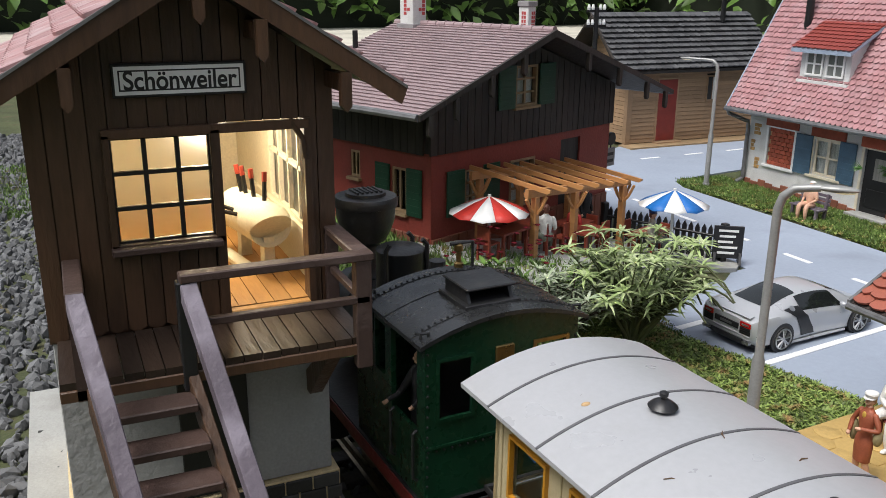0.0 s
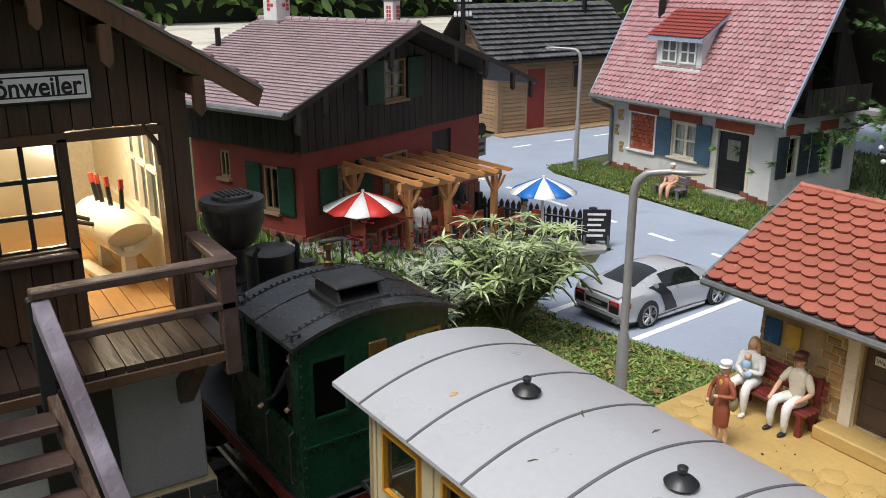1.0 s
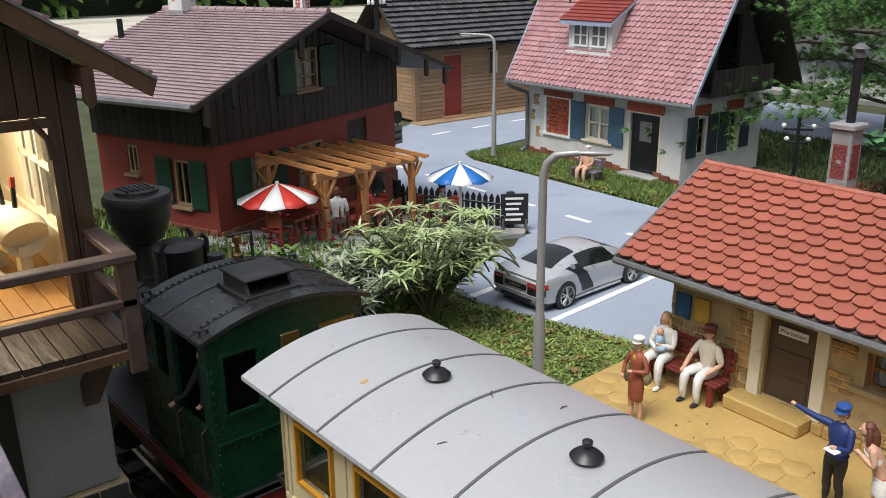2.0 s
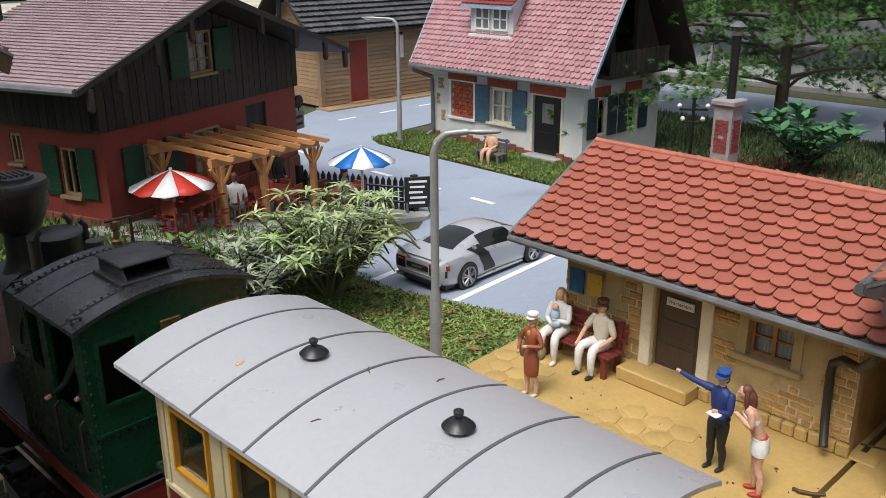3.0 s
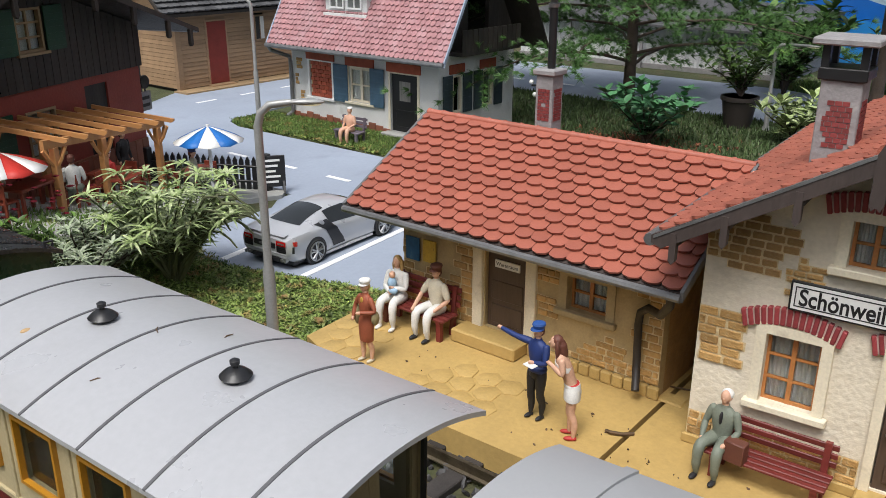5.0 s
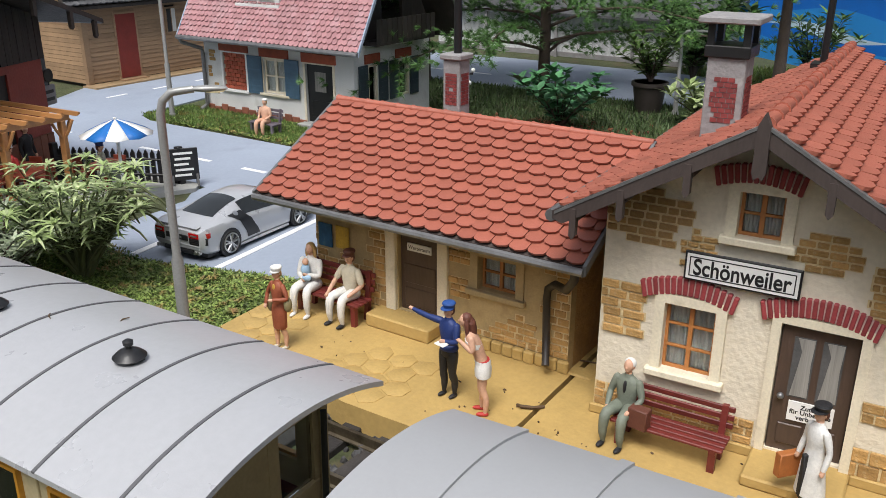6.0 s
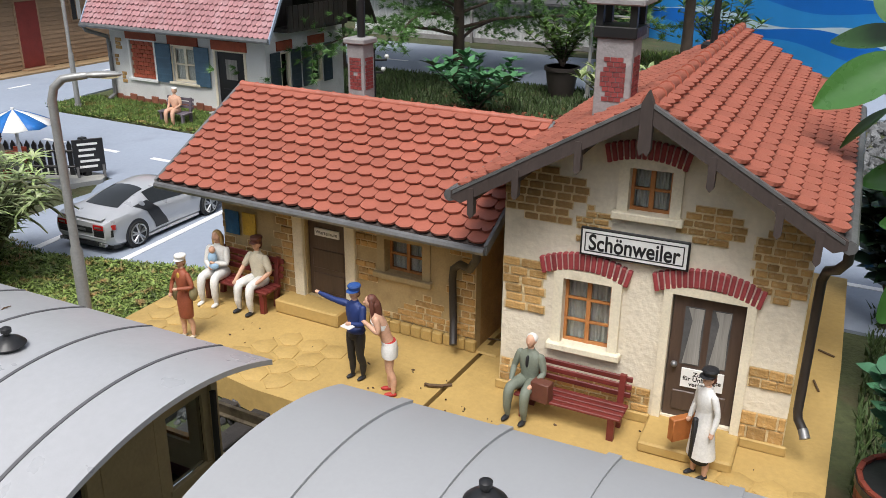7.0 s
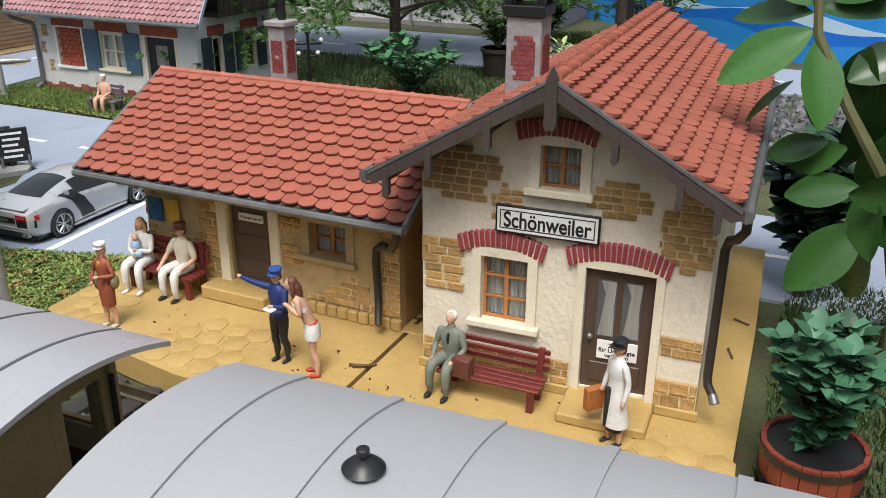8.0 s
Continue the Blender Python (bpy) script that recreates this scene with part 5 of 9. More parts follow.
def coach(label, at, rz, y0, y1, roof_mtl, ribs, vents, raised, eave, crest=16.35, pitch=0.0):
    c = thing("passenger_coach", label, "railway coach", at=at, rot=(pitch, 0, rz), group="coaches of the train")
    vz = crest - 16.35
    bm = strip_section(bmesh.new(), arc_section(HALF, eave, crest, 0.22, 25), 25, y0, y1)
    part("roof", bm, roof_mtl, c, smooth=True)
    for y in ribs:
        lift, w = (0.11, 0.22) if raised else (0.035, 0.07)
        part("roof_seam", strip_section(bmesh.new(), [(x * 1.001, z + lift) for x, z in arc_section(HALF, eave, crest, lift + 0.05, 25)], 25, y - w, y + w), roof_mtl if raised else SEAM, c)
    for y in vents:
        v = part("roof_vent", turned(bmesh.new(), [(0.4, 16.2), (0.36, 16.4), (0.6, 16.47), (0.64, 16.53), (0.46, 16.7), (0.18, 16.86)], 24, (0, y)), BLACK, c, "glossy black mushroom vent", smooth=True, at=(0, 0, vz))
        part("vent_knob", turned(bmesh.new(), [(0.13, 16.8), (0.11, 16.96), (0.19, 17.0), (0.2, 17.15), (0.09, 17.22)], 14, (0, y)), BLACK, v, smooth=True)
    bx, b0, b1 = 4.6, y0 + 2.4, y1 - 2.2
    n = int((b1 - b0 - 0.8) // 4.15)
    pitch = (b1 - b0 - 0.8) / n
    for s in (-1, 1):
        wins = [(b0 + 0.4 + pitch * i + 0.85, 10.9, b0 + 0.4 + pitch * (i + 1) - 0.85, 14.1) for i in range(n)]
        xx = s * bx - (0.35 if s > 0 else 0)
        part("upper_side", gable_wall("x", xx, 0.35, b0, b1, 9.6, lambda u: 15.0, wins), COACH_CREAM, c, "cream upper panel")
        part("lower_side", B(xx, b0, 4.2, xx + 0.35, b1, 9.6, 0.04), COACH_RED, c, "wine red lower panel")
        part("waist_rail", B(s * bx - 0.12, b0, 9.45, s * bx + 0.12, b1, 9.75, 0.04), COACH_CREAM, c)
        for i, w in enumerate(wins):
            f = part("window", ring("x", s * bx - 0.2, 0.25, w[0], w[1], w[2], w[3], 0.15), COACH_YELLOW, c, "amber window frame")
            part("pane", B(s * (bx - 0.16), w[0], w[1], s * (bx - 0.2), w[2], w[3]), GLASS, f)
            part("panel_strip", B(s * bx - 0.1, w[2] + 0.72, 9.7, s * bx + 0.14, w[2] + 0.98, 14.9, 0.03), COACH_CREAM, c)
        part("eave_board", B(s * bx - 0.1, b0, 14.5, s * bx + 0.12, b1, 14.95, 0.03), COACH_CREAM, c)
    for y, s in ((b0, -1), (b1, 1)):
        part("end_wall", gable_wall("y", y - (0.35 if s > 0 else 0), 0.35, -bx + 0.36, bx - 0.36, 4.2, lambda u: coach_z(u) - 0.4, [(-3.9, 10.6, -1.9, 13.8), (1.9, 10.6, 3.9, 13.8)], (-3, 0, 3)), TAN_COACH, c)
        for u in (-2.9, 2.9):
            f = part("end_window", B(u - 1.15, y + s * 0.02, 10.4, u + 1.15, y + s * 0.1, 10.62), TAN_COACH, c)
            part("pane", B(u - 1.0, y - s * 0.2, 10.6, u + 1.0, y - s * 0.15, 13.8), GLASS, f)
        part("end_door", B(-1.3, y - 0.02 if s < 0 else y - 0.1, 5.0, 1.3, y + 0.1 if s > 0 else y + 0.02, 14.2, 0.04), TAN_COACH, c, "tan panelled end door")
        part("corner_post", B(-bx, y - 0.2, 4.2, -bx + 0.35, y + 0.2, 15.0), TAN_COACH, c)
        part("corner_post", B(bx - 0.35, y - 0.2, 4.2, bx, y + 0.2, 15.0), TAN_COACH, c)
        part("grab_rail", T([(4.0, y + s * 0.4, 6.5), (4.0, y + s * 0.5, 14.0)], 0.14, 6), BLACK, c)
        part("platform_rail", T([(4.3, y + s * 0.2, 9.6), (4.3, y + s * 1.4, 9.6), (-4.3, y + s * 1.4, 9.6), (-4.3, y + s * 0.2, 9.6)], 0.2, 8), BLACK, c, "black end railing")
        part("end_platform", B(-4.3, min(y, y + s * 1.5), 3.9, 4.3, max(y, y + s * 1.5), 4.3), BLACK, c)
        part("coupling", T([(0, y + s * 1.5, 3.2), (0, y + s * 3.0, 3.0)], 0.3, 6), BLACK, c)
    part("interior", B(-4.3, b0 + 0.5, 4.4, 4.3, b1 - 0.5, 9.0), DARK_IN, c)
    part("underframe", B(-3.4, y0 + 2.6, 2.2, 3.4, y1 - 2.4, 4.2), BLACK, c)
    for y in (y0 + 5.5, y1 - 5.5):
        for s in (-1, 1):
            part("wheel", T([(s * 1.95, y, 0.85), (s * 2.5, y, 0.85)], [1.55, 1.5], 20), LOCO_BLACK, c)
            part("axle_box", B(s * 2.9, y - 0.8, 0.6, s * 3.5, y + 0.8, 2.4, 0.1), BLACK, c)
    return c


coach("cream and wine red coach with silver roof and black vents", (27.85, 25.0, 0), TRAIN_RZ, -12.1, 12.0, ROOF_SILVER, (-9.6, -5.9, -2.1, 1.65, 5.45, 9.4), (-4.3, 4.2), False, 15.22, pitch=0.7)
coach("cream coach with ribbed grey roof and black vents", (29.1, -3.2, 0), 3.2, -20.0, 12.6, ROOF_GREY, (-17.6, -13.5, -9.5, -5.6, -1.6, 2.2, 5.95, 9.8), (-12.0, -3.6, 4.5), True, 15.0, crest=16.1)

# ---- red inn with a boarded upper storey ----
RED_WALL = mat("red_house_paint", (0.235, 0.042, 0.028), 0.6, v1=(20, 0.18), v2=(300, 0.1), bump=(300, 0.25), stain=((0.13, 0.03, 0.025), 16, 0.55, 0.5))
DARK_PLANK = mat("sooty_brown_planks", (0.028, 0.022, 0.018), 0.6, v1=(60, 0.3), bump=(260, 0.3), rnd=0.3, stretch=(1, 1, 0.2), stain=((0.08, 0.07, 0.06), 60, 0.6, 0.4))
GREEN_SHUT = mat("dark_green_shutter", (0.012, 0.06, 0.03), 0.5, v1=(60, 0.2))
TAN_FRAME = mat("tan_window_stone", (0.32, 0.22, 0.12), 0.7, v1=(80, 0.2))
PLINTH_RED = mat("red_brown_plinth", (0.2, 0.07, 0.04), 0.7, v1=(60, 0.2), rnd=0.2)
inn = thing("red_inn", "red plastered inn with dark boarded upper storey and maroon roof", "house", at=(RC.x, RC.y, 0), rot=(0, 0, 21.7))
IZ0, ISP, IRS, IRZ = 3.4, 14.9, 13.8, 28.3
ID = 18.5


def inn_under(s):
    return IRZ - 0.7 - (0.35 * (IRS - s) if s < IRS else 0.325 * (s - IRS))


lower_holes = [(5.6, 7.2, 8.6, 12.2), (24.6, 4.4, 29.0, 13.6), (14.0, 6.5, 19.0, 12.2)]
part("front_wall", gable_wall("y", 0, 0.9, 0, 36, IZ0 - 5.5, lambda u: ISP, lower_holes), RED_WALL, inn)
part("side_wall", gable_wall("x", 0, 0.9, 0.9, ID, IZ0 - 2, lambda u: ISP, [(4.0, 7.2, 6.6, 12.6), (12.4, 10.2, 14.2, 13.6)]), RED_WALL, inn)
part("side_wall", B(35.1, 0.9, IZ0 - 5.5, 36, ID, ISP), RED_WALL, inn)
part("rear_wall", gable_wall("y", ID, 0.9, 0, 36, IZ0 - 3, inn_under, [], (IRS,)), RED_WALL, inn)
up_hole = (14.3, 18.9, 18.6, 23.9)
part("upper_front", gable_wall("y", -0.1, 0.8, -0.3, 36.3, ISP, inn_under, [up_hole], (IRS,)), DARK_PLANK, inn)
part("upper_side", B(-0.4, 0.7, ISP, 0.4, ID + 0.9, 22.0), DARK_PLANK, inn)
part("upper_side", B(35.6, 0.7, ISP, 36.4, ID + 0.9, 20.5), DARK_PLANK, inn)
for k in range(30):
    a, b = -0.4 + 36.8 * k / 30 + 0.04, -0.4 + 36.8 * (k + 1) / 30 - 0.04
    m_ = (a + b) / 2
    spans = [(ISP - 0.2, up_hole[1]), (up_hole[3], None)] if up_hole[0] - 0.5 < m_ < up_hole[2] + 0.5 else [(ISP - 0.2, None)]
    for z0, z1 in spans:
        part("wall_board", P([(a, z0), (b, z0), (b, z1 or inn_under(b)), (a, z1 or inn_under(a))], "y", -0.32 + rng.uniform(-0.03, 0.03), -0.1), DARK_PLANK, inn)
for k in range(15):
    y = 0.7 + 18.6 * k / 15
    part("wall_board", B(-0.62, y + 0.04, ISP - 0.2, -0.4, y + 1.2, 21.9), DARK_PLANK, inn)


def shutter(parent, x, y, w, z0, z1, axis, mtl):
    bm = bmesh.new()
    th = 0.25
    if axis == "y":
        box(bm, x, y, z0, x + w, y + th, z1, 0, 0.04)
        slats = [(x + 0.2, y - 0.06, x + w - 0.2, y + 0.05)]
    else:
        box(bm, x, y, z0, x + th, y + w, z1, 0, 0.04)
        slats = [(x - 0.06, y + 0.2, x + 0.05, y + w - 0.2)]
    ob = part("shutter", bm, mtl, parent)
    for xa, ya, xb, yb in slats:
        for k in range(7):
            z = z0 + (z1 - z0) * (k + 0.5) / 7
            part("slat", B(xa, ya, z - 0.12, xb, yb, z + 0.12), mtl, ob)
    return ob


def y_window(parent, x0, x1, z0, z1, frame_mtl, y=0.0, cols=2, rows=2):
    w = part("window", ring("y", y - 0.15, 0.65, x0, z0, x1, z1, 0.3), frame_mtl, parent)
    for i in range(1, cols):
        c = x0 + (x1 - x0) * i / cols
        part("glazing_bar", B(c - 0.15, y + 0.1, z0, c + 0.15, y + 0.4, z1), frame_mtl, w)
    for i in range(1, rows):
        c = z0 + (z1 - z0) * i / rows
        part("glazing_bar", B(x0, y + 0.12, c - 0.12, x1, y + 0.38, c + 0.12), frame_mtl, w)
    part("pane", B(x0 + 0.1, y + 0.25, z0 + 0.1, x1 - 0.1, y + 0.3, z1 - 0.1), GLASS, w)
    part("curtain", B(x0 + 0.1, y + 0.75, z0 + 0.1, x1 - 0.1, y + 0.8, z1 - 0.1), CURTAIN, w)
    part("sill", B(x0 - 0.4, y - 0.6, z0 - 0.35, x1 + 0.4, y + 0.2, z0, 0.05), frame_mtl, w)
    return w


y_window(inn, *(up_hole[0], up_hole[2], up_hole[1], up_hole[3]), TAN_FRAME, y=-0.2, rows=3)
shutter(inn, 10.9, -0.62, 3.2, 18.8, 24.0, "y", GREEN_SHUT)
shutter(inn, 18.8, -0.62, 3.2, 18.8, 24.0, "y", GREEN_SHUT)
y_window(inn, 5.6, 8.6, 7.2, 12.2, TAN_FRAME, rows=3)
shutter(inn, 2.4, -0.4, 3.0, 7.0, 12.5, "y", GREEN_SHUT)
shutter(inn, 8.8, -0.4, 3.0, 7.0, 12.5, "y", GREEN_SHUT)
y_window(inn, 14.0, 19.0, 6.5, 12.2, TAN_FRAME, rows=3)
part("door", B(24.6, 0.3, 2.0, 29.0, 0.6, 13.6), DARK_PLANK, inn, "dark doorway with plank door")
for (y0, z0, y1, z1), sh in (((4.0, 7.2, 6.6, 12.6), True), ((12.4, 10.2, 14.2, 13.6), False)):
    w = part("window", ring("x", 0.1, 0.4, y0, z0, y1, z1, 0.33), TAN_FRAME, inn)
    part("glazing_bar", B(0.12, (y0 + y1) / 2 - 0.12, z0 + 0.33, 0.48, (y0 + y1) / 2 + 0.12, z1 - 0.33), TAN_FRAME, w)
    part("pane", B(0.3, y0, z0, 0.35, y1, z1), GLASS, w)
    part("sill", B(-0.6, y0 - 0.3, z0 - 0.35, 0.2, y1 + 0.3, z0), TAN_FRAME, w)
    if sh:
        shutter(inn, -0.35, y0 - 2.7, 2.5, z0 - 0.1, z1 + 0.2, "x", GREEN_SHUT)
        shutter(inn, -0.35, y1 + 0.2, 2.5, z0 - 0.1, z1 + 0.2, "x", GREEN_SHUT)
# added near-black sheets give the shade behind the inn's windows
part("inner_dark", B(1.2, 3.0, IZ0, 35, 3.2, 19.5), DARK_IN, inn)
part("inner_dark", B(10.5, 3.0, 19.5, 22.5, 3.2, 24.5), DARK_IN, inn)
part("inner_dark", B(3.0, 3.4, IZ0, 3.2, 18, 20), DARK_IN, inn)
for k in range(13):
    part("plinth_stone", B(-0.3, 0.2 + 1.45 * k, IZ0 - 2, 0.05, 1.55 + 1.45 * k, IZ0 + 1.5, 0.06), PLINTH_RED, inn)
for k in range(24):
    part("plinth_stone", B(0.1 + 1.5 * k, -0.3, IZ0 - 5.5, 1.5 + 1.5 * k, 0.05, IZ0 + 1.3, 0.06), PLINTH_RED, inn)
# shallow roof of fine tiles
IY0, IY1 = -6.3, 20.5
for s1, k in ((-8.2, 0.35), (41.5, 0.325)):
    z1 = IRZ - k * abs(s1 - IRS)
    part("roof_board", P([(IRS, IRZ), (s1, z1), (s1, z1 - 0.45), (IRS, IRZ - 0.5)], "y", IY0, IY1), DARK_PLANK, inn)
    part("barge_board", P([(IRS, IRZ + 0.15), (s1, z1 + 0.15), (s1, z1 - 0.45), (IRS, IRZ - 0.65)], "y", IY0 - 0.3, IY0), DARK_PLANK, inn)
    part("gutter", T([(s1, IY0, z1 - 0.1), (s1, IY1, z1 - 0.1)], 0.4, 8), GUTTER, inn, "grey gutter")
    vlen = math.hypot(s1 - IRS, z1 - IRZ)
    tile_pieces(inn, (s1, IY0, z1 + 0.02), (0, 1, 0), (IRS - s1, 0, IRZ - z1), IY1 - IY0, vlen, 0.8, 0.75, MAROON_TILE, limit=0, th=0.09, rounded=0.1)
    for f in (0.25, 0.5, 0.75, 0.93):
        s = IRS + (s1 - IRS) * f
        z = IRZ + (z1 - IRZ) * f - 0.5
        part("bracket", P([(s - 0.3, z - 2.0), (s, z - 2.3), (s + 0.3, z - 2.0), (s + 0.3, z), (s - 0.3, z)], "y", IY0 - 0.4, IY0 + 0.1), DARK_PLANK, inn)
ridge_caps(inn, (IRS, IY0, IRZ + 0.1), (IRS, IY1, IRZ + 0.1), 0.4, 1.6, MAROON_TILE)
CHIM_RED = mat("flaking_red_brick_patch", (0.35, 0.05, 0.05), 0.7, isl=0.2)
for s, y, c_ in ((13.4, 16.8, 0.82), (21.2, 3.8, 0.52)):
    z = inn_under(s)
    part("chimney_shaft", B(s - 1.5 * c_, y - 1.5 * c_, z - 1, s + 1.5 * c_, y + 1.5 * c_, z + 5.5, 0.08), WHITE_PLASTER, inn, "white plastered chimney with red brick showing")
    part("chimney_cap", B(s - 1.8 * c_, y - 1.8 * c_, z + 5.5, s + 1.8 * c_, y + 1.8 * c_, z + 6.2, 0.08), GREY_PL, inn)
    part("chimney_foot", B(s - 1.9 * c_, y - 1.9 * c_, z - 0.2, s + 1.9 * c_, y + 1.9 * c_, z + 0.9, 0.08), GREY_PL, inn)
    for r in range(6):
        for c in range(2):
            if rng.random() < 0.75:
                part("brick", B(s + (c * 0.75 - 0.2) * c_, y - 1.55 * c_, z + 2.0 + r * 0.5, s + (0.4 + c * 0.75) * c_, y - 1.42 * c_, z + 2.4 + r * 0.5), CHIM_RED, inn)
                part("brick", B(s - 1.55 * c_, y + (c * 0.75 - 0.8) * c_, z + 2.0 + r * 0.5, s - 1.42 * c_, y + (c * 0.75 - 0.2) * c_, z + 2.4 + r * 0.5), CHIM_RED, inn)
part("vent_pipe", T([(5.2, 19.0, 24.5), (5.2, 19.0, 27.6)], 0.35, 8), BLACK, inn, "black vent pipe")
part("vent_flashing", B(4.8, 18.6, 24.7, 5.6, 19.4, 25.3), BLACK, inn)
hs = thing("hanging_sign", "pale bracket sign with unreadable lines on the red inn corner", "sign", at=(78.6, 106.3, 8.0), rot=(0, 0, 21.7))
part("board", B(-1.6, -0.2, 0, 1.6, 0.2, 2.7, 0.05), GREY_PL, hs)
for z in (0.6, 1.6):
    part("text_bar", B(-1.2, -0.26, z, 1.1, -0.18, z + 0.45), BLACK, hs)
part("emblem", T([(0.6, -0.2, 4.0), (0.6, 0.2, 4.0)], 0.95, 16), BLACK, hs, "round black emblem")
part("bracket_arm", T([(0.6, 0, 2.6), (0.6, 0, 3.2)], 0.12, 6), BLACK, hs)
part("bracket_arm", T([(-3.2, 0, 2.4), (-1.4, 0, 2.4)], 0.12, 6), BLACK, hs)

# ---- pergola, furniture and fence on the terrace ----
PINE = mat("oiled_pine", (0.46, 0.22, 0.08), 0.5, v1=(40, 0.2), v2=(300, 0.1), bump=(260, 0.15), rnd=0.12, stretch=(1, 0.15, 1))
TABLE_RED = mat("rust_red_table", (0.22, 0.04, 0.02), 0.5, v1=(60, 0.2), rnd=0.1)


def inn_world(s, y, z=0.0):
    p = RC + RD * s - RN * y
    return p.x, p.y, z


pergola = thing("pergola", "oiled pine pergola with slatted top over beer garden tables", "pergola", at=(RC.x, RC.y, 0), rot=(0, 0, 21.7))


def perg_z(s, y):
    return 11.9 - 0.085 * (s - 6) + 0.09 * (y + 12)


for k in range(7):
    s = 6.0 + 18.8 * k / 6
    za, zb = perg_z(s, -12.6), perg_z(s, -0.6)
    part("rafter", P([(-12.6, za), (-0.6, zb), (-0.6, zb - 0.5), (-12.2, za - 0.5), (-12.6, za - 0.25)], "x", s - 0.15, s + 0.15), PINE, pergola)
for y in (-10.2, -1.8):
    part("beam", P([(4.8, perg_z(4.8, y) - 0.45), (25.8, perg_z(25.8, y) - 0.45), (25.8, perg_z(25.8, y) - 1.4), (4.8, perg_z(4.8, y) - 1.4)], "y", y - 0.25, y + 0.25), PINE, pergola)
    for s in (6.4, 14.0, 24.4):
        x, yy, _ = inn_world(s, y)
        zt = perg_z(s, y) - 1.35
        part("post", B(s - 0.38, y - 0.38, terrace_z(x, yy), s + 0.38, y + 0.38, zt, 0.06), PINE, pergola)
        for d in (-1, 1):
            part("brace", T([(s + d * 0.3, y, zt - 2.0), (s + d * 0.9, y, zt - 1.3), (s + d * 1.7, y, zt - 0.1)], 0.18, 6), PINE, pergola)
            part("brace", T([(s, y + d * 0.3, zt - 2.0), (s, y + d * 0.9, zt - 1.2), (s, y + d * 1.6, zt + 0.2)], 0.18, 6), PINE, pergola)


def garden_table(s, y):
    x, yy, _ = inn_world(s, y)
    t = thing("garden_table", "small rust red garden table on the terrace", "table", at=(x, yy, terrace_z(x, yy)), rot=(0, 0, 21.7), group="tables of the beer garden")
    part("tabletop", B(-2.4, -1.7, 3.0, 2.4, 1.7, 3.3, 0.05), TABLE_RED, t)
    for a in (-2.0, 2.0):
        for b in (-1.3, 1.3):
            part("leg", B(a - 0.16, b - 0.16, 0, a + 0.16, b + 0.16, 3.0), TABLE_RED, t)


def garden_chair(s, y, rz):
    x, yy, _ = inn_world(s, y)
    t = thing("garden_chair", "small dark red slatted garden chair", "chair", at=(x, yy, terrace_z(x, yy)), rot=(0, 0, 21.7 + rz), group="chairs of the beer garden")
    part("seat", B(-0.9, -0.9, 1.9, 0.9, 0.9, 2.1, 0.04), TABLE_RED, t)
    part("backrest", B(-0.9, 0.75, 2.5, 0.9, 0.95, 4.0, 0.04), TABLE_RED, t)
    for a in (-0.8, 0.8):
        part("leg", B(a - 0.12, -0.85, 0, a + 0.12, -0.6, 1.9), TABLE_RED, t)
        part("leg", B(a - 0.12, 0.7, 0, a + 0.12, 0.95, 2.5), TABLE_RED, t)


for s, y in ((11.5, -6.0), (19.5, -6.2), (3.4, -8.6), (16.5, -10.5), (28.0, -12.8)):
    garden_table(s, y)
for s, y, rz in ((10.2, -9.0, 180), (13.4, -9.0, 180), (11.5, -3.2, 0), (19.5, -3.4, 0), (21.5, -9.0, 180), (0.2, -8.8, 90), (23.0, -6.2, -90), (30.8, -12.8, -90), (28.0, -9.8, 0)):
    garden_chair(s, y, rz)


def parasol(colour, label, at, r, ztip):
    zb = terrace_z(at[0], at[1])
    t = thing("parasol", label, "parasol", at=(at[0], at[1], zb), group="parasols of the beer garden")
    h = ztip - zb
    part("pole", T([(0, 0, 0), (0, 0, h + 0.2)], 0.2, 8), SIGN_WHITE, t)
    part("foot", turned(bmesh.new(), [(1.2, 0), (1.2, 0.3), (0.4, 0.5)], 14), GREY_PL, t)
    for k in range(10):
        a0, a1 = 2 * math.pi * k / 10, 2 * math.pi * (k + 1) / 10
        bm = bmesh.new()
        rows = []
        for f in (0.04, 0.4, 0.75, 1.0):
            z = h - 1.75 * f ** 1.25
            rows.append([bm.verts.new((r * f * math.cos(a0 + (a1 - a0) * q), r * f * math.sin(a0 + (a1 - a0) * q), z - 0.18 * f * math.sin(math.pi * q))) for q in (0, 0.5, 1)])
        for p, q in zip(rows, rows[1:]):
            for j in range(2):
                bm.faces.new((p[j], q[j], q[j + 1], p[j + 1]))
        ob = part("canopy_panel", bm, colour if k % 2 else SIGN_WHITE, t, "white panel" if k % 2 == 0 else "", smooth=True)
        mod = ob.modifiers.new("thickness", "SOLIDIFY")
        mod.thickness = 0.0004


CANOPY_RED = mat("red_canopy", (0.5, 0.03, 0.02), 0.55, v1=(40, 0.08))
CANOPY_BLUE = mat("blue_canopy", (0.01, 0.13, 0.42), 0.55, v1=(40, 0.08))
parasol(CANOPY_RED, "red and white striped parasol over a terrace table", (48.6, 85.6), 4.5, 10.9)
parasol(CANOPY_BLUE, "blue and white striped parasol behind the picket fence", (73.8, 85.0), 4.3, 9.5)

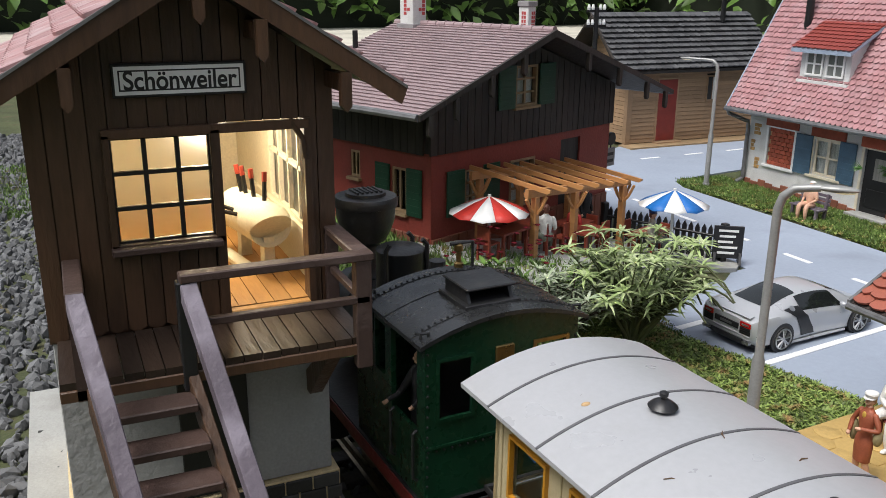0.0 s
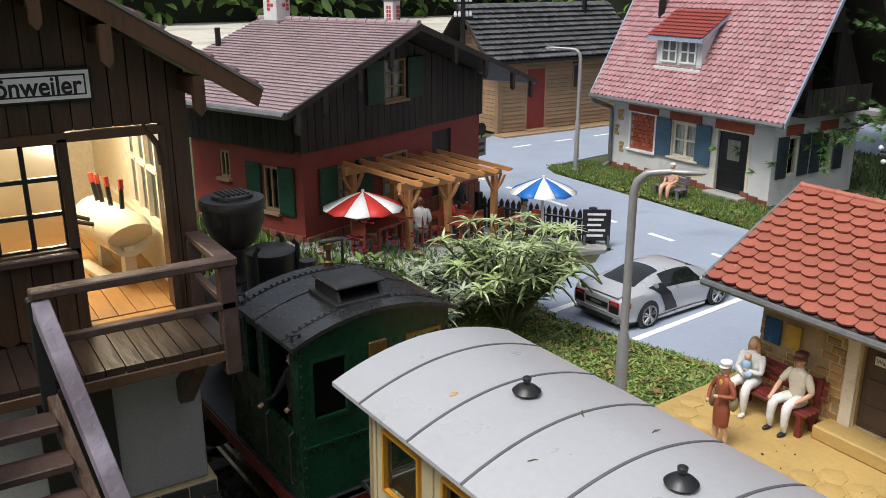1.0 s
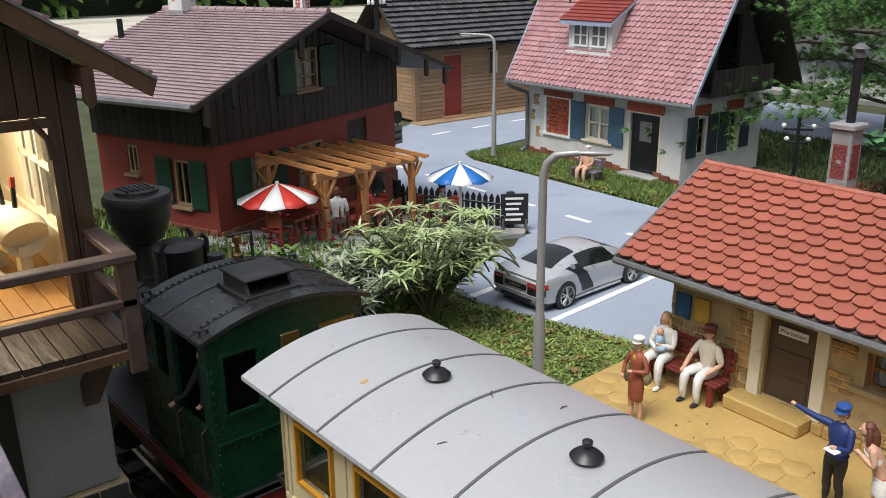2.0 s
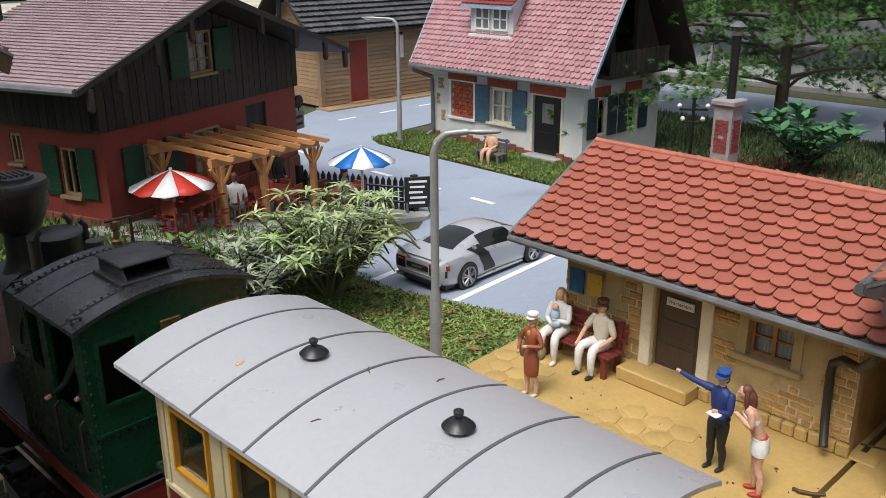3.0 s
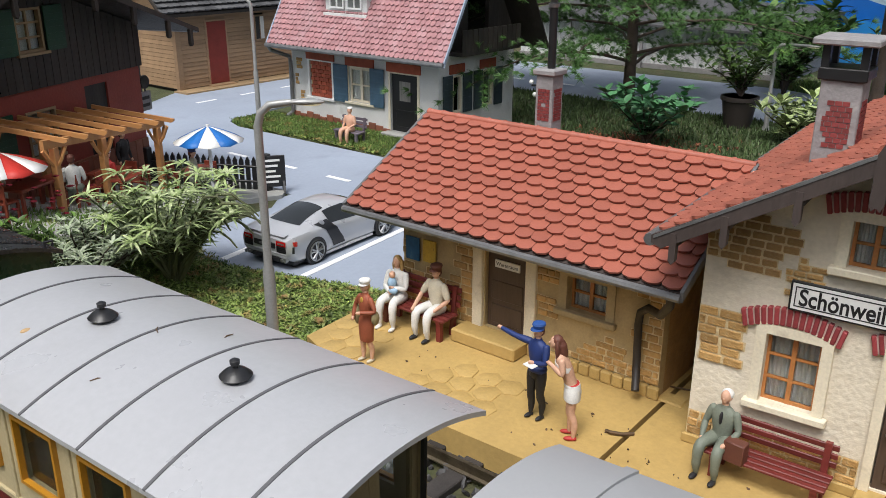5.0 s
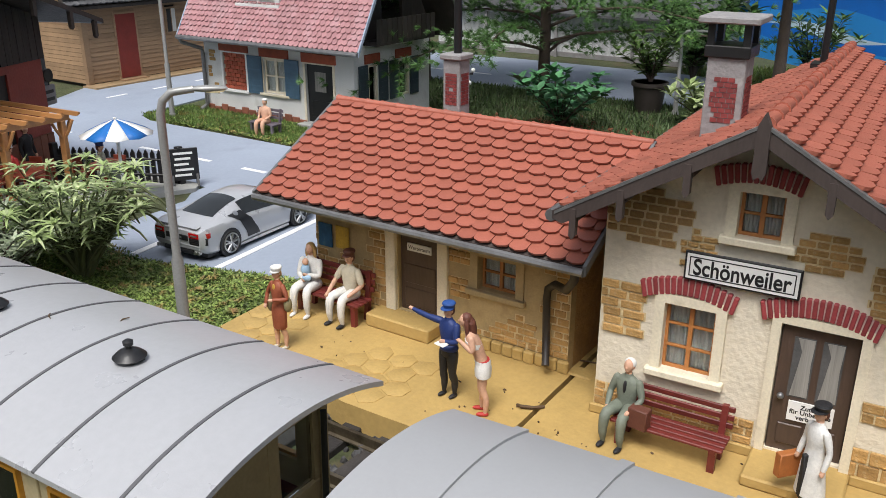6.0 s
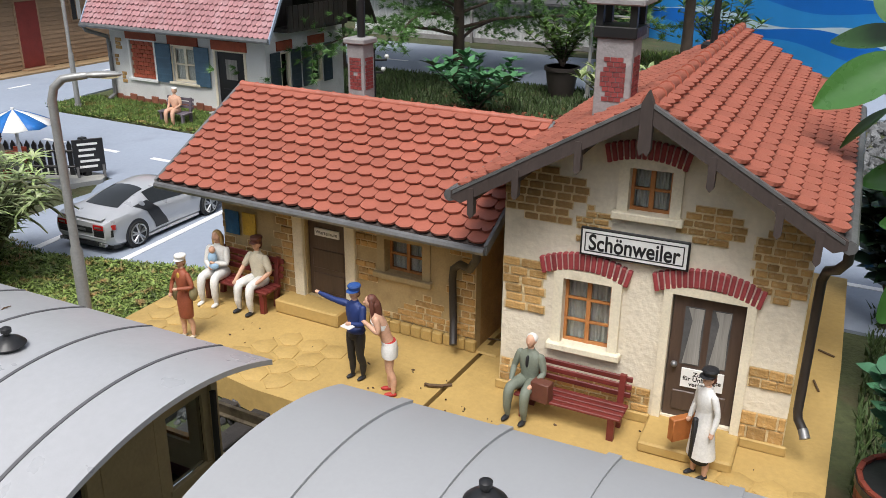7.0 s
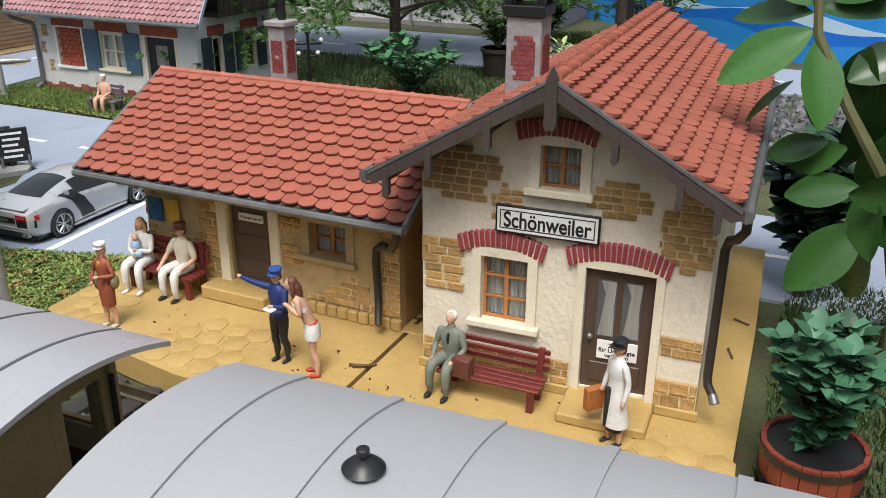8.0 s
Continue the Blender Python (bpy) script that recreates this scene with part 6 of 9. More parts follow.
fence = thing("picket_fence", "black wooden picket fence around the terrace", "fence", at=(0, 0, 0))
f0, f1 = Vector((83.6, 87.6)), Vector((75.0, 101.0))
for k in range(19):
    p = f0 + (f1 - f0) * k / 18
    zb = terrace_z(p.x, p.y)
    part("picket", P([(-0.3, 0), (0.3, 0), (0.3, 4.0), (0, 4.6), (-0.3, 4.0)], "y", -0.12, 0.12), BLACK, fence, at=(p.x, p.y, zb + 0.15), rot=(0, 0, 122.7))
for h in (1.2, 3.3):
    a, b = Vector((*f0, terrace_z(*f0) + h)), Vector((*f1, terrace_z(*f1) + h))
    part("fence_rail", T([a, b], 0.22, 6), BLACK, fence)
for p in (f0 + Vector((0.5, -0.8)), f1):
    part("fence_post", B(p.x - 0.45, p.y - 0.45, terrace_z(p.x, p.y), p.x + 0.45, p.y + 0.45, terrace_z(p.x, p.y) + 5.2, 0.1), BLACK, fence)
board = thing("menu_board", "black chalk menu board on a small wheeled stand", "sign board", at=(84.3, 86.2, terrace_z(84.3, 86.2)), rot=(0, 0, -35))
part("panel", B(-1.9, -0.15, 0.6, 1.9, 0.15, 5.0, 0.05), BLACK, board)
for k in range(5):
    part("text_bar", B(-1.3 + 0.15 * (k % 2), -0.2, 4.2 - 0.75 * k, 1.2 - 0.3 * (k % 3), -0.14, 4.5 - 0.75 * k), SIGN_WHITE, board)
for x in (-1.6, 1.6):
    part("foot", P([(-1.2, 0), (1.2, 0), (0, 1.6)], "x", x - 0.15, x + 0.15), BLACK, board)

# ---- white house with a steep pink roof ----
BLUE_SHUT = mat("slate_blue_shutter", (0.06, 0.12, 0.18), 0.5, v1=(60, 0.2), rnd=0.1)
NAVY_SHUT = mat("dull_navy_shutter", (0.03, 0.045, 0.055), 0.5, v1=(60, 0.2))
BRICK_FILL = mat("orange_red_brick", (0.36, 0.08, 0.04), 0.75, v1=(120, 0.2), rnd=0.2)
TRIM_BLUE = mat("pale_blue_trim", (0.3, 0.36, 0.45), 0.5)
house = thing("white_house", "white plastered cottage with steep pink tiled roof and shutters", "house", at=(122.5, 106, -2.0))
HY0, HY1, HD = -18.2, 18.3, 22.0
oh = [(7.4, 4.6, 13.4, 11.3), (-2.6, 4.8, 3.0, 11.0), (-13.5, 0.7, -7.2, 10.9)]
part("front_wall", gable_wall("x", 0, 0.9, HY0, HY1, 0, lambda u: 15.5, oh), WHITE_PLASTER, house)


def hs_top(u):
    return 17.0 + 1.7 * (u if u < 11 else 22 - u)


sh_ = [(3.6, 4.6, 6.2, 11.0), (12.2, 4.6, 15.4, 11.0)]
part("side_wall", gable_wall("y", HY0, 0.9, 0.9, HD, 0, lambda u: 14.5, sh_), WHITE_PLASTER, house)
part("gable_panel", gable_wall("y", HY0 + 0.1, 0.8, 0.9, HD - 0.9, 14.5, hs_top, [(8, 17, 14, 27)], (11,)), DARK_PLANK, house, "dark boarded gable")
part("balcony", B(2.5, HY0 - 3.0, 14.5, 19.5, HY0 + 0.1, 15.2), DARK_PLANK, house, "dark wooden balcony")
for k in range(12):
    part("balcony_board", B(2.6 + 1.42 * k, HY0 - 3.1, 15.0, 3.8 + 1.42 * k, HY0 - 2.85, 18.8), DARK_PLANK, house)
part("side_wall", gable_wall("y", HY1 - 0.9, 0.9, 0.9, HD, 0, hs_top, [], (11,)), WHITE_PLASTER, house)
part("rear_wall", B(HD - 0.9, HY0 + 0.9, 0, HD, HY1 - 0.9, 15.5), WHITE_PLASTER, house)
# added near-black sheets give the shade behind the cottage windows
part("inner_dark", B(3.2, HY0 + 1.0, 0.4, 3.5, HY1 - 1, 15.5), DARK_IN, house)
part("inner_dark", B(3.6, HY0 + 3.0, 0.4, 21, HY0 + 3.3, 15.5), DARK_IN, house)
for y0, z0, y1, z1 in oh:
    part("lintel", B(-0.25, y0 - 0.8, z1 + 0.25, 0.1, y1 + 0.8, z1 + 1.9, 0.1), BRICK_FILL, house, "brick lintel")
for r in range(9):
    for c in range(5):
        y = 7.4 + 1.25 * c - (0.6 if r % 2 else 0)
        a, b = max(y, 7.45), min(y + 1.17, 13.35)
        if b - a > 0.2:
            part("brick", B(0.15, a, 4.65 + 0.74 * r, 0.5, b, 5.32 + 0.74 * r, 0.04), BRICK_FILL, house)
part("brick_backing", B(0.4, 7.4, 4.6, 0.9, 13.4, 11.3), MORTAR, house)
surround(house, 0, 7.4, 13.4, 4.6, 11.3, 0.45, SIGN_WHITE, proud=0.15)
surround(house, 0, -2.6, 3.0, 4.8, 11.0, 0.6, CREAM_TRIM, proud=0.15)
window_unit(house, 0, -2.6, 3.0, 4.8, 11.0, 2, 2, CREAM_TRIM, bar=0.3)
shutter(house, -0.45, 3.1, 3.6, 4.5, 11.3, "x", BLUE_SHUT)
shutter(house, -0.45, -5.9, 3.3, 4.5, 11.3, "x", BLUE_SHUT)
surround(house, 0, -13.5, -7.2, 0.7, 10.9, 0.5, CREAM_TRIM, sill=False, proud=0.12)
dr = part("door", B(0.35, -13.4, 0.7, 0.65, -7.3, 10.85, 0.05), BLACK, house, "black panelled door")
part("pane", B(0.28, -11.6, 6.2, 0.36, -9.1, 9.6), GAUZE, dr, "curtained door pane")
part("panel", B(0.25, -12.6, 1.6, 0.4, -8.2, 4.6, 0.1), BLACK, dr)
part("doorstep", B(-2.2, -14.2, 0, 0.3, -6.6, 0.7, 0.1), CONCRETE, house)
for (x0, z0, x1, z1) in sh_:
    w = part("window", ring("y", HY0 - 0.1, 0.6, x0, z0, x1, z1, 0.3), CREAM_TRIM, house)
    part("pane", B(x0, HY0 + 0.3, z0, x1, HY0 + 0.35, z1), GLASS, w)
    part("lintel", B(x0 - 0.8, HY0 - 0.25, z1 + 0.3, x1 + 0.8, HY0 + 0.1, z1 + 1.9, 0.1), BRICK_FILL, house, "brick lintel")
    shutter(house, x0 - 2.7, HY0 - 0.4, 2.5, z0 - 0.2, z1 + 0.2, "y", NAVY_SHUT)
    shutter(house, x1 + 0.2, HY0 - 0.4, 2.5, z0 - 0.2, z1 + 0.2, "y", NAVY_SHUT)
for k in range(20):
    y = HY0 + 1.83 * k
    if not -14.5 < y < -7.5:
        part("plinth_brick", B(-0.25, y + 0.05, 0, 0.05, y + 1.75, 0.9 + 0.3 * (k % 3), 0.08), PLINTH_RED, house)
for y, z, w_ in ((16.2, 9.5, 1.6), (15.6, 3.4, 1.2), (17.0, 6.5, 1.0)):
    for k in range(3):
        part("bare_stone", B(-0.12, y - w_ / 2 + 0.3 * (k % 2), z + 0.7 * k, 0.05, y + w_ / 2, z + 0.6 + 0.7 * k, 0.06), STONE, house)
# roof: front plane with round-ended tiles, rear plane, verges, dormer
KR = 1.75
DORMER_TILE = mat("deep_red_dormer_tile", (0.24, 0.045, 0.035), 0.5, v1=(40, 0.15), isl=0.12, rnd=0.1)
EX, EZ = -4.5, 14.3
PX, PZ = 11.0, 14.3 + KR * 15.5
part("roof_board", P([(EX, EZ), (PX, PZ), (PX, PZ - 0.5), (EX, EZ - 0.5)], "y", HY0 - 4.8, HY1 + 1.6), DARK_PLANK, house)
part("roof_board", P([(26.5, EZ), (PX, PZ), (PX, PZ - 0.5), (26.5, EZ - 0.5)], "y", HY0 - 4.8, HY1 + 1.6), DARK_PLANK, house)
part("verge_board", P([(EX - 0.2, EZ + 0.3), (PX, PZ + 0.3), (PX, PZ - 0.9), (EX - 0.2, EZ - 0.6)], "y", HY0 - 5.0, HY0 - 4.75), TRIM_BLUE, house, "pale blue verge board")
part("verge_board", P([(EX - 0.2, EZ + 0.3), (PX, PZ + 0.3), (PX, PZ - 0.9), (EX - 0.2, EZ - 0.6)], "y", HY1 + 1.55, HY1 + 1.8), TRIM_BLUE, house, "pale blue verge board")
part("gutter", T([(EX - 0.3, HY0 - 4.9, EZ - 0.2), (EX - 0.3, HY1 + 1.7, EZ - 0.2)], 0.4, 8), GUTTER, house)
part("downpipe", T([(EX - 0.2, HY1 + 1.2, EZ - 0.3), (EX + 0.3, HY1 + 1.2, EZ - 1.2), (-0.8, HY1 - 0.2, EZ - 2.6), (-0.6, HY1 - 0.2, EZ - 3.6), (-0.6, HY1 - 0.2, 1.2), (-2.2, HY1 - 0.2, 0.4)], 0.38, 8), GUTTER, house, "grey downpipe", smooth=True)
vlh = math.hypot(PX - EX, PZ - EZ)
tile_pieces(house, (EX, HY0 - 4.8, EZ + 0.02), (0, 1, 0), (1, 0, KR), HY1 - HY0 + 6.4, vlh, 1.08, 1.0, PINK_TILE, limit=0, th=0.15, rounded=0.42)
dorm = part("dormer", P([(-1.0, 19.9), (-1.0, 26.0), (8.0, 31.5), (8.0, 30.5)], "y", -3.0, 7.2), WHITE_PLASTER, house, "white dormer with four-pane windows")
part("dormer_roof", P([(-2.6, 25.6), (9.0, 32.6), (9.0, 32.0), (-2.6, 25.0)], "y", -4.0, 8.2), TRIM_BLUE, dorm)
part("dormer_sill", B(-1.5, -3.2, 20.0, -0.9, 7.4, 20.5), WHITE_PLASTER, dorm)
for y0 in (-1.9, 2.4):
    w = part("window", ring("x", -1.3, 0.35, y0, 21.3, y0 + 3.6, 25.2, 0.3), SIGN_WHITE, dorm)
    part("glazing_bar", B(-1.28, y0 + 1.65, 21.6, -0.95, y0 + 1.95, 24.9), SIGN_WHITE, w)
    part("glazing_bar", B(-1.26, y0 + 0.3, 23.1, -0.95, y0 + 3.3, 23.35), SIGN_WHITE, w)
    part("pane", B(-1.1, y0, 21.3, -1.02, y0 + 3.6, 25.2), mat("dormer_glass", (0.16, 0.17, 0.16), 0.1), w)
tile_pieces(house, (-2.7, -4.0, 25.65), (0, 1, 0), (11.6, 0, 7.0), 12.2, 13.4, 1.0, 1.05, DORMER_TILE, limit=150, th=0.12)
part("stove_pipe", T([(4.0, 11.5, 27.0), (4.0, 11.5, 36.5)], 0.7, 10), BLACK, house, "black stove pipe", smooth=True)
part("chimney_shaft", B(8.0, -8.0, 33.0, 11.0, -5.0, 44.0), WHITE_PLASTER, house)

# ---- timber house with a black shingle roof ----
LOG = mat("pale_brown_siding", (0.33, 0.21, 0.12), 0.7, v1=(40, 0.2), rnd=0.15, bump=(260, 0.2), stretch=(0.2, 1, 1))
SHINGLE = mat("black_grey_shingle", (0.075, 0.075, 0.078), 0.6, v1=(30, 0.2), isl=0.3, stain=((0.14, 0.14, 0.14), 30, 0.55, 0.4))
RED_DOOR = mat("brick_red_door", (0.22, 0.03, 0.02), 0.5, v1=(60, 0.15))
cabin = thing("timber_house", "brown weatherboarded house with black shingle roof and red door", "house", at=(124.0, 164.0, -2.0))
for r in range(19):
    z = 0.6 + 0.95 * r
    for x0, x1 in ((0, 8.2), (13.6, 22.0), (25.0, 38)):
        part("siding_board", P([(0.0, z), (0.15, z + 0.9), (0.6, z + 0.9), (0.6, z)], "x", x0, x1), LOG, cabin)
    if z > 14.8:
        part("siding_board", P([(0.0, z), (0.15, z + 0.9), (0.6, z + 0.9), (0.6, z)], "x", 8.2, 13.6), LOG, cabin)
    if not 9.2 < z < 15.2:
        part("siding_board", P([(0.0, z), (0.15, z + 0.9), (0.6, z + 0.9), (0.6, z)], "x", 22.0, 25.0), LOG, cabin)
for r in range(28):
    z = 0.6 + 0.95 * r
    lim = 9.3 if z < 18 else max(0.0, 9.3 - (z - 18) / 0.95)
    if lim > 0.8:
        part("siding_board", B(-0.15, 9.6 - lim, z, 0.3, 9.6 + lim, z + 0.88), LOG, cabin)
part("wall_core", B(0.4, 0.5, 0, 38, 18.6, 18), DARK_IN, cabin)
part("door", B(8.3, -0.1, 0.8, 13.5, 0.35, 14.8, 0.05), RED_DOOR, cabin, "brick red door")
part("door_frame", B(7.9, -0.05, 0.5, 13.9, 0.3, 15.2), LOG, cabin)
part("doorstep", B(7.5, -2.0, 0, 14.3, 0, 0.7), LOG, cabin)
part("corner_post", B(-0.4, -0.3, 0, 0.9, 0.9, 18), LOG, cabin)
fw = part("window", B(22.0, -0.2, 9.4, 25.0, 0.3, 15.4), LOG, cabin)
part("pane", B(22.3, -0.3, 9.8, 23.4, -0.15, 15.0), DARK_IN, fw)
part("pane", B(23.7, -0.3, 9.8, 24.7, -0.15, 15.0), CURTAIN, fw)
part("footing", B(-1.6, -4.5, -0.3, 40, 0.4, 0.45), TAN_FRAME, cabin, "tan kerb along the house")
KX = 0.95
part("roof_board", P([(-3.0, 17.2), (9.5, 17.2 + KX * 12.5), (9.5, 16.6 + KX * 12.5), (-3.0, 16.6)], "x", -5.0, 41), DARK_PLANK, cabin)
part("roof_board", P([(22.0, 17.2), (9.5, 17.2 + KX * 12.5), (9.5, 16.6 + KX * 12.5), (22.0, 16.6)], "x", -5.0, 41), DARK_PLANK, cabin)
tile_pieces(cabin, (-5.0, -3.0, 17.25), (1, 0, 0), (0, 1, KX), 46, 17.2, 1.6, 1.5, SHINGLE, limit=0, th=0.35, rounded=0.35)
part("verge_board", P([(-3.2, 17.3), (9.5, 17.5 + KX * 12.5), (9.5, 16.6 + KX * 12.5), (-3.2, 16.5)], "x", -5.3, -4.9), DARK_PLANK, cabin)
part("stove_pipe", T([(31, 7, 26), (31, 7, 34)], 0.6, 8), BLACK, cabin)

# ---- parked sports car ----
SILVER = mat("silver_car_paint", (0.47, 0.48, 0.5), 0.3, 0.3, v1=(20, 0.04), v2=(1500, 0.03), bump=None, coat=0.6)
CARBON = mat("dark_grey_trim", (0.012, 0.012, 0.014), 0.45, bump=None)
CAR_GLASS = mat("tinted_car_glass", (0.012, 0.014, 0.014), 0.04, 0.0, v1=(40, 0.1), bump=None, coat=0.2)
TYRE = mat("black_tyre", (0.02, 0.02, 0.02), 0.75)
RIM = mat("alloy_rim", (0.5, 0.5, 0.5), 0.3, 0.9, bump=None)
TAIL = mat("red_tail_light", (0.4, 0.01, 0.012), 0.15, bump=None, coat=1.0)


def sports_car():
    car = thing("sports_car", "silver toy sports car with dark side blades on road", "car", at=(75.5, 66.4, ZR), rot=(0, 0, 3.2))
    car.scale = (0.955, 0.955, 0.955)
    X = [-9.9, -9.6, -8.6, -7.2, -5.6, -3.8, -2.0, 0, 1.8, 3.4, 5.2, 7.2, 8.8, 9.6, 10.0]
    prof = {
        "w": [3.55, 3.9, 4.12, 4.24, 4.22, 4.06, 3.95, 3.92, 3.95, 4.05, 4.15, 4.1, 3.8, 3.2, 2.4],
        "zb": [1.5, 1.05, 0.8, 0.7, 0.6, 0.6, 0.6, 0.6, 0.6, 0.6, 0.65, 0.7, 0.8, 0.9, 1.2],
        "belt": [3.45, 3.7, 3.88, 3.98, 3.92, 3.8, 3.66, 3.52, 3.42, 3.32, 3.2, 2.95, 2.6, 2.2, 1.8],
        "roof": [3.5, 3.8, 4.02, 4.22, 4.72, 5.22, 5.5, 5.58, 5.42, 4.95, 4.1, 3.4, 2.9, 2.4, 1.9],
        "rw": [3.0, 3.2, 3.05, 2.8, 2.5, 2.38, 2.35, 2.4, 2.5, 2.7, 3.0, 3.4, 3.2, 2.6, 1.9],
    }
    xs = np.linspace(-9.9, 10.0, 70)
    val = {k: np.interp(xs, X, v) for k, v in prof.items()}
    for k in val:
        for _ in range(3):
            val[k][1:-1] = (val[k][:-2] + 2 * val[k][1:-1] + val[k][2:]) / 4

    def section(x):
        w, zb, be, ro, rw = (float(np.interp(x, xs, val[k])) for k in ("w", "zb", "belt", "roof", "rw"))
        return [(0.0, zb), (w * 0.88, zb), (w * 0.965, zb + 0.3), (w * 0.995, zb + (be - zb) * 0.42), (w, zb + (be - zb) * 0.62), (w * 0.985, be - 0.35), (w * 0.935, be), (rw + (w * 0.92 - rw) * 0.6, be + (ro - be) * 0.38),
                (rw + 0.12, be + (ro - be) * 0.84), (rw * 0.84, ro - 0.04), (rw * 0.45, ro + 0.03), (0.0, ro + 0.06)]
    n_half = 12

    def skin(x, k, lift):
        """A place on the body's skin, at ring place k, raised a little above it."""
        p = section(x)
        i = min(int(k), n_half - 2)
        f = k - i
        y = p[i][0] + (p[i + 1][0] - p[i][0]) * f
        z = p[i][1] + (p[i + 1][1] - p[i][1]) * f
        d = Vector((p[i + 1][1] - p[i][1], -(p[i + 1][0] - p[i][0])))
        d = d.normalized() if d.length > 1e-6 else Vector((0, 1))
        return x, y + d.x * lift, z + d.y * lift

    rows = []
    for x in xs:
        half = section(x)
        rows.append([(x, y, z) for y, z in half] + [(x, -y, z) for y, z in half[-2:0:-1]])
    n = len(rows[0])
    bm = bmesh.new()
    vs = [[bm.verts.new(p) for p in r] for r in rows]
    for a, b in zip(vs, vs[1:]):
        for k in range(n):
            bm.faces.new((a[k], b[k], b[(k + 1) % n], a[(k + 1) % n]))
    bm.faces.new(vs[0]), bm.faces.new(vs[-1][::-1])
    bmesh.ops.recalc_face_normals(bm, faces=bm.faces)
    part("body", bm, SILVER, car, smooth=True)

    def inlay(name, mtl, k0, k1, left, right, sides, lift=0.035, label="", across=False):
        """A shaped pane or panel that lies on the skin between ring places k0 and k1, from left(f) to right(f) along the car."""
        nk, nx = 12, 18
        for s in sides:
            bm = bmesh.new()
            grid = []
            ks = [k0 + (k1 - k0) * j / nk for j in range(nk + 1)]
            line_ = [(k, 1) for k in ks] + ([(k, -1) for k in ks[-2::-1]] if across else [])
            for k, m in line_:
                f = (k - k0) / (k1 - k0)
                a, b = left(f), right(f)
                grid.append([])
                for i in range(nx + 1):
                    x, y, z = skin(a + (b - a) * i / nx, k, lift)
                    grid[-1].append(bm.verts.new((x, s * m * y, z)))
            for p, q in zip(grid, grid[1:]):
                for i in range(nx):
                    bm.faces.new((p[i], p[i + 1], q[i + 1], q[i]))
            bmesh.ops.remove_doubles(bm, verts=bm.verts, dist=1e-4)
            bmesh.ops.recalc_face_normals(bm, faces=bm.faces)
            part(name, bm, mtl, car, label, smooth=True)

    inlay("side_blade", CARBON, 2.25, 7.0, lambda f: -2.9 - 2.5 * f + 0.25 * math.sin(math.pi * f), lambda f: -0.8 - 2.3 * f, (-1, 1), 0.05, "dark grey blade")
    inlay("side_window", CAR_GLASS, 6.25, 8.2, lambda f: -2.9 - 0.2 * f, lambda f: 3.9 - 2.0 * f, (-1, 1), 0.03)
    inlay("rear_window", CAR_GLASS, 8.75, 11.0, lambda f: -6.9 + 0.25 * (1 - f) ** 2, lambda f: -2.3 - 0.3 * (1 - f) ** 2, (1,), 0.03, across=True)
    inlay("windscreen", CAR_GLASS, 8.75, 11.0, lambda f: 2.1, lambda f: 4.9 + 0.35 * f, (1,), 0.03, across=True)
    for x in (-6.0, 6.0):
        for s in (-1, 1):
            part("wheel_arch", T([(x, s * 3.3, 1.5), (x, s * (4.245 if x < 0 else 4.17), 1.5)], 1.66, 32), CARBON, car)
            wh = part("wheel", T([(x, s * 3.4, 1.46), (x, s * 4.2, 1.46), (x, s * 4.32, 1.46)], [1.46, 1.46, 1.34], 32), TYRE, car, smooth=True)
            part("rim", T([(x, s * 4.1, 1.46), (x, s * 4.33, 1.46)], [1.1, 1.08], 24), CARBON, wh)
            for k in range(5):
                for d in (-11, 11):
                    a = radians(72 * k + 90 + d)
                    b = radians(72 * k + 90 + d * 0.5)
                    part("spoke", T([(x + 0.15 * math.cos(b), s * 4.38, 1.46 + 0.15 * math.sin(b)), (x + 1.08 * math.cos(a), s * 4.38, 1.46 + 1.08 * math.sin(a))], [0.1, 0.12], 5), RIM, wh)
            part("rim_edge", T([(x + 1.1 * math.cos(2 * math.pi * k / 28), s * 4.37, 1.46 + 1.1 * math.sin(2 * math.pi * k / 28)) for k in range(29)], 0.09, 5), RIM, wh, smooth=True)
            part("hub_cap", T([(x, s * 4.36, 1.46), (x, s * 4.44, 1.46)], [0.24, 0.2], 12), RIM, wh)
    part("rear_panel", B(-10.0, -1.7, 2.35, -9.7, 1.7, 3.0, 0.06), BLACK, car, "black recessed tail panel")
    part("plate_bar", B(-10.05, -0.8, 2.55, -9.95, 0.8, 2.8), GUTTER, car)
    part("diffuser", B(-9.95, -2.2, 0.85, -9.3, 2.2, 1.35, 0.08), BLACK, car)
    part("bumper_crease", B(-9.98, -3.3, 1.85, -9.8, 3.3, 1.95, 0.03), SILVER, car)
    for s in (-1, 1):
        part("tail_light", P([(-10.02, s * 1.95), (-9.95, s * 3.3), (-9.0, s * 4.16), (-8.8, s * 4.1), (-9.3, s * 3.2), (-9.5, s * 1.95)], "z", 2.85, 3.38), TAIL, car, "red tail light")
        part("lamp_lens", P([(-10.05, s * 2.2), (-9.98, s * 3.1), (-9.9, s * 3.1), (-9.95, s * 2.2)], "z", 3.0, 3.2), RIM, car)
        part("rear_vent", P([(-10.0, s * 1.95), (-9.93, s * 3.3), (-9.25, s * 4.05), (-9.1, s * 3.9), (-9.4, s * 1.95)], "z", 2.05, 2.83), BLACK, car)
        for k in range(3):
            part("vent_slat", P([(-10.03, s * 2.0), (-9.97, s * 3.2), (-9.9, s * 3.2), (-9.96, s * 2.0)], "z", 2.2 + 0.22 * k, 2.26 + 0.22 * k), CARBON, car)
        part("wing_mirror", ball(bmesh.new(), (3.0, s * 4.15, 3.85), (0.3, 0.42, 0.26)), SILVER, car, smooth=True)
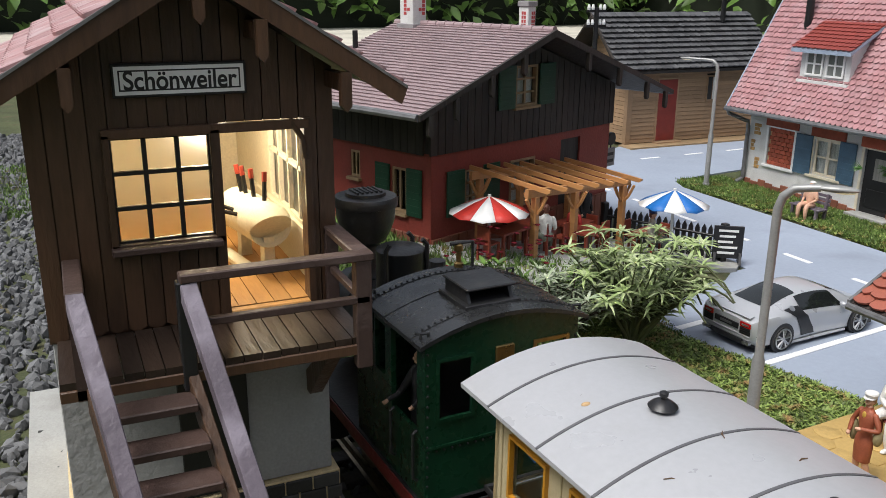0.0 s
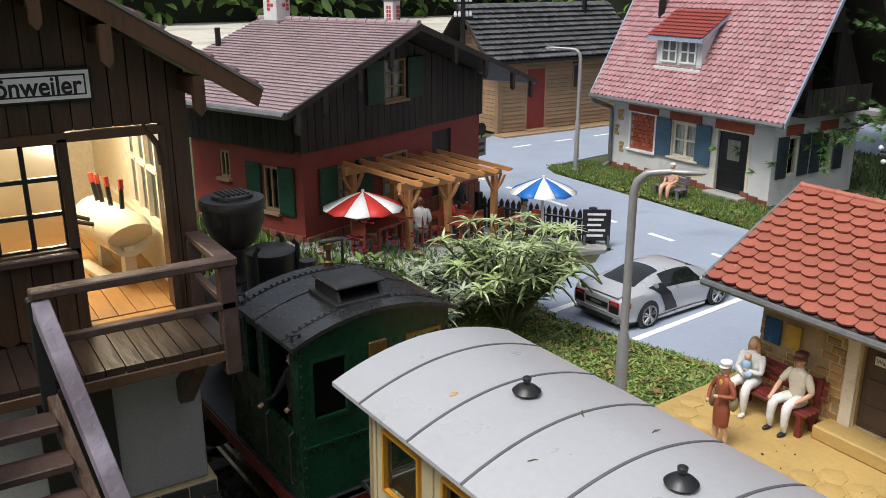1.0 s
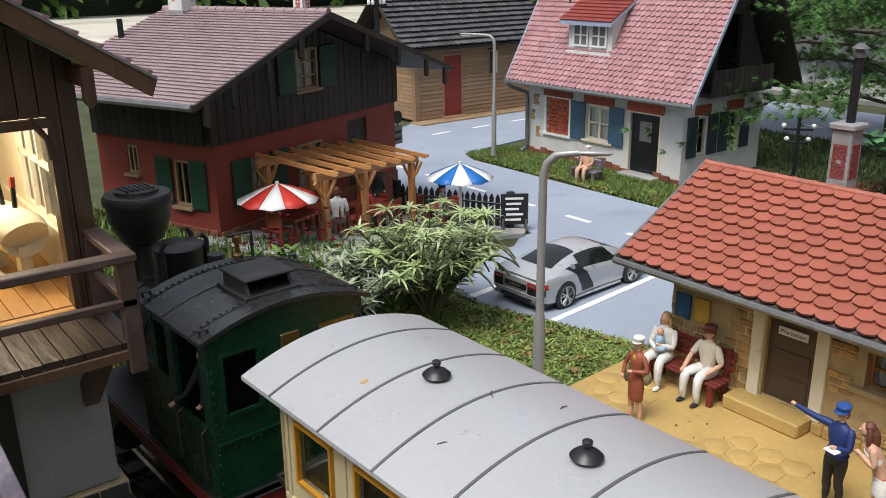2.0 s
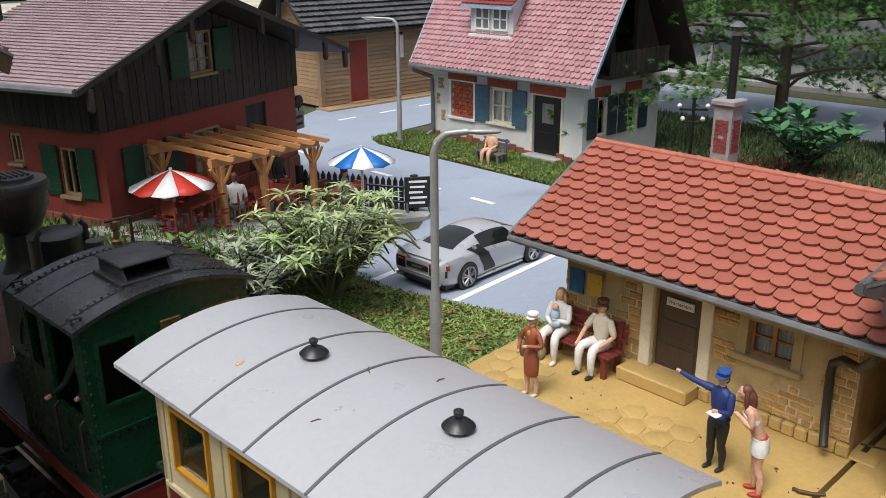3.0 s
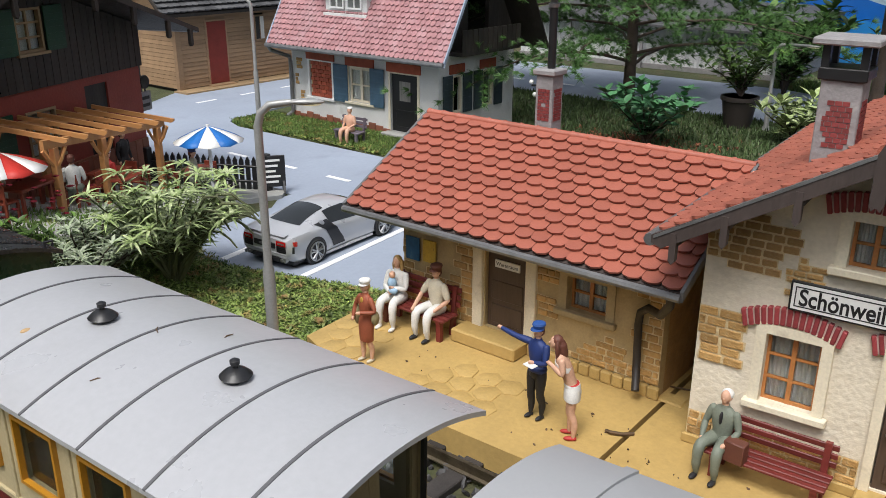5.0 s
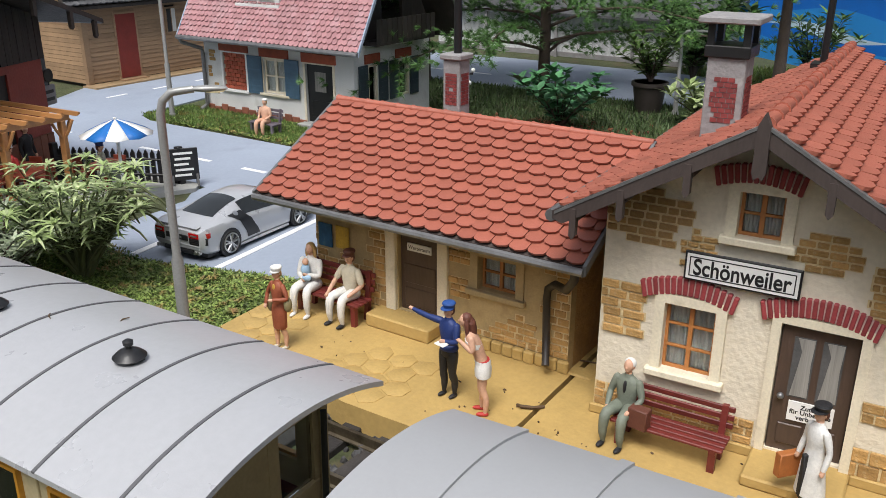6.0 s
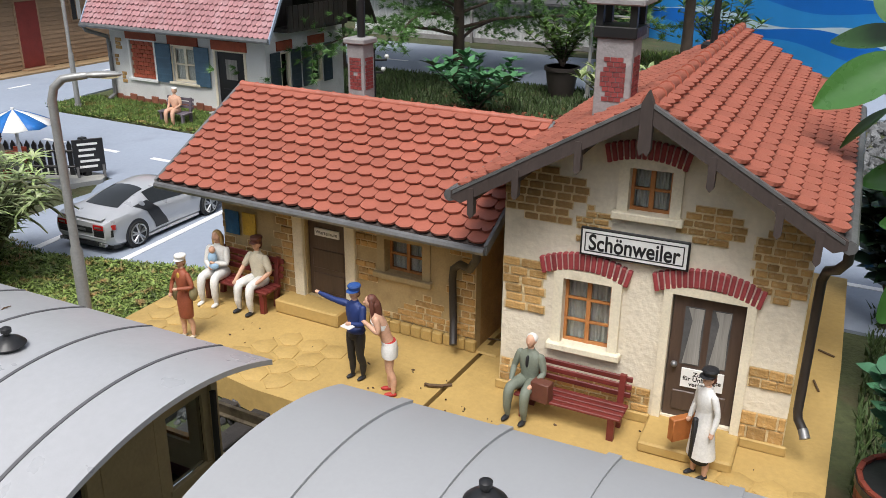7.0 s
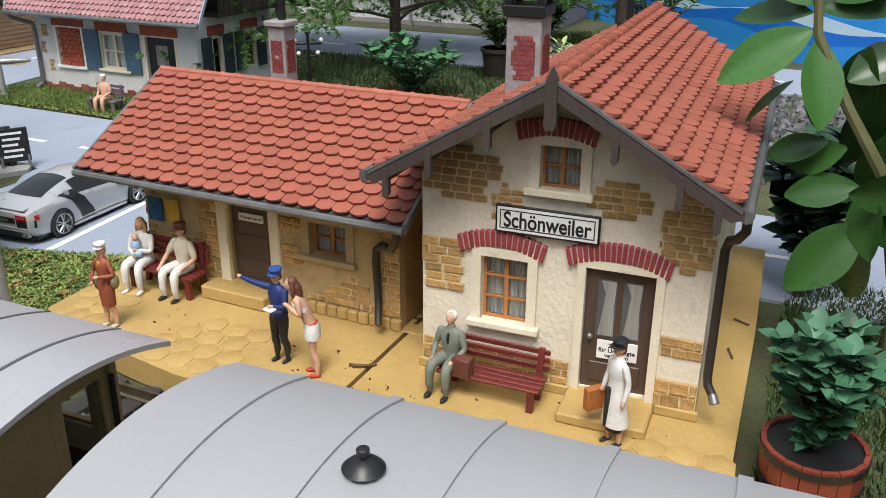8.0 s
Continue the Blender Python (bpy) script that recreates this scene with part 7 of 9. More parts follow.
        for d in (-0.25, 0.25):
            part("exhaust", T([(-9.6, s * 2.9 + d, 1.15), (-10.0, s * 2.9 + d, 1.15)], 0.22, 10), RIM, car)
        part("sill", B(-4.2, s * 3.6, 0.45, 4.2, s * 3.98, 0.75, 0.06), SILVER, car)
    part("spoiler", P([(-9.75, 3.82), (-9.1, 3.98), (-9.1, 4.06), (-9.8, 3.93)], "y", -3.0, 3.0), SILVER, car, "thin tail lip")
    part("deck_shadow_gap", B(-9.2, -2.9, 3.9, -9.05, 2.9, 3.96), CARBON, car)
    x, y, z = skin(-4.15, 6.75, 0.06)
    q = skin(-4.15, 6.75, 0.12)
    for s in (-1, 1):
        part("fuel_cap", T([(x, s * y, z), (x, s * q[1], q[2])], 0.34, 16), RIM, car, "round chrome fuel cap")
    part("underbody", B(-9, -3.6, 0.45, 9, 3.6, 1.0), BLACK, car)


sports_car()

# ---- street lamps ----
LAMP_GREY = mat("grey_lamp_post", (0.3, 0.3, 0.29), 0.4, 0.3, v1=(60, 0.15), stain=((0.18, 0.17, 0.15), 60, 0.6, 0.5))
BULB = mat("pale_lamp_lens", (0.75, 0.68, 0.45), 0.3, emit=0.25)


def street_lamp(label, at, zb, h, arm, rz, bell=True):
    t = thing("street_lamp", label, "street lamp", at=(at[0], at[1], zb), rot=(0, 0, rz), group="street lamps")
    part("post", T([(0, 0, 0), (0, 0, h * 0.42), (0, 0, h * 0.44), (0, 0, h - 1.6), (0.25, 0, h - 0.7), (0.9, 0, h - 0.1), (1.6, 0, h), (arm * 0.55, 0, h + 0.1)], [0.48, 0.46, 0.33, 0.32, 0.31, 0.3, 0.28, 0.25], 12), LAMP_GREY, t, smooth=True)
    head = bmesh.new()
    ball(head, (arm * 0.78, 0, h + 0.12), (arm * 0.3, 0.42, 0.26), 0, 14, 8)
    part("lamp_head", head, LAMP_GREY, t, smooth=True)
    part("lens", ball(bmesh.new(), (arm * 0.86, 0, h - 0.06), (arm * 0.17, 0.3, 0.14), 0, 10, 6), BULB, t, "pale lamp lens", smooth=True)
    part("base_collar", T([(0, 0, 0), (0, 0, 0.7)], [0.7, 0.6], 12), LAMP_GREY, t)


street_lamp("grey curved street lamp on the grass beside the platform", (50.4, 46.0), -2.0, 22.4, 4.6, -48)
street_lamp("grey curved street lamp on the cottage lawn", (113.6, 124.4), -2.0, 22.8, 6.6, 118)
street_lamp("grey curved street lamp beside the far lawn", (168.8, 48.0), -2.0, 15.5, 7.5, -95)
dl = thing("lantern_post", "black lantern post with four white globes", "street lamp", at=(138.5, 77.0, -2.2))
part("post", T([(0, 0, 0), (0, 0, 1.5), (0, 0, 1.6), (0, 0, 11.0)], [0.6, 0.55, 0.32, 0.28], 10), BLACK, dl)
for z, o in ((9.2, 1.8), (7.0, 1.3)):
    part("arm", T([(-o * 0.8, o, z), (o * 0.8, -o, z)], 0.2, 6), BLACK, dl)
    for s in (-1, 1):
        part("globe", ball(bmesh.new(), (s * -o * 0.8, s * o, z + 0.6), 0.42, 0, 12, 8), SIGN_WHITE, dl, "white globe", smooth=True)
part("top_ball", ball(bmesh.new(), (0, 0, 11.2), 0.5), BLACK, dl, smooth=True)
tp = thing("telegraph_post", "dark telegraph post with white insulators near the timber house", "telegraph post", at=(110.0, 158.0, -2.0))
part("post", T([(0, 0, 0), (0, 0, 31)], 0.5, 8), BLACK, tp)
for z in (27.0, 30.0):
    part("crossarm", B(-2.4, -0.25, z, 2.4, 0.25, z + 0.5), BLACK, tp)
    for x in (-1.9, -0.9, 0.9, 1.9):
        part("insulator", turned(bmesh.new(), [(0.3, z + 0.5), (0.38, z + 0.9), (0.2, z + 1.6)], 8, (x, 0)), SIGN_WHITE, tp, "white insulator")

# ---- benches ----
BENCH_RED = mat("red_brown_bench", (0.14, 0.022, 0.018), 0.45, v1=(60, 0.25), bump=(260, 0.2), rnd=0.15)


def bench(label, at, rz, length, paint_=BENCH_RED, low=1.0):
    t = thing("bench", label, "bench", at=at, rot=(0, 0, rz), group="platform benches")
    for k in range(4):
        part("seat_slat", B(-length / 2, -1.3 + 0.55 * k, 1.85 * low, length / 2, -0.9 + 0.55 * k, 1.85 * low + 0.2, 0.04), paint_, t)
    for k in range(3):
        part("back_slat", B(-length / 2, 0.95 + 0.1 * k, (2.5 + 0.62 * k) * low, length / 2, 1.12 + 0.1 * k, (2.95 + 0.62 * k) * low, 0.04), paint_, t)
    for x in (-length / 2 + 0.6, length / 2 - 0.6):
        part("leg", B(x - 0.22, -1.2, 0, x + 0.22, -0.8, 1.85 * low), paint_, t)
        part("leg", P([(0.5, 0), (0.9, 0), (1.35, 4.3 * low), (1.05, 4.3 * low), (0.7, 1.85 * low)], "x", x - 0.2, x + 0.2), paint_, t)
        part("bearer", B(x - 0.2, -1.3, 1.6 * low, x + 0.2, 0.9, 1.86 * low), paint_, t)


bench("dark red slatted bench against the station wall", (58.1, 9.0, 0), -88, 7.2, low=0.84)
bench("dark red slatted bench against the waiting hall", (61.7, 40.2, 0), -90, 7.2)
bench("grey weathered bench on the cottage lawn", (114.0, 100.6, -2.1), -90, 6.0, WORN_SKY_SHEEN)

# ---- hand-painted figurines, each one plain mesh ----
SKIN = mat("painted_skin_tone", (0.58, 0.34, 0.23), 0.6, v1=(150, 0.1), bump=None)


def paint(name, col):
    return mat("paint_" + name, col, 0.6, v1=(150, 0.15), v2=(900, 0.1), bump=(600, 0.15))


P_NAVY, P_BLACK, P_RUST, P_WHITE = paint("navy", (0.012, 0.03, 0.13)), paint("black", (0.014, 0.014, 0.016)), paint("rust", (0.28, 0.075, 0.035)), paint("white", (0.66, 0.65, 0.62))
P_CREAM, P_GREY, P_BLOND, P_BROWN = paint("cream", (0.52, 0.47, 0.36)), paint("grey_green", (0.16, 0.18, 0.14)), paint("blond", (0.4, 0.25, 0.09)), paint("brown", (0.12, 0.04, 0.025))
P_BLUE, P_RED, P_OLIVE, P_ORANGE = paint("light_blue", (0.3, 0.45, 0.6)), paint("red", (0.4, 0.03, 0.025)), paint("olive", (0.24, 0.2, 0.1)), paint("tan_leather", (0.36, 0.12, 0.03))


def limb(bm, pts, radii, mi):
    """A limb whose line and thickness run smoothly through its joints, with round ends."""
    pts = [Vector(p) for p in pts]
    path, rad = [], []
    m = len(pts)
    for i in range(m - 1):
        p0, p1, p2, p3 = pts[max(i - 1, 0)], pts[i], pts[i + 1], pts[min(i + 2, m - 1)]
        for j in range(5):
            f = j / 5
            c = 0.5 * ((2 * p1) + (p2 - p0) * f + (2 * p0 - 5 * p1 + 4 * p2 - p3) * f * f + (3 * p1 - p0 - 3 * p2 + p3) * f ** 3)
            path.append(p1.lerp(p2, f).lerp(c, 0.6))
            g = f * f * (3 - 2 * f)
            rad.append((radii[i] + (radii[i + 1] - radii[i]) * g) * (1 + 0.1 * math.sin(math.pi * f)))
    path.append(pts[-1]), rad.append(radii[-1])
    tube(bm, path, rad, 10, mi)
    ball(bm, pts[0], radii[0], mi, 10, 6)
    ball(bm, pts[-1], radii[-1], mi, 10, 6)


def trunk_loft(bm, rings, mi, n=14):
    """Elliptic rings (x, y, z, rx, ry)."""
    rs = []
    for x, y, z, a, b in rings:
        rs.append([bm.verts.new((x + a * math.cos(2 * math.pi * k / n), y + b * math.sin(2 * math.pi * k / n), z)) for k in range(n)])
    fs = []
    for p, q in zip(rs, rs[1:]):
        for k in range(n):
            fs.append(bm.faces.new((p[k], p[(k + 1) % n], q[(k + 1) % n], q[k])))
    fs += [bm.faces.new(rs[0][::-1]), bm.faces.new(rs[-1])]
    for f in fs:
        f.material_index = mi


def figurine(label, at, rz, top, bottom, shoe, hair, arms, seated=False, skirt=0.0, hat=None, brim=0.0, coat=False, lean=0.0, bare=False, extras=(), size=1.0, sleeve=1.0, locks=0.0):
    """Front is local -y. arms: (elbow, wrist) for each side; extras: (kind, place, radii, paint); locks: length of the hair behind."""
    mats_ = [SKIN, top, bottom, shoe, hair or SKIN] + ([hat] if hat else [top]) + [e[3] for e in extras]
    bm = bmesh.new()
    hz = 2.15 if seated else 4.0
    up = hz - 4.0
    slim = 0.86 if (skirt or bare) else 1.0

    def L(z, y=0.0):
        return y - lean * (z - hz) * 0.35
    leg_m = 0 if skirt or bare else 2
    for s in (-1, 1):
        if not seated:
            stride = 0.12 * s
            limb(bm, [(s * 0.4 * slim, 0, 3.95), (s * 0.42 * slim, -0.08 + stride * 0.5, 2.15), (s * 0.44, 0.12 + stride, 1.3), (s * 0.45, 0.08 + stride, 0.28)], [0.46 * slim, 0.3 * slim, 0.27 * slim, 0.15], leg_m)
            ball(bm, (s * 0.47, -0.15 + stride, 0.16), (0.2, 0.46, 0.16), 3)
            ball(bm, (s * 0.46, 0.14 + stride, 0.16), (0.17, 0.2, 0.18), 3)
        else:
            limb(bm, [(s * 0.42, 0.1, 2.35), (s * 0.62, -1.75, 2.45), (s * 0.66, -2.02, 1.3), (s * 0.66, -1.9, 0.3)], [0.5, 0.36, 0.3, 0.17], 2)
            ball(bm, (s * 0.68, -2.2, 0.17), (0.22, 0.5, 0.17), 3)
    if skirt and not seated:
        trunk_loft(bm, [(0, 0, 4.5, 0.6, 0.46), (0, 0, 4.0, 0.78, 0.58), (0, 0, 3.4, 0.8, 0.6), (0, 0, (3.4 + skirt) / 2, 0.76, 0.58), (0, 0.02, skirt + 0.06, 0.72, 0.56), (0, 0.02, skirt, 0.66, 0.5)], 2, 18)
    if coat:
        trunk_loft(bm, [(0, 0, 5.5, 0.66, 0.46), (0, 0, 4.7, 0.66, 0.5), (0.02, 0, 3.8, 0.84, 0.64), (0.04, 0.04, 2.6, 0.96, 0.78), (0.05, 0.06, 1.75, 1.05, 0.88), (0.05, 0.06, 1.7, 0.9, 0.75)], 1, 18)
    trunk_loft(bm, [(0, L(3.55 + up), 3.55 + up, 0.5, 0.42), (0, L(3.75 + up), 3.75 + up, 0.78 * slim, 0.54), (0, L(4.3 + up), 4.3 + up, 0.76 * slim, 0.52), (0, L(4.45 + up), 4.45 + up, 0.66 * slim, 0.46)], 2, 18)
    trunk_loft(bm, [(0, L(4.1 + up), 4.1 + up, 0.74 * slim, 0.5), (0, L(4.45 + up), 4.45 + up, 0.68 * slim, 0.47), (0, L(4.9 + up), 4.9 + up, 0.68 * slim, 0.47), (0, L(5.5 + up), 5.5 + up, 0.82 * slim, 0.54), (0, L(5.95 + up), 5.95 + up, 0.9 * slim, 0.52),
                    (0, L(6.3 + up), 6.3 + up, 0.88 * slim, 0.44), (0, L(6.55 + up), 6.55 + up, 0.62 * slim, 0.35), (0, L(6.75 + up), 6.75 + up, 0.27, 0.25)], 0 if bare else 1, 18)
    if bare:
        trunk_loft(bm, [(0, L(5.45 + up) - 0.05, 5.45 + up, 0.74, 0.54), (0, L(5.7 + up) - 0.07, 5.7 + up, 0.8, 0.6), (0, L(6.0 + up) - 0.05, 6.0 + up, 0.79, 0.53)], 1, 16)
        trunk_loft(bm, [(0, 0, 3.15, 0.84, 0.6), (0, 0, 3.6, 0.82, 0.62), (0, 0, 4.25, 0.7, 0.54), (0, 0, 4.4, 0.62, 0.48)], 2, 16)
    hy = L(7.3 + up)
    limb(bm, [(0, L(6.6 + up), 6.6 + up), (0, hy - 0.03, 7.1 + up)], [0.24, 0.2], 0)
    ball(bm, (0, hy - 0.06, 7.45 + up), (0.35, 0.4, 0.48), 0, 14, 10)
    ball(bm, (0, hy - 0.2, 7.2 + up), (0.22, 0.24, 0.22), 0, 8, 6)
    ball(bm, (0, hy - 0.46, 7.4 + up), (0.06, 0.09, 0.11), 0, 6, 5)
    for s in (-1, 1):
        ball(bm, (s * 0.35, hy, 7.4 + up), (0.05, 0.09, 0.13), 0, 6, 5)
    if hair:
        ball(bm, (0, hy + 0.06, 7.58 + up), (0.4, 0.42, 0.42), 4, 14, 9)
        ball(bm, (0, hy + 0.2, 7.35 + up), (0.36, 0.28, 0.4), 4, 12, 8)
        if locks:
            limb(bm, [(0, hy + 0.25, 7.4 + up), (0, hy + 0.38, 7.0 + up), (0, hy + 0.36 + lean * 0.2, 7.3 - locks + up)], [0.36, 0.38, 0.2], 4)
            for s in (-1, 1):
                limb(bm, [(s * 0.3, hy + 0.05, 7.5 + up), (s * 0.38, hy + 0.08, 7.0 + up), (s * 0.36, hy + 0.1, 7.3 - locks * 0.8 + up)], [0.16, 0.17, 0.08], 4)
    if hat:
        trunk_loft(bm, [(0, hy, 7.62 + up, 0.4, 0.44), (0, hy, 7.8 + up, 0.44, 0.48), (0, hy, 7.98 + up, 0.52, 0.55), (0, hy, 8.1 + up, 0.46, 0.5), (0, hy, 8.16 + up, 0.25, 0.28)], 5, 18)
        trunk_loft(bm, [(0, hy - brim * 0.4 - 0.12, 7.62 + up, 0.42 + brim * 0.5, 0.46 + brim), (0, hy - brim * 0.4 - 0.12, 7.68 + up, 0.4 + brim * 0.5, 0.42 + brim)], 5, 18)
    if not bare:
        trunk_loft(bm, [(0, L(6.7 + up), 6.6 + up, 0.36, 0.34), (0, L(6.8 + up), 6.86 + up, 0.27, 0.27)], 1, 12)
    for s, (el, wr) in zip((-1, 1), arms):
        sh = Vector((s * 0.82 * slim, L(6.28 + up), 6.28 + up))
        e, w = Vector((el[0] * 0.9, el[1], el[2] + up)), Vector((wr[0] * 0.95, wr[1], wr[2] + up))
        upper, lower = (0, 0) if bare else (1, 1 if sleeve > 0.8 else 0)
        if upper == lower:
            limb(bm, [sh, e, w], [0.29 * slim, 0.22 * slim, 0.16], upper)
        else:
            limb(bm, [sh, sh.lerp(e, 0.8)], [0.3, 0.28], upper)
            limb(bm, [sh.lerp(e, 0.5), e, w], [0.2, 0.19, 0.14], lower)
        d = (w - e).normalized()
        limb(bm, [w, w + d * 0.34], [0.13, 0.15], 0)
        ball(bm, w + d * 0.3 + Vector((0, -0.1, 0.06)), (0.07, 0.14, 0.08), 0, 6, 5)
    for k, (kind, c, r, _) in enumerate(extras):
        if kind == "box":
            box(bm, c[0] - r[0], c[1] - r[1], c[2] - r[2], c[0] + r[0], c[1] + r[1], c[2] + r[2], 6 + k, 0.06)
        else:
            ball(bm, c, r, 6 + k, 12, 8)
    if size != 1.0:
        bmesh.ops.scale(bm, vec=(size, size, size), verts=bm.verts)
    ob = solid("figurine", bm, mats_, label, "figurine", at=at, rot=(0, 0, rz), group="painted figurines", smooth=True)
    return ob


HANG = (((-1.2, 0.1, 5.2), (-1.2, -0.2, 4.1)), ((1.2, 0.1, 5.2), (1.2, -0.2, 4.1)))
LAP = (((-1.25, -0.1, 5.2), (-0.7, -1.2, 4.7)), ((1.25, -0.1, 5.2), (0.7, -1.2, 4.7)))
figurine("painted figurine in navy uniform and cap pointing along platform", (55.7, 24.4, 0), -100, P_NAVY, P_BLACK, P_BLACK, P_BROWN, (((-2.2, -0.3, 6.4), (-3.6, -0.4, 6.55)), ((1.2, -0.4, 5.2), (0.7, -1.1, 5.4))), hat=paint("cap_blue", (0.02, 0.07, 0.25)), brim=0.12, extras=(("box", (0.6, -1.45, 5.3), (0.5, 0.35, 0.06), P_WHITE), ("ball", (0, 0, 4.35), (0.9, 0.62, 0.5), P_NAVY)), size=0.91)
figurine("painted figurine in white shorts bending towards a paper", (55.1, 21.2, 0), 212, P_WHITE, P_WHITE, P_RED, P_BROWN, (((-1.0, -0.4, 5.2), (-0.8, -0.3, 4.0)), ((1.0, -0.8, 5.4), (0.6, -1.5, 5.9))), bare=True, lean=1.1, extras=(("ball", (0, -0.05, 4.4), (0.66, 0.52, 0.1), P_RED),), size=0.95, locks=1.3)
figurine("painted figurine in rust brown dress and white hat", (54.4, 39.5, 0), -95, P_RUST, P_RUST, P_CREAM, P_BLOND, (((-1.4, -0.1, 5.3), (-1.2, -0.5, 4.4)), ((1.4, -0.1, 5.3), (0.4, -0.9, 5.2))), skirt=2.1, hat=P_WHITE, brim=0.05, extras=(("ball", (-1.15, 0.05, 4.3), (0.26, 0.42, 0.95), P_OLIVE), ("ball", (1.15, 0.1, 4.6), (0.34, 0.42, 0.7), P_OLIVE), ("ball", (0, -0.42, 6.2), (0.2, 0.12, 0.3), paint("yellow_scarf", (0.5, 0.3, 0.05)))), size=0.87)
figurine("painted figurine in cream shirt and trousers seated on a bench", (61.9, 38.5, 0), -92, P_CREAM, P_WHITE, P_BLACK, P_BROWN, (((-1.5, -0.3, 5.3), (-1.0, -1.8, 4.6)), ((1.5, -0.1, 5.2), (0.9, -1.3, 4.5))), seated=True, hat=P_BROWN, brim=0.1, sleeve=0.5)
figurine("painted figurine with blond hair and blue bundle seated on bench", (61.6, 42.6, 0), -80, P_WHITE, P_WHITE, P_WHITE, P_BLOND, (((-1.1, -0.4, 5.2), (-0.3, -1.0, 5.0)), ((1.1, -0.4, 5.2), (0.3, -1.0, 5.4))), seated=True, extras=(("ball", (0, -0.9, 3.95), (0.42, 0.36, 0.55), P_BLUE), ("ball", (0.2, -1.1, 3.3), (0.45, 0.3, 0.3), P_BLUE), ("ball", (0.05, -0.95, 4.7), (0.28, 0.28, 0.32), SKIN)), locks=1.2)
figurine("painted figurine in grey-green suit seated on red bench with bag", (58.0, 12.0, 0), -95, P_GREY, P_GREY, P_BLACK, None, (((-1.3, -0.2, 5.2), (-0.9, -1.2, 4.6)), ((1.3, -0.2, 5.2), (0.9, -1.3, 4.7))), seated=True, extras=(("box", (1.5, -1.0, 2.5), (0.7, 0.45, 0.75), P_BROWN), ("ball", (0, -0.45, 4.1), (0.14, 0.2, 0.5), P_BLACK), ("ball", (0, 0.12, 5.72), (0.44, 0.4, 0.4), P_WHITE)), size=0.93)
figurine("painted figurine in white coat carrying a tan suitcase", (56.1, 0.2, 0), -130, P_WHITE, P_BLACK, P_BLACK, P_BROWN, HANG, coat=True, skirt=1.2, hat=P_BLACK, brim=0.12, extras=(("box", (-1.6, -0.3, 2.9), (0.3, 1.0, 0.85), P_ORANGE), ("box", (0.05, -0.72, 3.2), (0.16, 0.16, 1.5), P_BLACK)), size=0.9)
figurine("painted figurine sunbathing on the cottage lawn bench", (113.6, 100.2, -2.1), -80, SKIN, SKIN, SKIN, P_BLOND, LAP, seated=True, extras=(("ball", (0, 0.1, 5.95), (0.5, 0.5, 0.25), P_WHITE),), sleeve=0.2, size=1.0)
figurine("painted figurine in dark overalls leaning from the locomotive cab", (23.4, 45.2, 6.4), -90, P_BLACK, P_BLACK, P_BLACK, P_BROWN, (((-1.6, -0.9, 4.4), (-1.2, -1.9, 4.1)), ((1.3, -0.2, 5.2), (0.9, -0.8, 4.4))), size=0.86)
for s, y, rz, tp_, ht in ((9.6, -9.4, 150, P_WHITE, None), (17.4, -7.9, 100, P_RED, P_WHITE), (26.4, -13.6, 40, P_CREAM, P_NAVY)):
    x, yy, _ = inn_world(s, y)
    figurine("painted figurine seated at a beer garden table", (x, yy, terrace_z(x, yy)), rz, tp_, P_GREY, P_BLACK, P_BROWN, LAP, seated=True, hat=ht)
x, yy, _ = inn_world(25.5, -4.0)
figurine("painted figurine in dark waiter clothes standing under the pergola", (x, yy, terrace_z(x, yy)), 20, P_BLACK, P_BLACK, P_BLACK, P_BROWN, HANG)

# small litter on roofs and platform
TWIG = mat("dry_twig", (0.1, 0.06, 0.03), 0.8)
DRY = mat("dry_petal", (0.45, 0.3, 0.15), 0.7)
for pts, r in ((((57.2, 19.6, 0.12), (57.0, 19.2, 0.25), (57.4, 18.4, 0.2), (58.0, 17.9, 0.15)), 0.12), (((62.5, 14.0, 0.1), (61.6, 13.6, 0.15)), 0.08), (((76, -5.4, 0.1), (76.6, -4.2, 0.12)), 0.09), (((70, -5.0, 0.1), (71.4, -4.5, 0.14)), 0.08), (((66.2, 17.0, 0.1), (65.6, 18.8, 0.14)), 0.07)):
    solid("twig", T(pts, r, 6), TWIG, "short dry twig lying on ochre paving", "twig")
for x, y, rz in ((25.6, 31.8, 20), (25.0, 25.0, -30), (28.6, 26.4, 60), (30.4, 24.0, 10)):
    z = coach_z(x - 27.85 + 0.05 * (y - 25.0))
    solid("twig", T([(-0.3, 0, 0.05), (0, 0.05, 0.08), (0.28, -0.03, 0.05)], [0.02, 0.035, 0.02], 5), TWIG, "tiny dry twig on the silver coach roof", "twig", at=(x, y, z), rot=(0, 0, rz))
solid("dry_petal", ball(bmesh.new(), (0, 0, 0.08), (0.25, 0.16, 0.1)), DRY, "dry curled petal on the silver coach roof", "petal", at=(25.2, 31.0, coach_z(-2.3)), smooth=True)

# ---- far surroundings ----
CORRUGATED = mat("white_corrugated_sheet", (0.55, 0.56, 0.56), 0.5, v1=(12, 0.1), stain=((0.35, 0.35, 0.34), 12, 0.55, 0.4))
shed = thing("corrugated_shed", "low white corrugated shed with grey footing", "shed", at=(226, 109, -2.1))


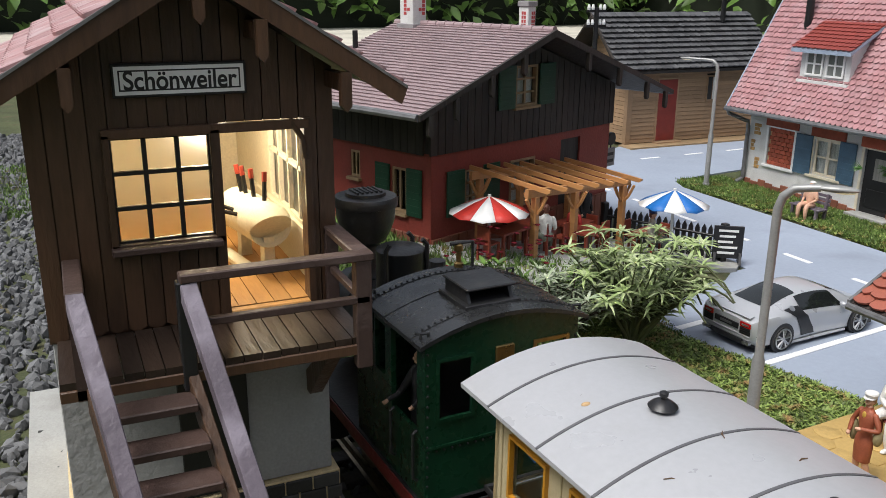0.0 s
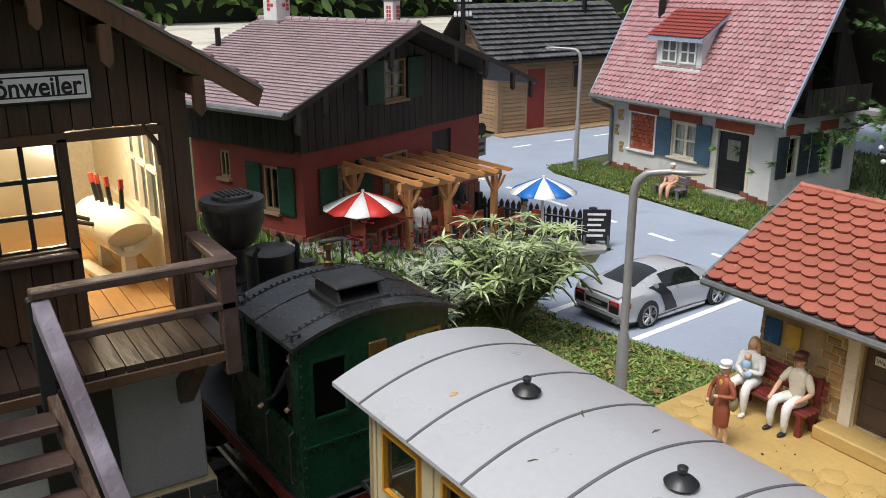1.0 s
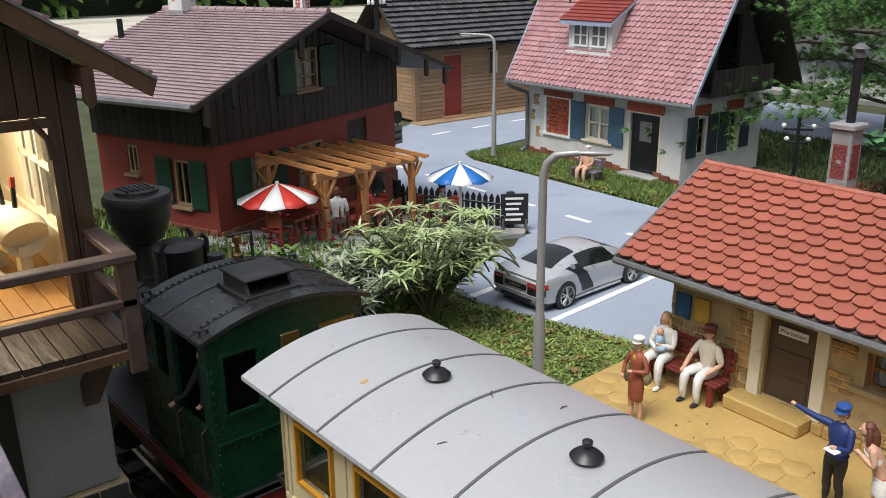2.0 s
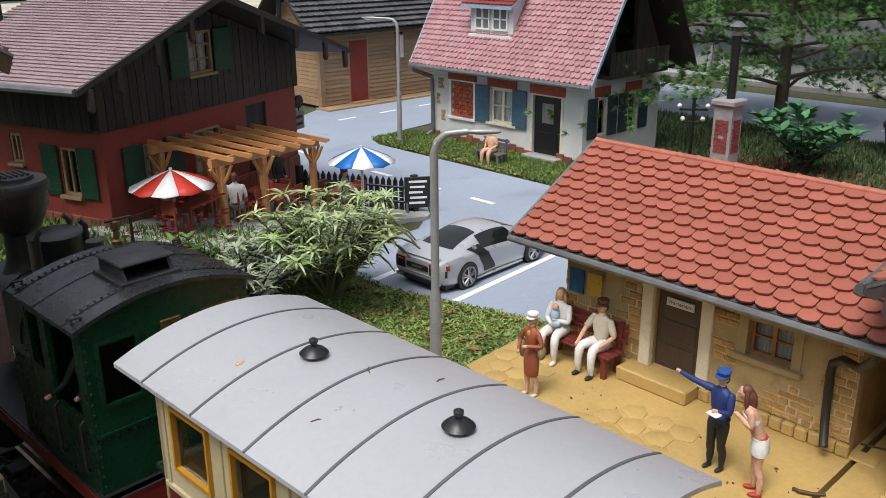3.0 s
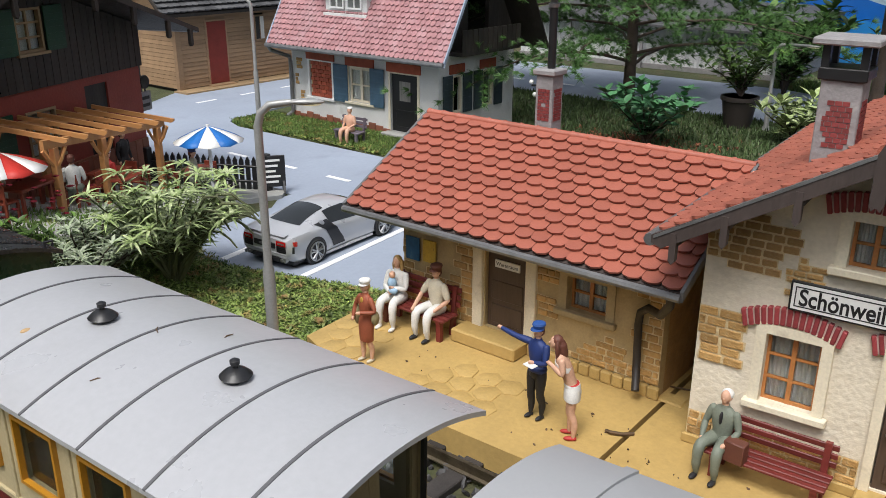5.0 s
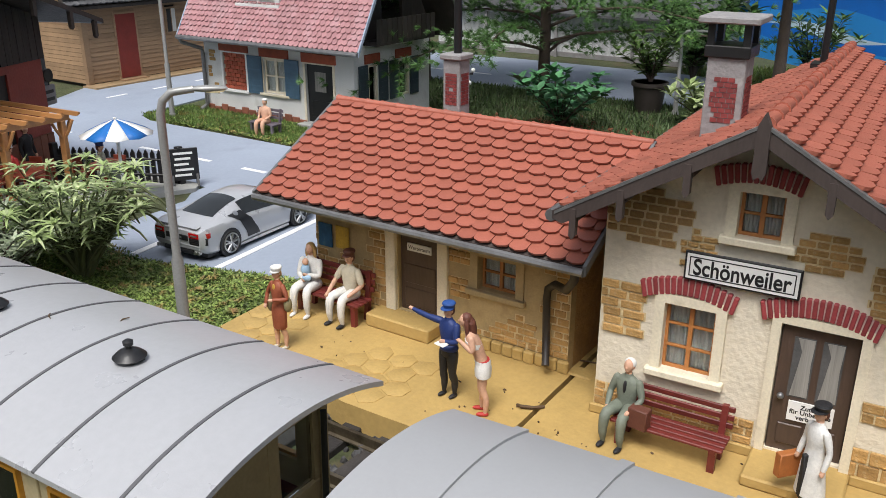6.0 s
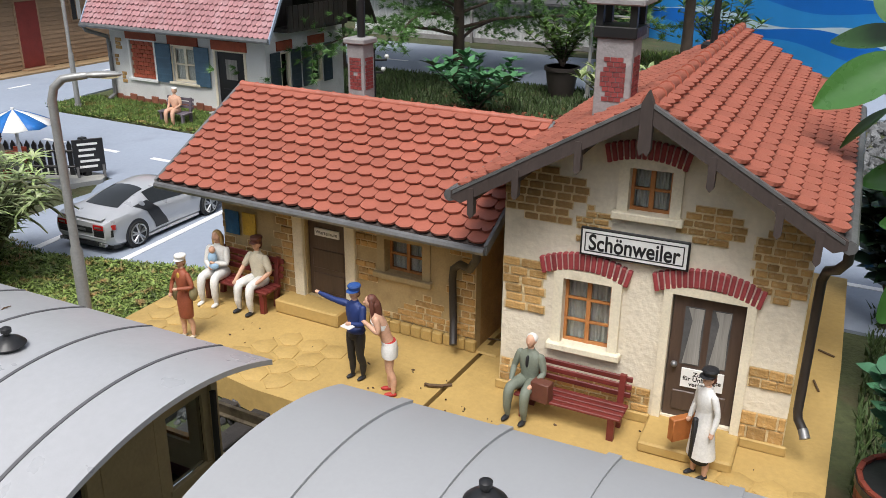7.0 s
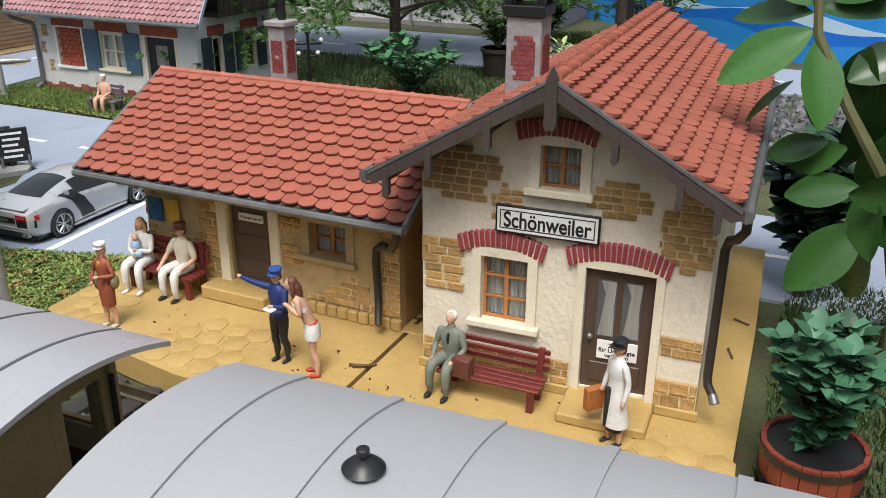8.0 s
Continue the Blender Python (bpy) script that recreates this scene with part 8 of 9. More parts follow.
def corrugated(y0, y1, z0, z1):
    bm = bmesh.new()
    n = int((y1 - y0) / 0.6)
    prev = None
    for k in range(n + 1):
        y = y0 + (y1 - y0) * k / n
        x = 0.35 if k % 2 else 0.0
        cur = (bm.verts.new((x, y, z0)), bm.verts.new((x, y, z1)))
        if prev:
            bm.faces.new((prev[0], cur[0], cur[1], prev[1]))
        prev = cur
    return bm


part("front_sheet", corrugated(-46, 32, 1.0, 11.0), CORRUGATED, shed)
part("footing", B(-0.6, -46, 0, 1.0, 32, 1.2), GREY_PL, shed)
part("core", B(0.6, -46, 0, 40, 32, 11.0), GREY_PL, shed)
part("roof", P([(-3.0, 11.0), (44, 14.5), (44, 15.1), (-3.0, 11.6)], "y", -48, 34), SHINGLE, shed, "flat dark grey roof")
for y in (-30, -8, 14):
    part("front_post", B(-2.4, y, 0, -1.7, y + 0.7, 11.1), GREY_PL, shed)

POOL = [mat("deep_blue_panel", (0.012, 0.16, 0.6), 0.4, v1=(8, 0.15)), mat("sky_blue_panel", (0.03, 0.27, 0.68), 0.4, v1=(8, 0.15)), mat("pale_blue_panel", (0.5, 0.66, 0.76), 0.4, v1=(8, 0.1))]
pool = thing("garden_pool", "above-ground garden pool wall in wavy blue bands", "pool", at=(228, 20, -2.2), rot=(0, 0, 51))
for r, (z0, z1, mi) in enumerate(((0, 5, 1), (5, 8.5, 0), (8.5, 10, 2), (10, 14, 1), (14, 18, 0), (18, 19.5, 2), (19.5, 23, 0), (23, 26, 1))):
    for k in range(14):
        def wav(x):
            return 1.1 * math.sin(x * 0.13 + r * 1.4)
        xa, xb = -60 + 12 * k, -48 + 12 * k
        lo = [(xa + 3 * j, z0 + (wav(xa + 3 * j) if r else 0)) for j in range(5)]
        w2 = r + 1
        hi = [(x, z1 + (1.1 * math.sin(x * 0.13 + w2 * 1.4) if r < 7 else 0)) for x, _ in lo[::-1]]
        bm = bmesh.new()
        for j in range(4):
            prism(bm, [lo[j], lo[j + 1], hi[3 - j], hi[4 - j]], "y", 0, 1.0)
        part("wall_panel", bm, POOL[mi], pool)
for k in range(8):
    part("pool_post", B(-60 + 18 * k, -1.2, 0, -58 + 18 * k, 0, 26), LAMP_GREY, pool, "grey pool post")
part("pool_rim", B(-60, -1.5, 26, 108, 3.5, 27.2, 0.2), SIGN_WHITE, pool, "white pool rim")
part("pool_back", B(-60, -4.0, 0, 108, -1.2, 26), POOL[0], pool)

PATH_MAT = mat("pale_garden_slabs", (0.55, 0.52, 0.44), 0.85, v1=(4, 0.15), bump=(60, 0.3), stain=((0.25, 0.24, 0.2), 3, 0.5, 0.5))
sheet("pavement", [(-400, 430), (700, 430), (700, 700), (-400, 700)], -1.9, PATH_MAT, "pale slab path behind the railway layout", "path")

# ---- leaves, grass and shrubs ----
LEAF_OLIVE = mat("grey_green_leaf", (0.21, 0.28, 0.1), 0.5, v1=(12, 0.35), isl=0.5, bump=None, stain=((0.5, 0.55, 0.32), 110, 0.48, 0.7))
LEAF_GREY = mat("silver_green_leaf", (0.2, 0.25, 0.15), 0.5, v1=(12, 0.3), isl=0.5, bump=None, stain=((0.46, 0.5, 0.38), 110, 0.48, 0.7))
LEAF_POT = mat("fleshy_green_leaf", (0.045, 0.125, 0.065), 0.4, v1=(60, 0.2), isl=0.45, bump=None)
LEAF_TEAL = mat("blue_green_leaf", (0.06, 0.17, 0.07), 0.4, v1=(60, 0.2), isl=0.35, bump=None)
LEAF_DARK = mat("dark_round_leaf", (0.02, 0.05, 0.025), 0.35, v1=(60, 0.2), isl=0.4, bump=None)
LEAF_LAUREL = mat("glossy_laurel_leaf", (0.032, 0.095, 0.02), 0.3, v1=(25, 0.2), v2=(300, 0.1), rnd=0.5, bump=(200, 0.08))
LEAF_HEDGE = mat("hedge_leaf", (0.085, 0.16, 0.03), 0.5, v1=(3, 0.4), isl=0.6, bump=None)
NEEDLE = mat("bright_conifer_needle", (0.055, 0.135, 0.025), 0.55, v1=(12, 0.35), isl=0.4, bump=None)
GRASS = mat("grass_blade", (0.1, 0.165, 0.035), 0.6, v1=(10, 0.35), isl=0.5, bump=None, stain=((0.24, 0.14, 0.05), 40, 0.56, 0.7))
# darker copy of the grass: shade of trees and bushes put into the colour
SHADED_GRASS = mat("shaded_grass_blade", (0.055, 0.09, 0.028), 0.65, v1=(10, 0.35), isl=0.5, bump=None, stain=((0.1, 0.08, 0.03), 30, 0.6, 0.6))
BARK = mat("brown_bark", (0.07, 0.05, 0.035), 0.85, v1=(40, 0.3), bump=(200, 0.8))
FLOWER = mat("dark_red_petal", (0.075, 0.006, 0.01), 0.9, spec=0.1, isl=0.4, bump=None)


class Soup:
    """Gathers many small leaves into one mesh; lengths in centimetres."""

    def __init__(self):
        self.v, self.f = [], []

    def leaf(self, base, d, length, width, bend=0.25, fold=0.25, roll=None, segs=3):
        d = Vector(d).normalized()
        side = d.cross(Vector((0, 0, 1)))
        side = side.normalized() if side.length > 0.05 else Vector((1, 0, 0))
        if roll is not None:
            side = Matrix.Rotation(roll, 3, d) @ side
        n = side.cross(d)
        k = len(self.v)
        b = Vector(base)
        self.v.append(tuple(b * CM))
        for i in range(1, segs):
            f = i / segs
            w = width * math.sin(math.pi * f ** 0.8) * 0.5
            c = b + d * length * f - n * (bend * length * f * f)
            for p in (c - side * w + n * fold * w, c, c + side * w + n * fold * w):
                self.v.append(tuple(p * CM))
        self.v.append(tuple((b + d * length - n * bend * length) * CM))
        a = k + 1
        self.f += [(k, a + 1, a), (k, a + 2, a + 1)]
        for i in range(segs - 2):
            p, q = a + 3 * i, a + 3 * i + 3
            self.f += [(p, p + 1, q + 1, q), (p + 1, p + 2, q + 2, q + 1)]
        e, p = len(self.v) - 1, a + 3 * (segs - 2)
        self.f += [(p, p + 1, e), (p + 1, p + 2, e)]

    def blade(self, b, tip, w):
        k = len(self.v)
        self.v += [((b[0] - w[0]) * CM, (b[1] - w[1]) * CM, b[2] * CM), ((b[0] + w[0]) * CM, (b[1] + w[1]) * CM, b[2] * CM), (tip[0] * CM, tip[1] * CM, tip[2] * CM)]
        self.f.append((k, k + 1, k + 2))

    def mesh(self, name, mtl):
        me = bpy.data.meshes.new(name)
        me.from_pydata(self.v, [], self.f)
        me.materials.append(mtl)
        for p in me.polygons:
            p.use_smooth = True
        return me

    def make(self, name, mtl, parent=None):
        ob = new(name, self.mesh(name, mtl))
        if parent:
            ob.parent = parent
        return ob


def grass(label, mtl, region, count, h, seed, name="grass"):
    r = random.Random(seed)
    s = Soup()
    for _ in range(count):
        x, y = region(r)
        z = ground_z(x, y)
        a, t = r.uniform(0, 6.28), h * r.uniform(0.45, 1.2)
        ln = r.uniform(0.1, 0.8) * t
        b = r.uniform(0, 6.28)
        w = 0.12 + 0.14 * r.random()
        s.blade((x, y, z - 0.1), (x + ln * math.cos(b), y + ln * math.sin(b), z + t), (w * math.cos(a), w * math.sin(a)))
    tagged(s.make(name, mtl), label, "grass", kind="stuff")


def poly_region(pts):
    x0, x1 = min(p[0] for p in pts), max(p[0] for p in pts)
    y0, y1 = min(p[1] for p in pts), max(p[1] for p in pts)

    def pick(r):
        while True:
            x, y = r.uniform(x0, x1), r.uniform(y0, y1)
            inside = False
            j = len(pts) - 1
            for i in range(len(pts)):
                (xi, yi), (xj, yj) = pts[i], pts[j]
                if (yi > y) != (yj > y) and x < (xj - xi) * (y - yi) / (yj - yi) + xi:
                    inside = not inside
                j = i
            if inside:
                return x, y
    return pick


grass("short grass between platform and parking bay", GRASS, poly_region([(52, 44), (54, 47), (66, 47.6), (69.6, 49), (68.6, 53), (66.1, 61), (63.8, 68.5), (65, 76), (60, 77), (50, 74), (44, 60), (49, 48)]), 36000, 0.5, 11)
grass("short grass lawn before the white cottage", GRASS, poly_region([(109.3, 79), (122, 80), (122.3, 130), (112, 131), (109.3, 125), (111, 110), (111, 95)]), 22000, 0.8, 12)
grass("shaded lawn under the conifer", SHADED_GRASS, poly_region([(110, 60), (112, 30), (130, 20), (176, 20), (176, 118), (146, 120), (146, 84), (122, 78), (110, 79)]), 26000, 1.0, 13)
grass("grass on the bank around the red inn", GRASS, poly_region([(31, 62), (44, 60), (58, 76), (60, 82), (46, 90), (38, 108), (34, 130), (20, 150), (10, 190), (-30, 190), (18, 110), (24, 70)]), 26000, 1.1, 14)
grass("grass beside the platform end with shade in its colour", SHADED_GRASS, poly_region([(55.8, -40), (66, -40), (92, -20), (92, -7.5), (75, -7.6), (56.2, -8.4)]), 11000, 1.0, 15)
grass("grass verge before the shed and pool", GRASS, poly_region([(203, 34), (228, 22), (236, 40), (224, 66), (215, 62)]), 6000, 1.6, 16)


def stem_plant(name, label, category, at, stems, height, spread, leaf_len, leaf_w, per_stem, leaf_mtl, seed, stem_r=0.25, bare=0.15, droop=0.2, upward=0.6, stem_mtl=None, tops=0):
    r = random.Random(seed)
    t = thing(name, label, category, at=at)
    s = Soup()
    for i in range(stems):
        a = 2 * math.pi * (i + r.uniform(-0.3, 0.3)) / stems
        reach, h = spread * r.uniform(0.3, 1.0), height * r.uniform(0.65, 1.0)
        pts = []
        for k in range(7):
            f = k / 6
            o = reach * (f ** 1.4)
            pts.append(Vector((math.cos(a + 0.3 * f) * o + r.uniform(-0.2, 0.2), math.sin(a + 0.3 * f) * o + r.uniform(-0.2, 0.2), h * (f - 0.15 * f * f * reach / max(spread, 0.1)))))
        part("stem", T(pts, [stem_r * (1 - 0.75 * k / 6) for k in range(7)], 6), stem_mtl or BARK, t, smooth=True)
        for j in range(per_stem):
            f = bare + (1 - bare) * ((j + r.random()) / per_stem) ** 0.8
            q = f * 6
            k = min(int(q), 5)
            p = pts[k].lerp(pts[k + 1], q - k)
            b = j * 2.4 + r.uniform(-0.5, 0.5)
            d = Vector((math.cos(b), math.sin(b), upward * r.uniform(0.2, 1.5)))
            s.leaf(p, d, leaf_len * r.uniform(0.6, 1.15), leaf_w * r.uniform(0.8, 1.15), bend=droop * r.uniform(0, 1.6), roll=r.uniform(-0.5, 0.5))
        for j in range(tops):
            b = 2 * math.pi * j / max(tops, 1)
            s.leaf(pts[-1], (math.cos(b), math.sin(b), r.uniform(0.3, 1.2)), leaf_len * r.uniform(0.8, 1.2), leaf_w, bend=droop, roll=r.uniform(-0.3, 0.3))
    ob = s.make("foliage", leaf_mtl, t)
    tagged(ob, kind="stuff")
    return t


def moss(label, region, count, seed):
    """Tiny rosettes of leaves, green to brown, between the grass blades."""
    r = random.Random(seed)
    s = Soup()
    for _ in range(count):
        x, y = region(r)
        z = ground_z(x, y)
        a = r.uniform(0, 6.28)
        for k in range(5):
            b = a + 1.26 * k + r.uniform(-0.3, 0.3)
            s.leaf((x, y, z + r.uniform(0.05, 0.35)), (math.cos(b), math.sin(b), r.uniform(0.3, 1.3)), r.uniform(0.3, 0.75), r.uniform(0.14, 0.3), bend=0.3)
    tagged(s.make("moss", MOSS), label, "moss", kind="stuff")


MOSS = mat("moss_and_dry_leaf", (0.16, 0.22, 0.05), 0.6, v1=(14, 0.35), isl=0.6, bump=None, stain=((0.3, 0.15, 0.06), 60, 0.52, 0.8))
moss("moss and dry bits between platform and parking bay", poly_region([(52, 45), (54, 48), (66, 48), (69, 50), (68, 53), (65.6, 61), (63.4, 68), (58, 76), (50, 72), (46, 60), (49, 48)]), 4200, 61)
moss("moss and dry bits before the white cottage", poly_region([(109.8, 80), (122, 81), (122, 128), (112, 130), (110, 124)]), 2600, 62)

SHRUB_STEM = mat("green_brown_stem", (0.1, 0.11, 0.05), 0.7, v1=(60, 0.3))
big_shrub = stem_plant("shrub", "large yellow-green narrow-leaved shrub between train and terrace", "shrub", (55.8, 67.8, -2.2), 40, 13.6, 8.0, 1.7, 0.32, 30, LEAF_OLIVE, 21, stem_r=0.2, bare=0.5, tops=11, upward=0.9, droop=0.75, stem_mtl=SHRUB_STEM)
ar = random.Random(91)
for k in range(14):
    a = radians(ar.uniform(-75, 25))
    o, h = ar.uniform(5.5, 8.5), ar.uniform(6.5, 10.5)
    part("stem", T([(math.cos(a) * o * f, math.sin(a) * o * f, h * math.sin(math.pi * min(f * 0.62, 1))) for f in (0, 0.2, 0.45, 0.7, 0.9, 1.05, 1.15)], [0.2, 0.19, 0.17, 0.15, 0.13, 0.11, 0.08], 6), SHRUB_STEM, big_shrub, smooth=True)
stem_plant("shrub", "silver-green narrow-leaved shrub behind the locomotive", "shrub", (48.6, 70.0, -1.6), 26, 9.0, 6.0, 1.6, 0.32, 30, LEAF_GREY, 22, stem_r=0.2, bare=0.35, tops=9, droop=0.45)
stem_plant("shrub", "blue-green broad-leaved plant under the conifer", "shrub", (143.5, 59.5, -2.2), 18, 11.0, 8.5, 2.4, 1.4, 15, LEAF_TEAL, 23, stem_r=0.2, tops=4)
stem_plant("shrub", "pale-edged leafy plant near the far lamp", "shrub", (160.0, 40.0, -2.2), 14, 9.0, 7.0, 3.4, 1.1, 14, LEAF_OLIVE, 24, stem_r=0.2, tops=4)
stem_plant("shrub", "dark round-leaved plant behind the station corner", "shrub", (88.0, -8.5, -2.2), 10, 16.0, 4.8, 2.6, 2.1, 20, LEAF_DARK, 25, stem_r=0.2, bare=0.3, tops=5)
stem_plant("flower_bed", "green stalks with dark red flowers before the terrace", "flowers", (49.0, 77.0, 0.5), 18, 4.6, 7.0, 1.5, 0.6, 18, LEAF_HEDGE, 26, stem_r=0.12, tops=4)
stem_plant("flower_bed", "green stalks with dark red flowers beside the inn", "flowers", (42.5, 77.5, 1.4), 14, 4.4, 5.5, 1.5, 0.6, 18, LEAF_HEDGE, 27, stem_r=0.12, tops=4)
fr_ = random.Random(5)
fl = Soup()
for _ in range(44):
    cx, cy = (49.0, 77.0) if fr_.random() < 0.6 else (42.5, 77.5)
    p = Vector((cx + fr_.gauss(0, 3.2), cy + fr_.gauss(0, 2.6), 0))
    p.z = ground_z(p.x, p.y) + fr_.uniform(2.6, 5.2)
    for j in range(7):
        b = 0.9 * j
        fl.leaf(p, (math.cos(b), math.sin(b), 0.5), 0.45, 0.36, roll=0.3)
tagged(fl.make("red_blossom", FLOWER), "dark red blossoms above green stalks", "flowers", kind="stuff")
stem_plant("shrub", "yellow flowering garden plants before the blue pool", "shrub", (216, 34, -2.2), 16, 17.0, 10.0, 3.0, 0.8, 22, LEAF_HEDGE, 28, stem_r=0.2, tops=5)
stem_plant("shrub", "leafy garden shrub beside the pool wall", "shrub", (208, 58, -2.2), 22, 22.0, 15.0, 4.0, 1.6, 30, LEAF_HEDGE, 29, stem_r=0.3, tops=5)

CHIP = mat("red_brown_bark_chip", (0.15, 0.055, 0.025), 0.9, isl=0.5, bump=None)
tagged(rubble("bark_chips", "red-brown bark chips on soil under the conifer", CHIP, lambda r: (r.gauss(138, 6), r.gauss(62, 7)), 1300, 0.55, lambda x, y: -2.2, 9), "red-brown bark chips on soil under the conifer", "bark chips", kind="stuff")

# barrel planter with a fleshy-leaved plant
barrel = thing("barrel_planter", "red stave barrel planter with black hoops", "planter", at=(57.8, -11.0, -2.2))
BARREL = mat("red_brown_stave", (0.2, 0.04, 0.025), 0.5, v1=(60, 0.25), rnd=0.2, bump=(260, 0.25), stretch=(1, 1, 0.2))
for k in range(18):
    a = 2 * math.pi * k / 18
    bm = bmesh.new()
    rows = []
    for z, rr in ((0, 2.35), (1.4, 2.65), (2.8, 2.85), (4.6, 2.95)):
        rows.append([bm.verts.new(((rr - d) * math.cos(a + e * 0.165), (rr - d) * math.sin(a + e * 0.165), z)) for e, d in ((-1, 0), (1, 0), (1, 0.3), (-1, 0.3))])
    for p, q in zip(rows, rows[1:]):
        for j in range(4):
            bm.faces.new((p[j], p[(j + 1) % 4], q[(j + 1) % 4], q[j]))
    bm.faces.new(rows[-1])
    bmesh.ops.recalc_face_normals(bm, faces=bm.faces)
    part("stave", bm, BARREL, barrel)
for z, rr in ((0.7, 2.55), (2.4, 2.87), (4.2, 3.0)):
    part("hoop", T([(0, 0, z - 0.2), (0, 0, z + 0.2)], rr, 28), BLACK, barrel)
part("soil", T([(0, 0, 0.3), (0, 0, 4.0)], 2.5, 18), GRASS_SOIL, barrel)
stem_plant("potted_plant", "fleshy blue-green round-leaved plant in a red barrel", "plant", (57.8, -11.0, 1.4), 24, 8.2, 2.9, 1.45, 1.1, 18, LEAF_POT, 31, stem_r=0.13, tops=5, bare=0.08, upward=0.5)
pot = thing("plant_pot", "dark brown plant pot on the far lawn", "pot", at=(169.0, 53.5, -2.2))
part("bowl", turned(bmesh.new(), [(2.4, 0), (3.2, 5.0), (3.5, 5.1), (3.5, 5.8), (3.0, 5.8), (2.8, 5.0)], 20), BROWN_PIPE, pot, smooth=True)
stem_plant("potted_plant", "bushy green plant in a dark pot", "plant", (169.0, 53.5, 3.0), 16, 11.0, 8.0, 2.2, 0.7, 26, LEAF_HEDGE, 32, stem_r=0.16, tops=5)


# ---- conifer with tufted branches ----
def conifer(label, at, height, seed, branches, spread, low):
    r = random.Random(seed)
    t = thing("conifer", label, "tree", at=at)
    part("trunk", T([(0, 0, -0.5), (0.3, 0.2, height * 0.2), (-0.2, 0.3, height * 0.5), (0.2, 0, height)], [1.35, 1.1, 0.8, 0.25], 10), BARK, t, smooth=True)
    s = Soup()

    def tuft(p, d, n=28, ln=1.6):
        for _ in range(n):
            q = (d + Vector((r.gauss(0, 0.55), r.gauss(0, 0.55), r.gauss(0.1, 0.45)))).normalized()
            w = q.orthogonal().normalized() * 0.075
            e = p + q * ln * r.uniform(0.6, 1.15)
            k = len(s.v)
            s.v += [tuple((p - w) * CM), tuple((p + w) * CM), tuple(e * CM)]
            s.f.append((k, k + 1, k + 2))
    for i in range(branches):
        f = i / branches
        z0 = low + (height - low) * f * 0.95
        a = i * 2.4 + r.uniform(-0.4, 0.4)
        ln = spread * (1 - 0.55 * f) * r.uniform(0.7, 1.1)
        pts = []
        for k in range(7):
            g = k / 6
            pts.append(Vector((math.cos(a + 0.2 * g) * ln * g, math.sin(a + 0.2 * g) * ln * g, z0 + ln * (0.28 * g - 0.3 * g * g) + r.uniform(-0.4, 0.4))))
        part("limb", T(pts, [0.36 * (1 - 0.8 * k / 6) for k in range(7)], 6), BARK, t, smooth=True)
        for j in range(34):
            q = (0.15 + 0.85 * j / 33) * 6
            k = min(int(q), 5)
            p = pts[k].lerp(pts[k + 1], q - k)
            d = Vector((math.cos(a + r.choice((-1, 1)) * r.uniform(0.3, 1.3)), math.sin(a + r.choice((-1, 1)) * r.uniform(0.3, 1.3)), r.uniform(-0.35, 0.35)))
            tw = ln * 0.34 * r.uniform(0.5, 1.1)
            for m in range(4):
                tuft(p + d * tw * (m + 1) / 4, d)
        tuft(pts[-1], pts[-1] - pts[-2], 24)
    tagged(s.make("crown", NEEDLE, t), kind="stuff")


conifer("miniature conifer with bare lower limbs and bright needle tufts", (170.5, 77.0, -2.2), 62, 41, 46, 42, 9)
conifer("dense conifer behind the white cottage", (172, 108, -2.2), 52, 42, 22, 24, 20)
conifer("dense conifer at the edge of the far lawn", (186, 34, -2.2), 60, 43, 20, 24, 26)

# ---- laurel branch that hangs over the station roof ----
laurel = thing("laurel_branch", "glossy green laurel branch beside the station roof with added unseen shading leaves", "branch", at=(70.5, -11.0, 24.0))


def lp(u, v):
    """A place on the branch's hanging plane, u towards the garden, v downwards from its top."""
    return Vector((0, 9.4 - 0.0332 * u, 0.6 - 0.0352 * v + 0.001 * u))


part("twig", T([lp(420, 520) + Vector((3, 0, -24)), lp(400, 400) + Vector((3, 0, -6)), lp(330, 300), lp(240, 170), lp(165, 40), lp(150, -60)], [0.7, 0.55, 0.45, 0.35, 0.3, 0.25], 8), mat("green_brown_twig", (0.12, 0.12, 0.05), 0.6), laurel, smooth=True)


def laurel_leaf(b, e, w, depth=0.0, face=0.0):
    b, e = lp(*b), lp(*e)
    e.x += depth
    d = e - b
    ln = d.length
    d.normalize()
    side = d.cross(Vector((-1, 0, 0.25))).normalized()
    side = Matrix.Rotation(face, 3, d) @ side
    n = side.cross(d)
    bm = bmesh.new()
    rows = []
    for i in range(11):
        f = i / 10
        ww = w * 0.5 * (math.sin(math.pi * min(f * 0.96 + 0.02, 1)) ** 0.8)
        c = b + d * ln * f - n * (0.1 * ln * f * f)
        rows.append([bm.verts.new(c + side * ww * q + n * abs(q) * ww * 0.28) for q in (-1, -0.5, 0, 0.5, 1)])
    for p, q in zip(rows, rows[1:]):
        for j in range(4):
            bm.faces.new((p[j], p[j + 1], q[j + 1], q[j]))
    part("leaf", bm, LEAF_LAUREL, laurel, smooth=True)


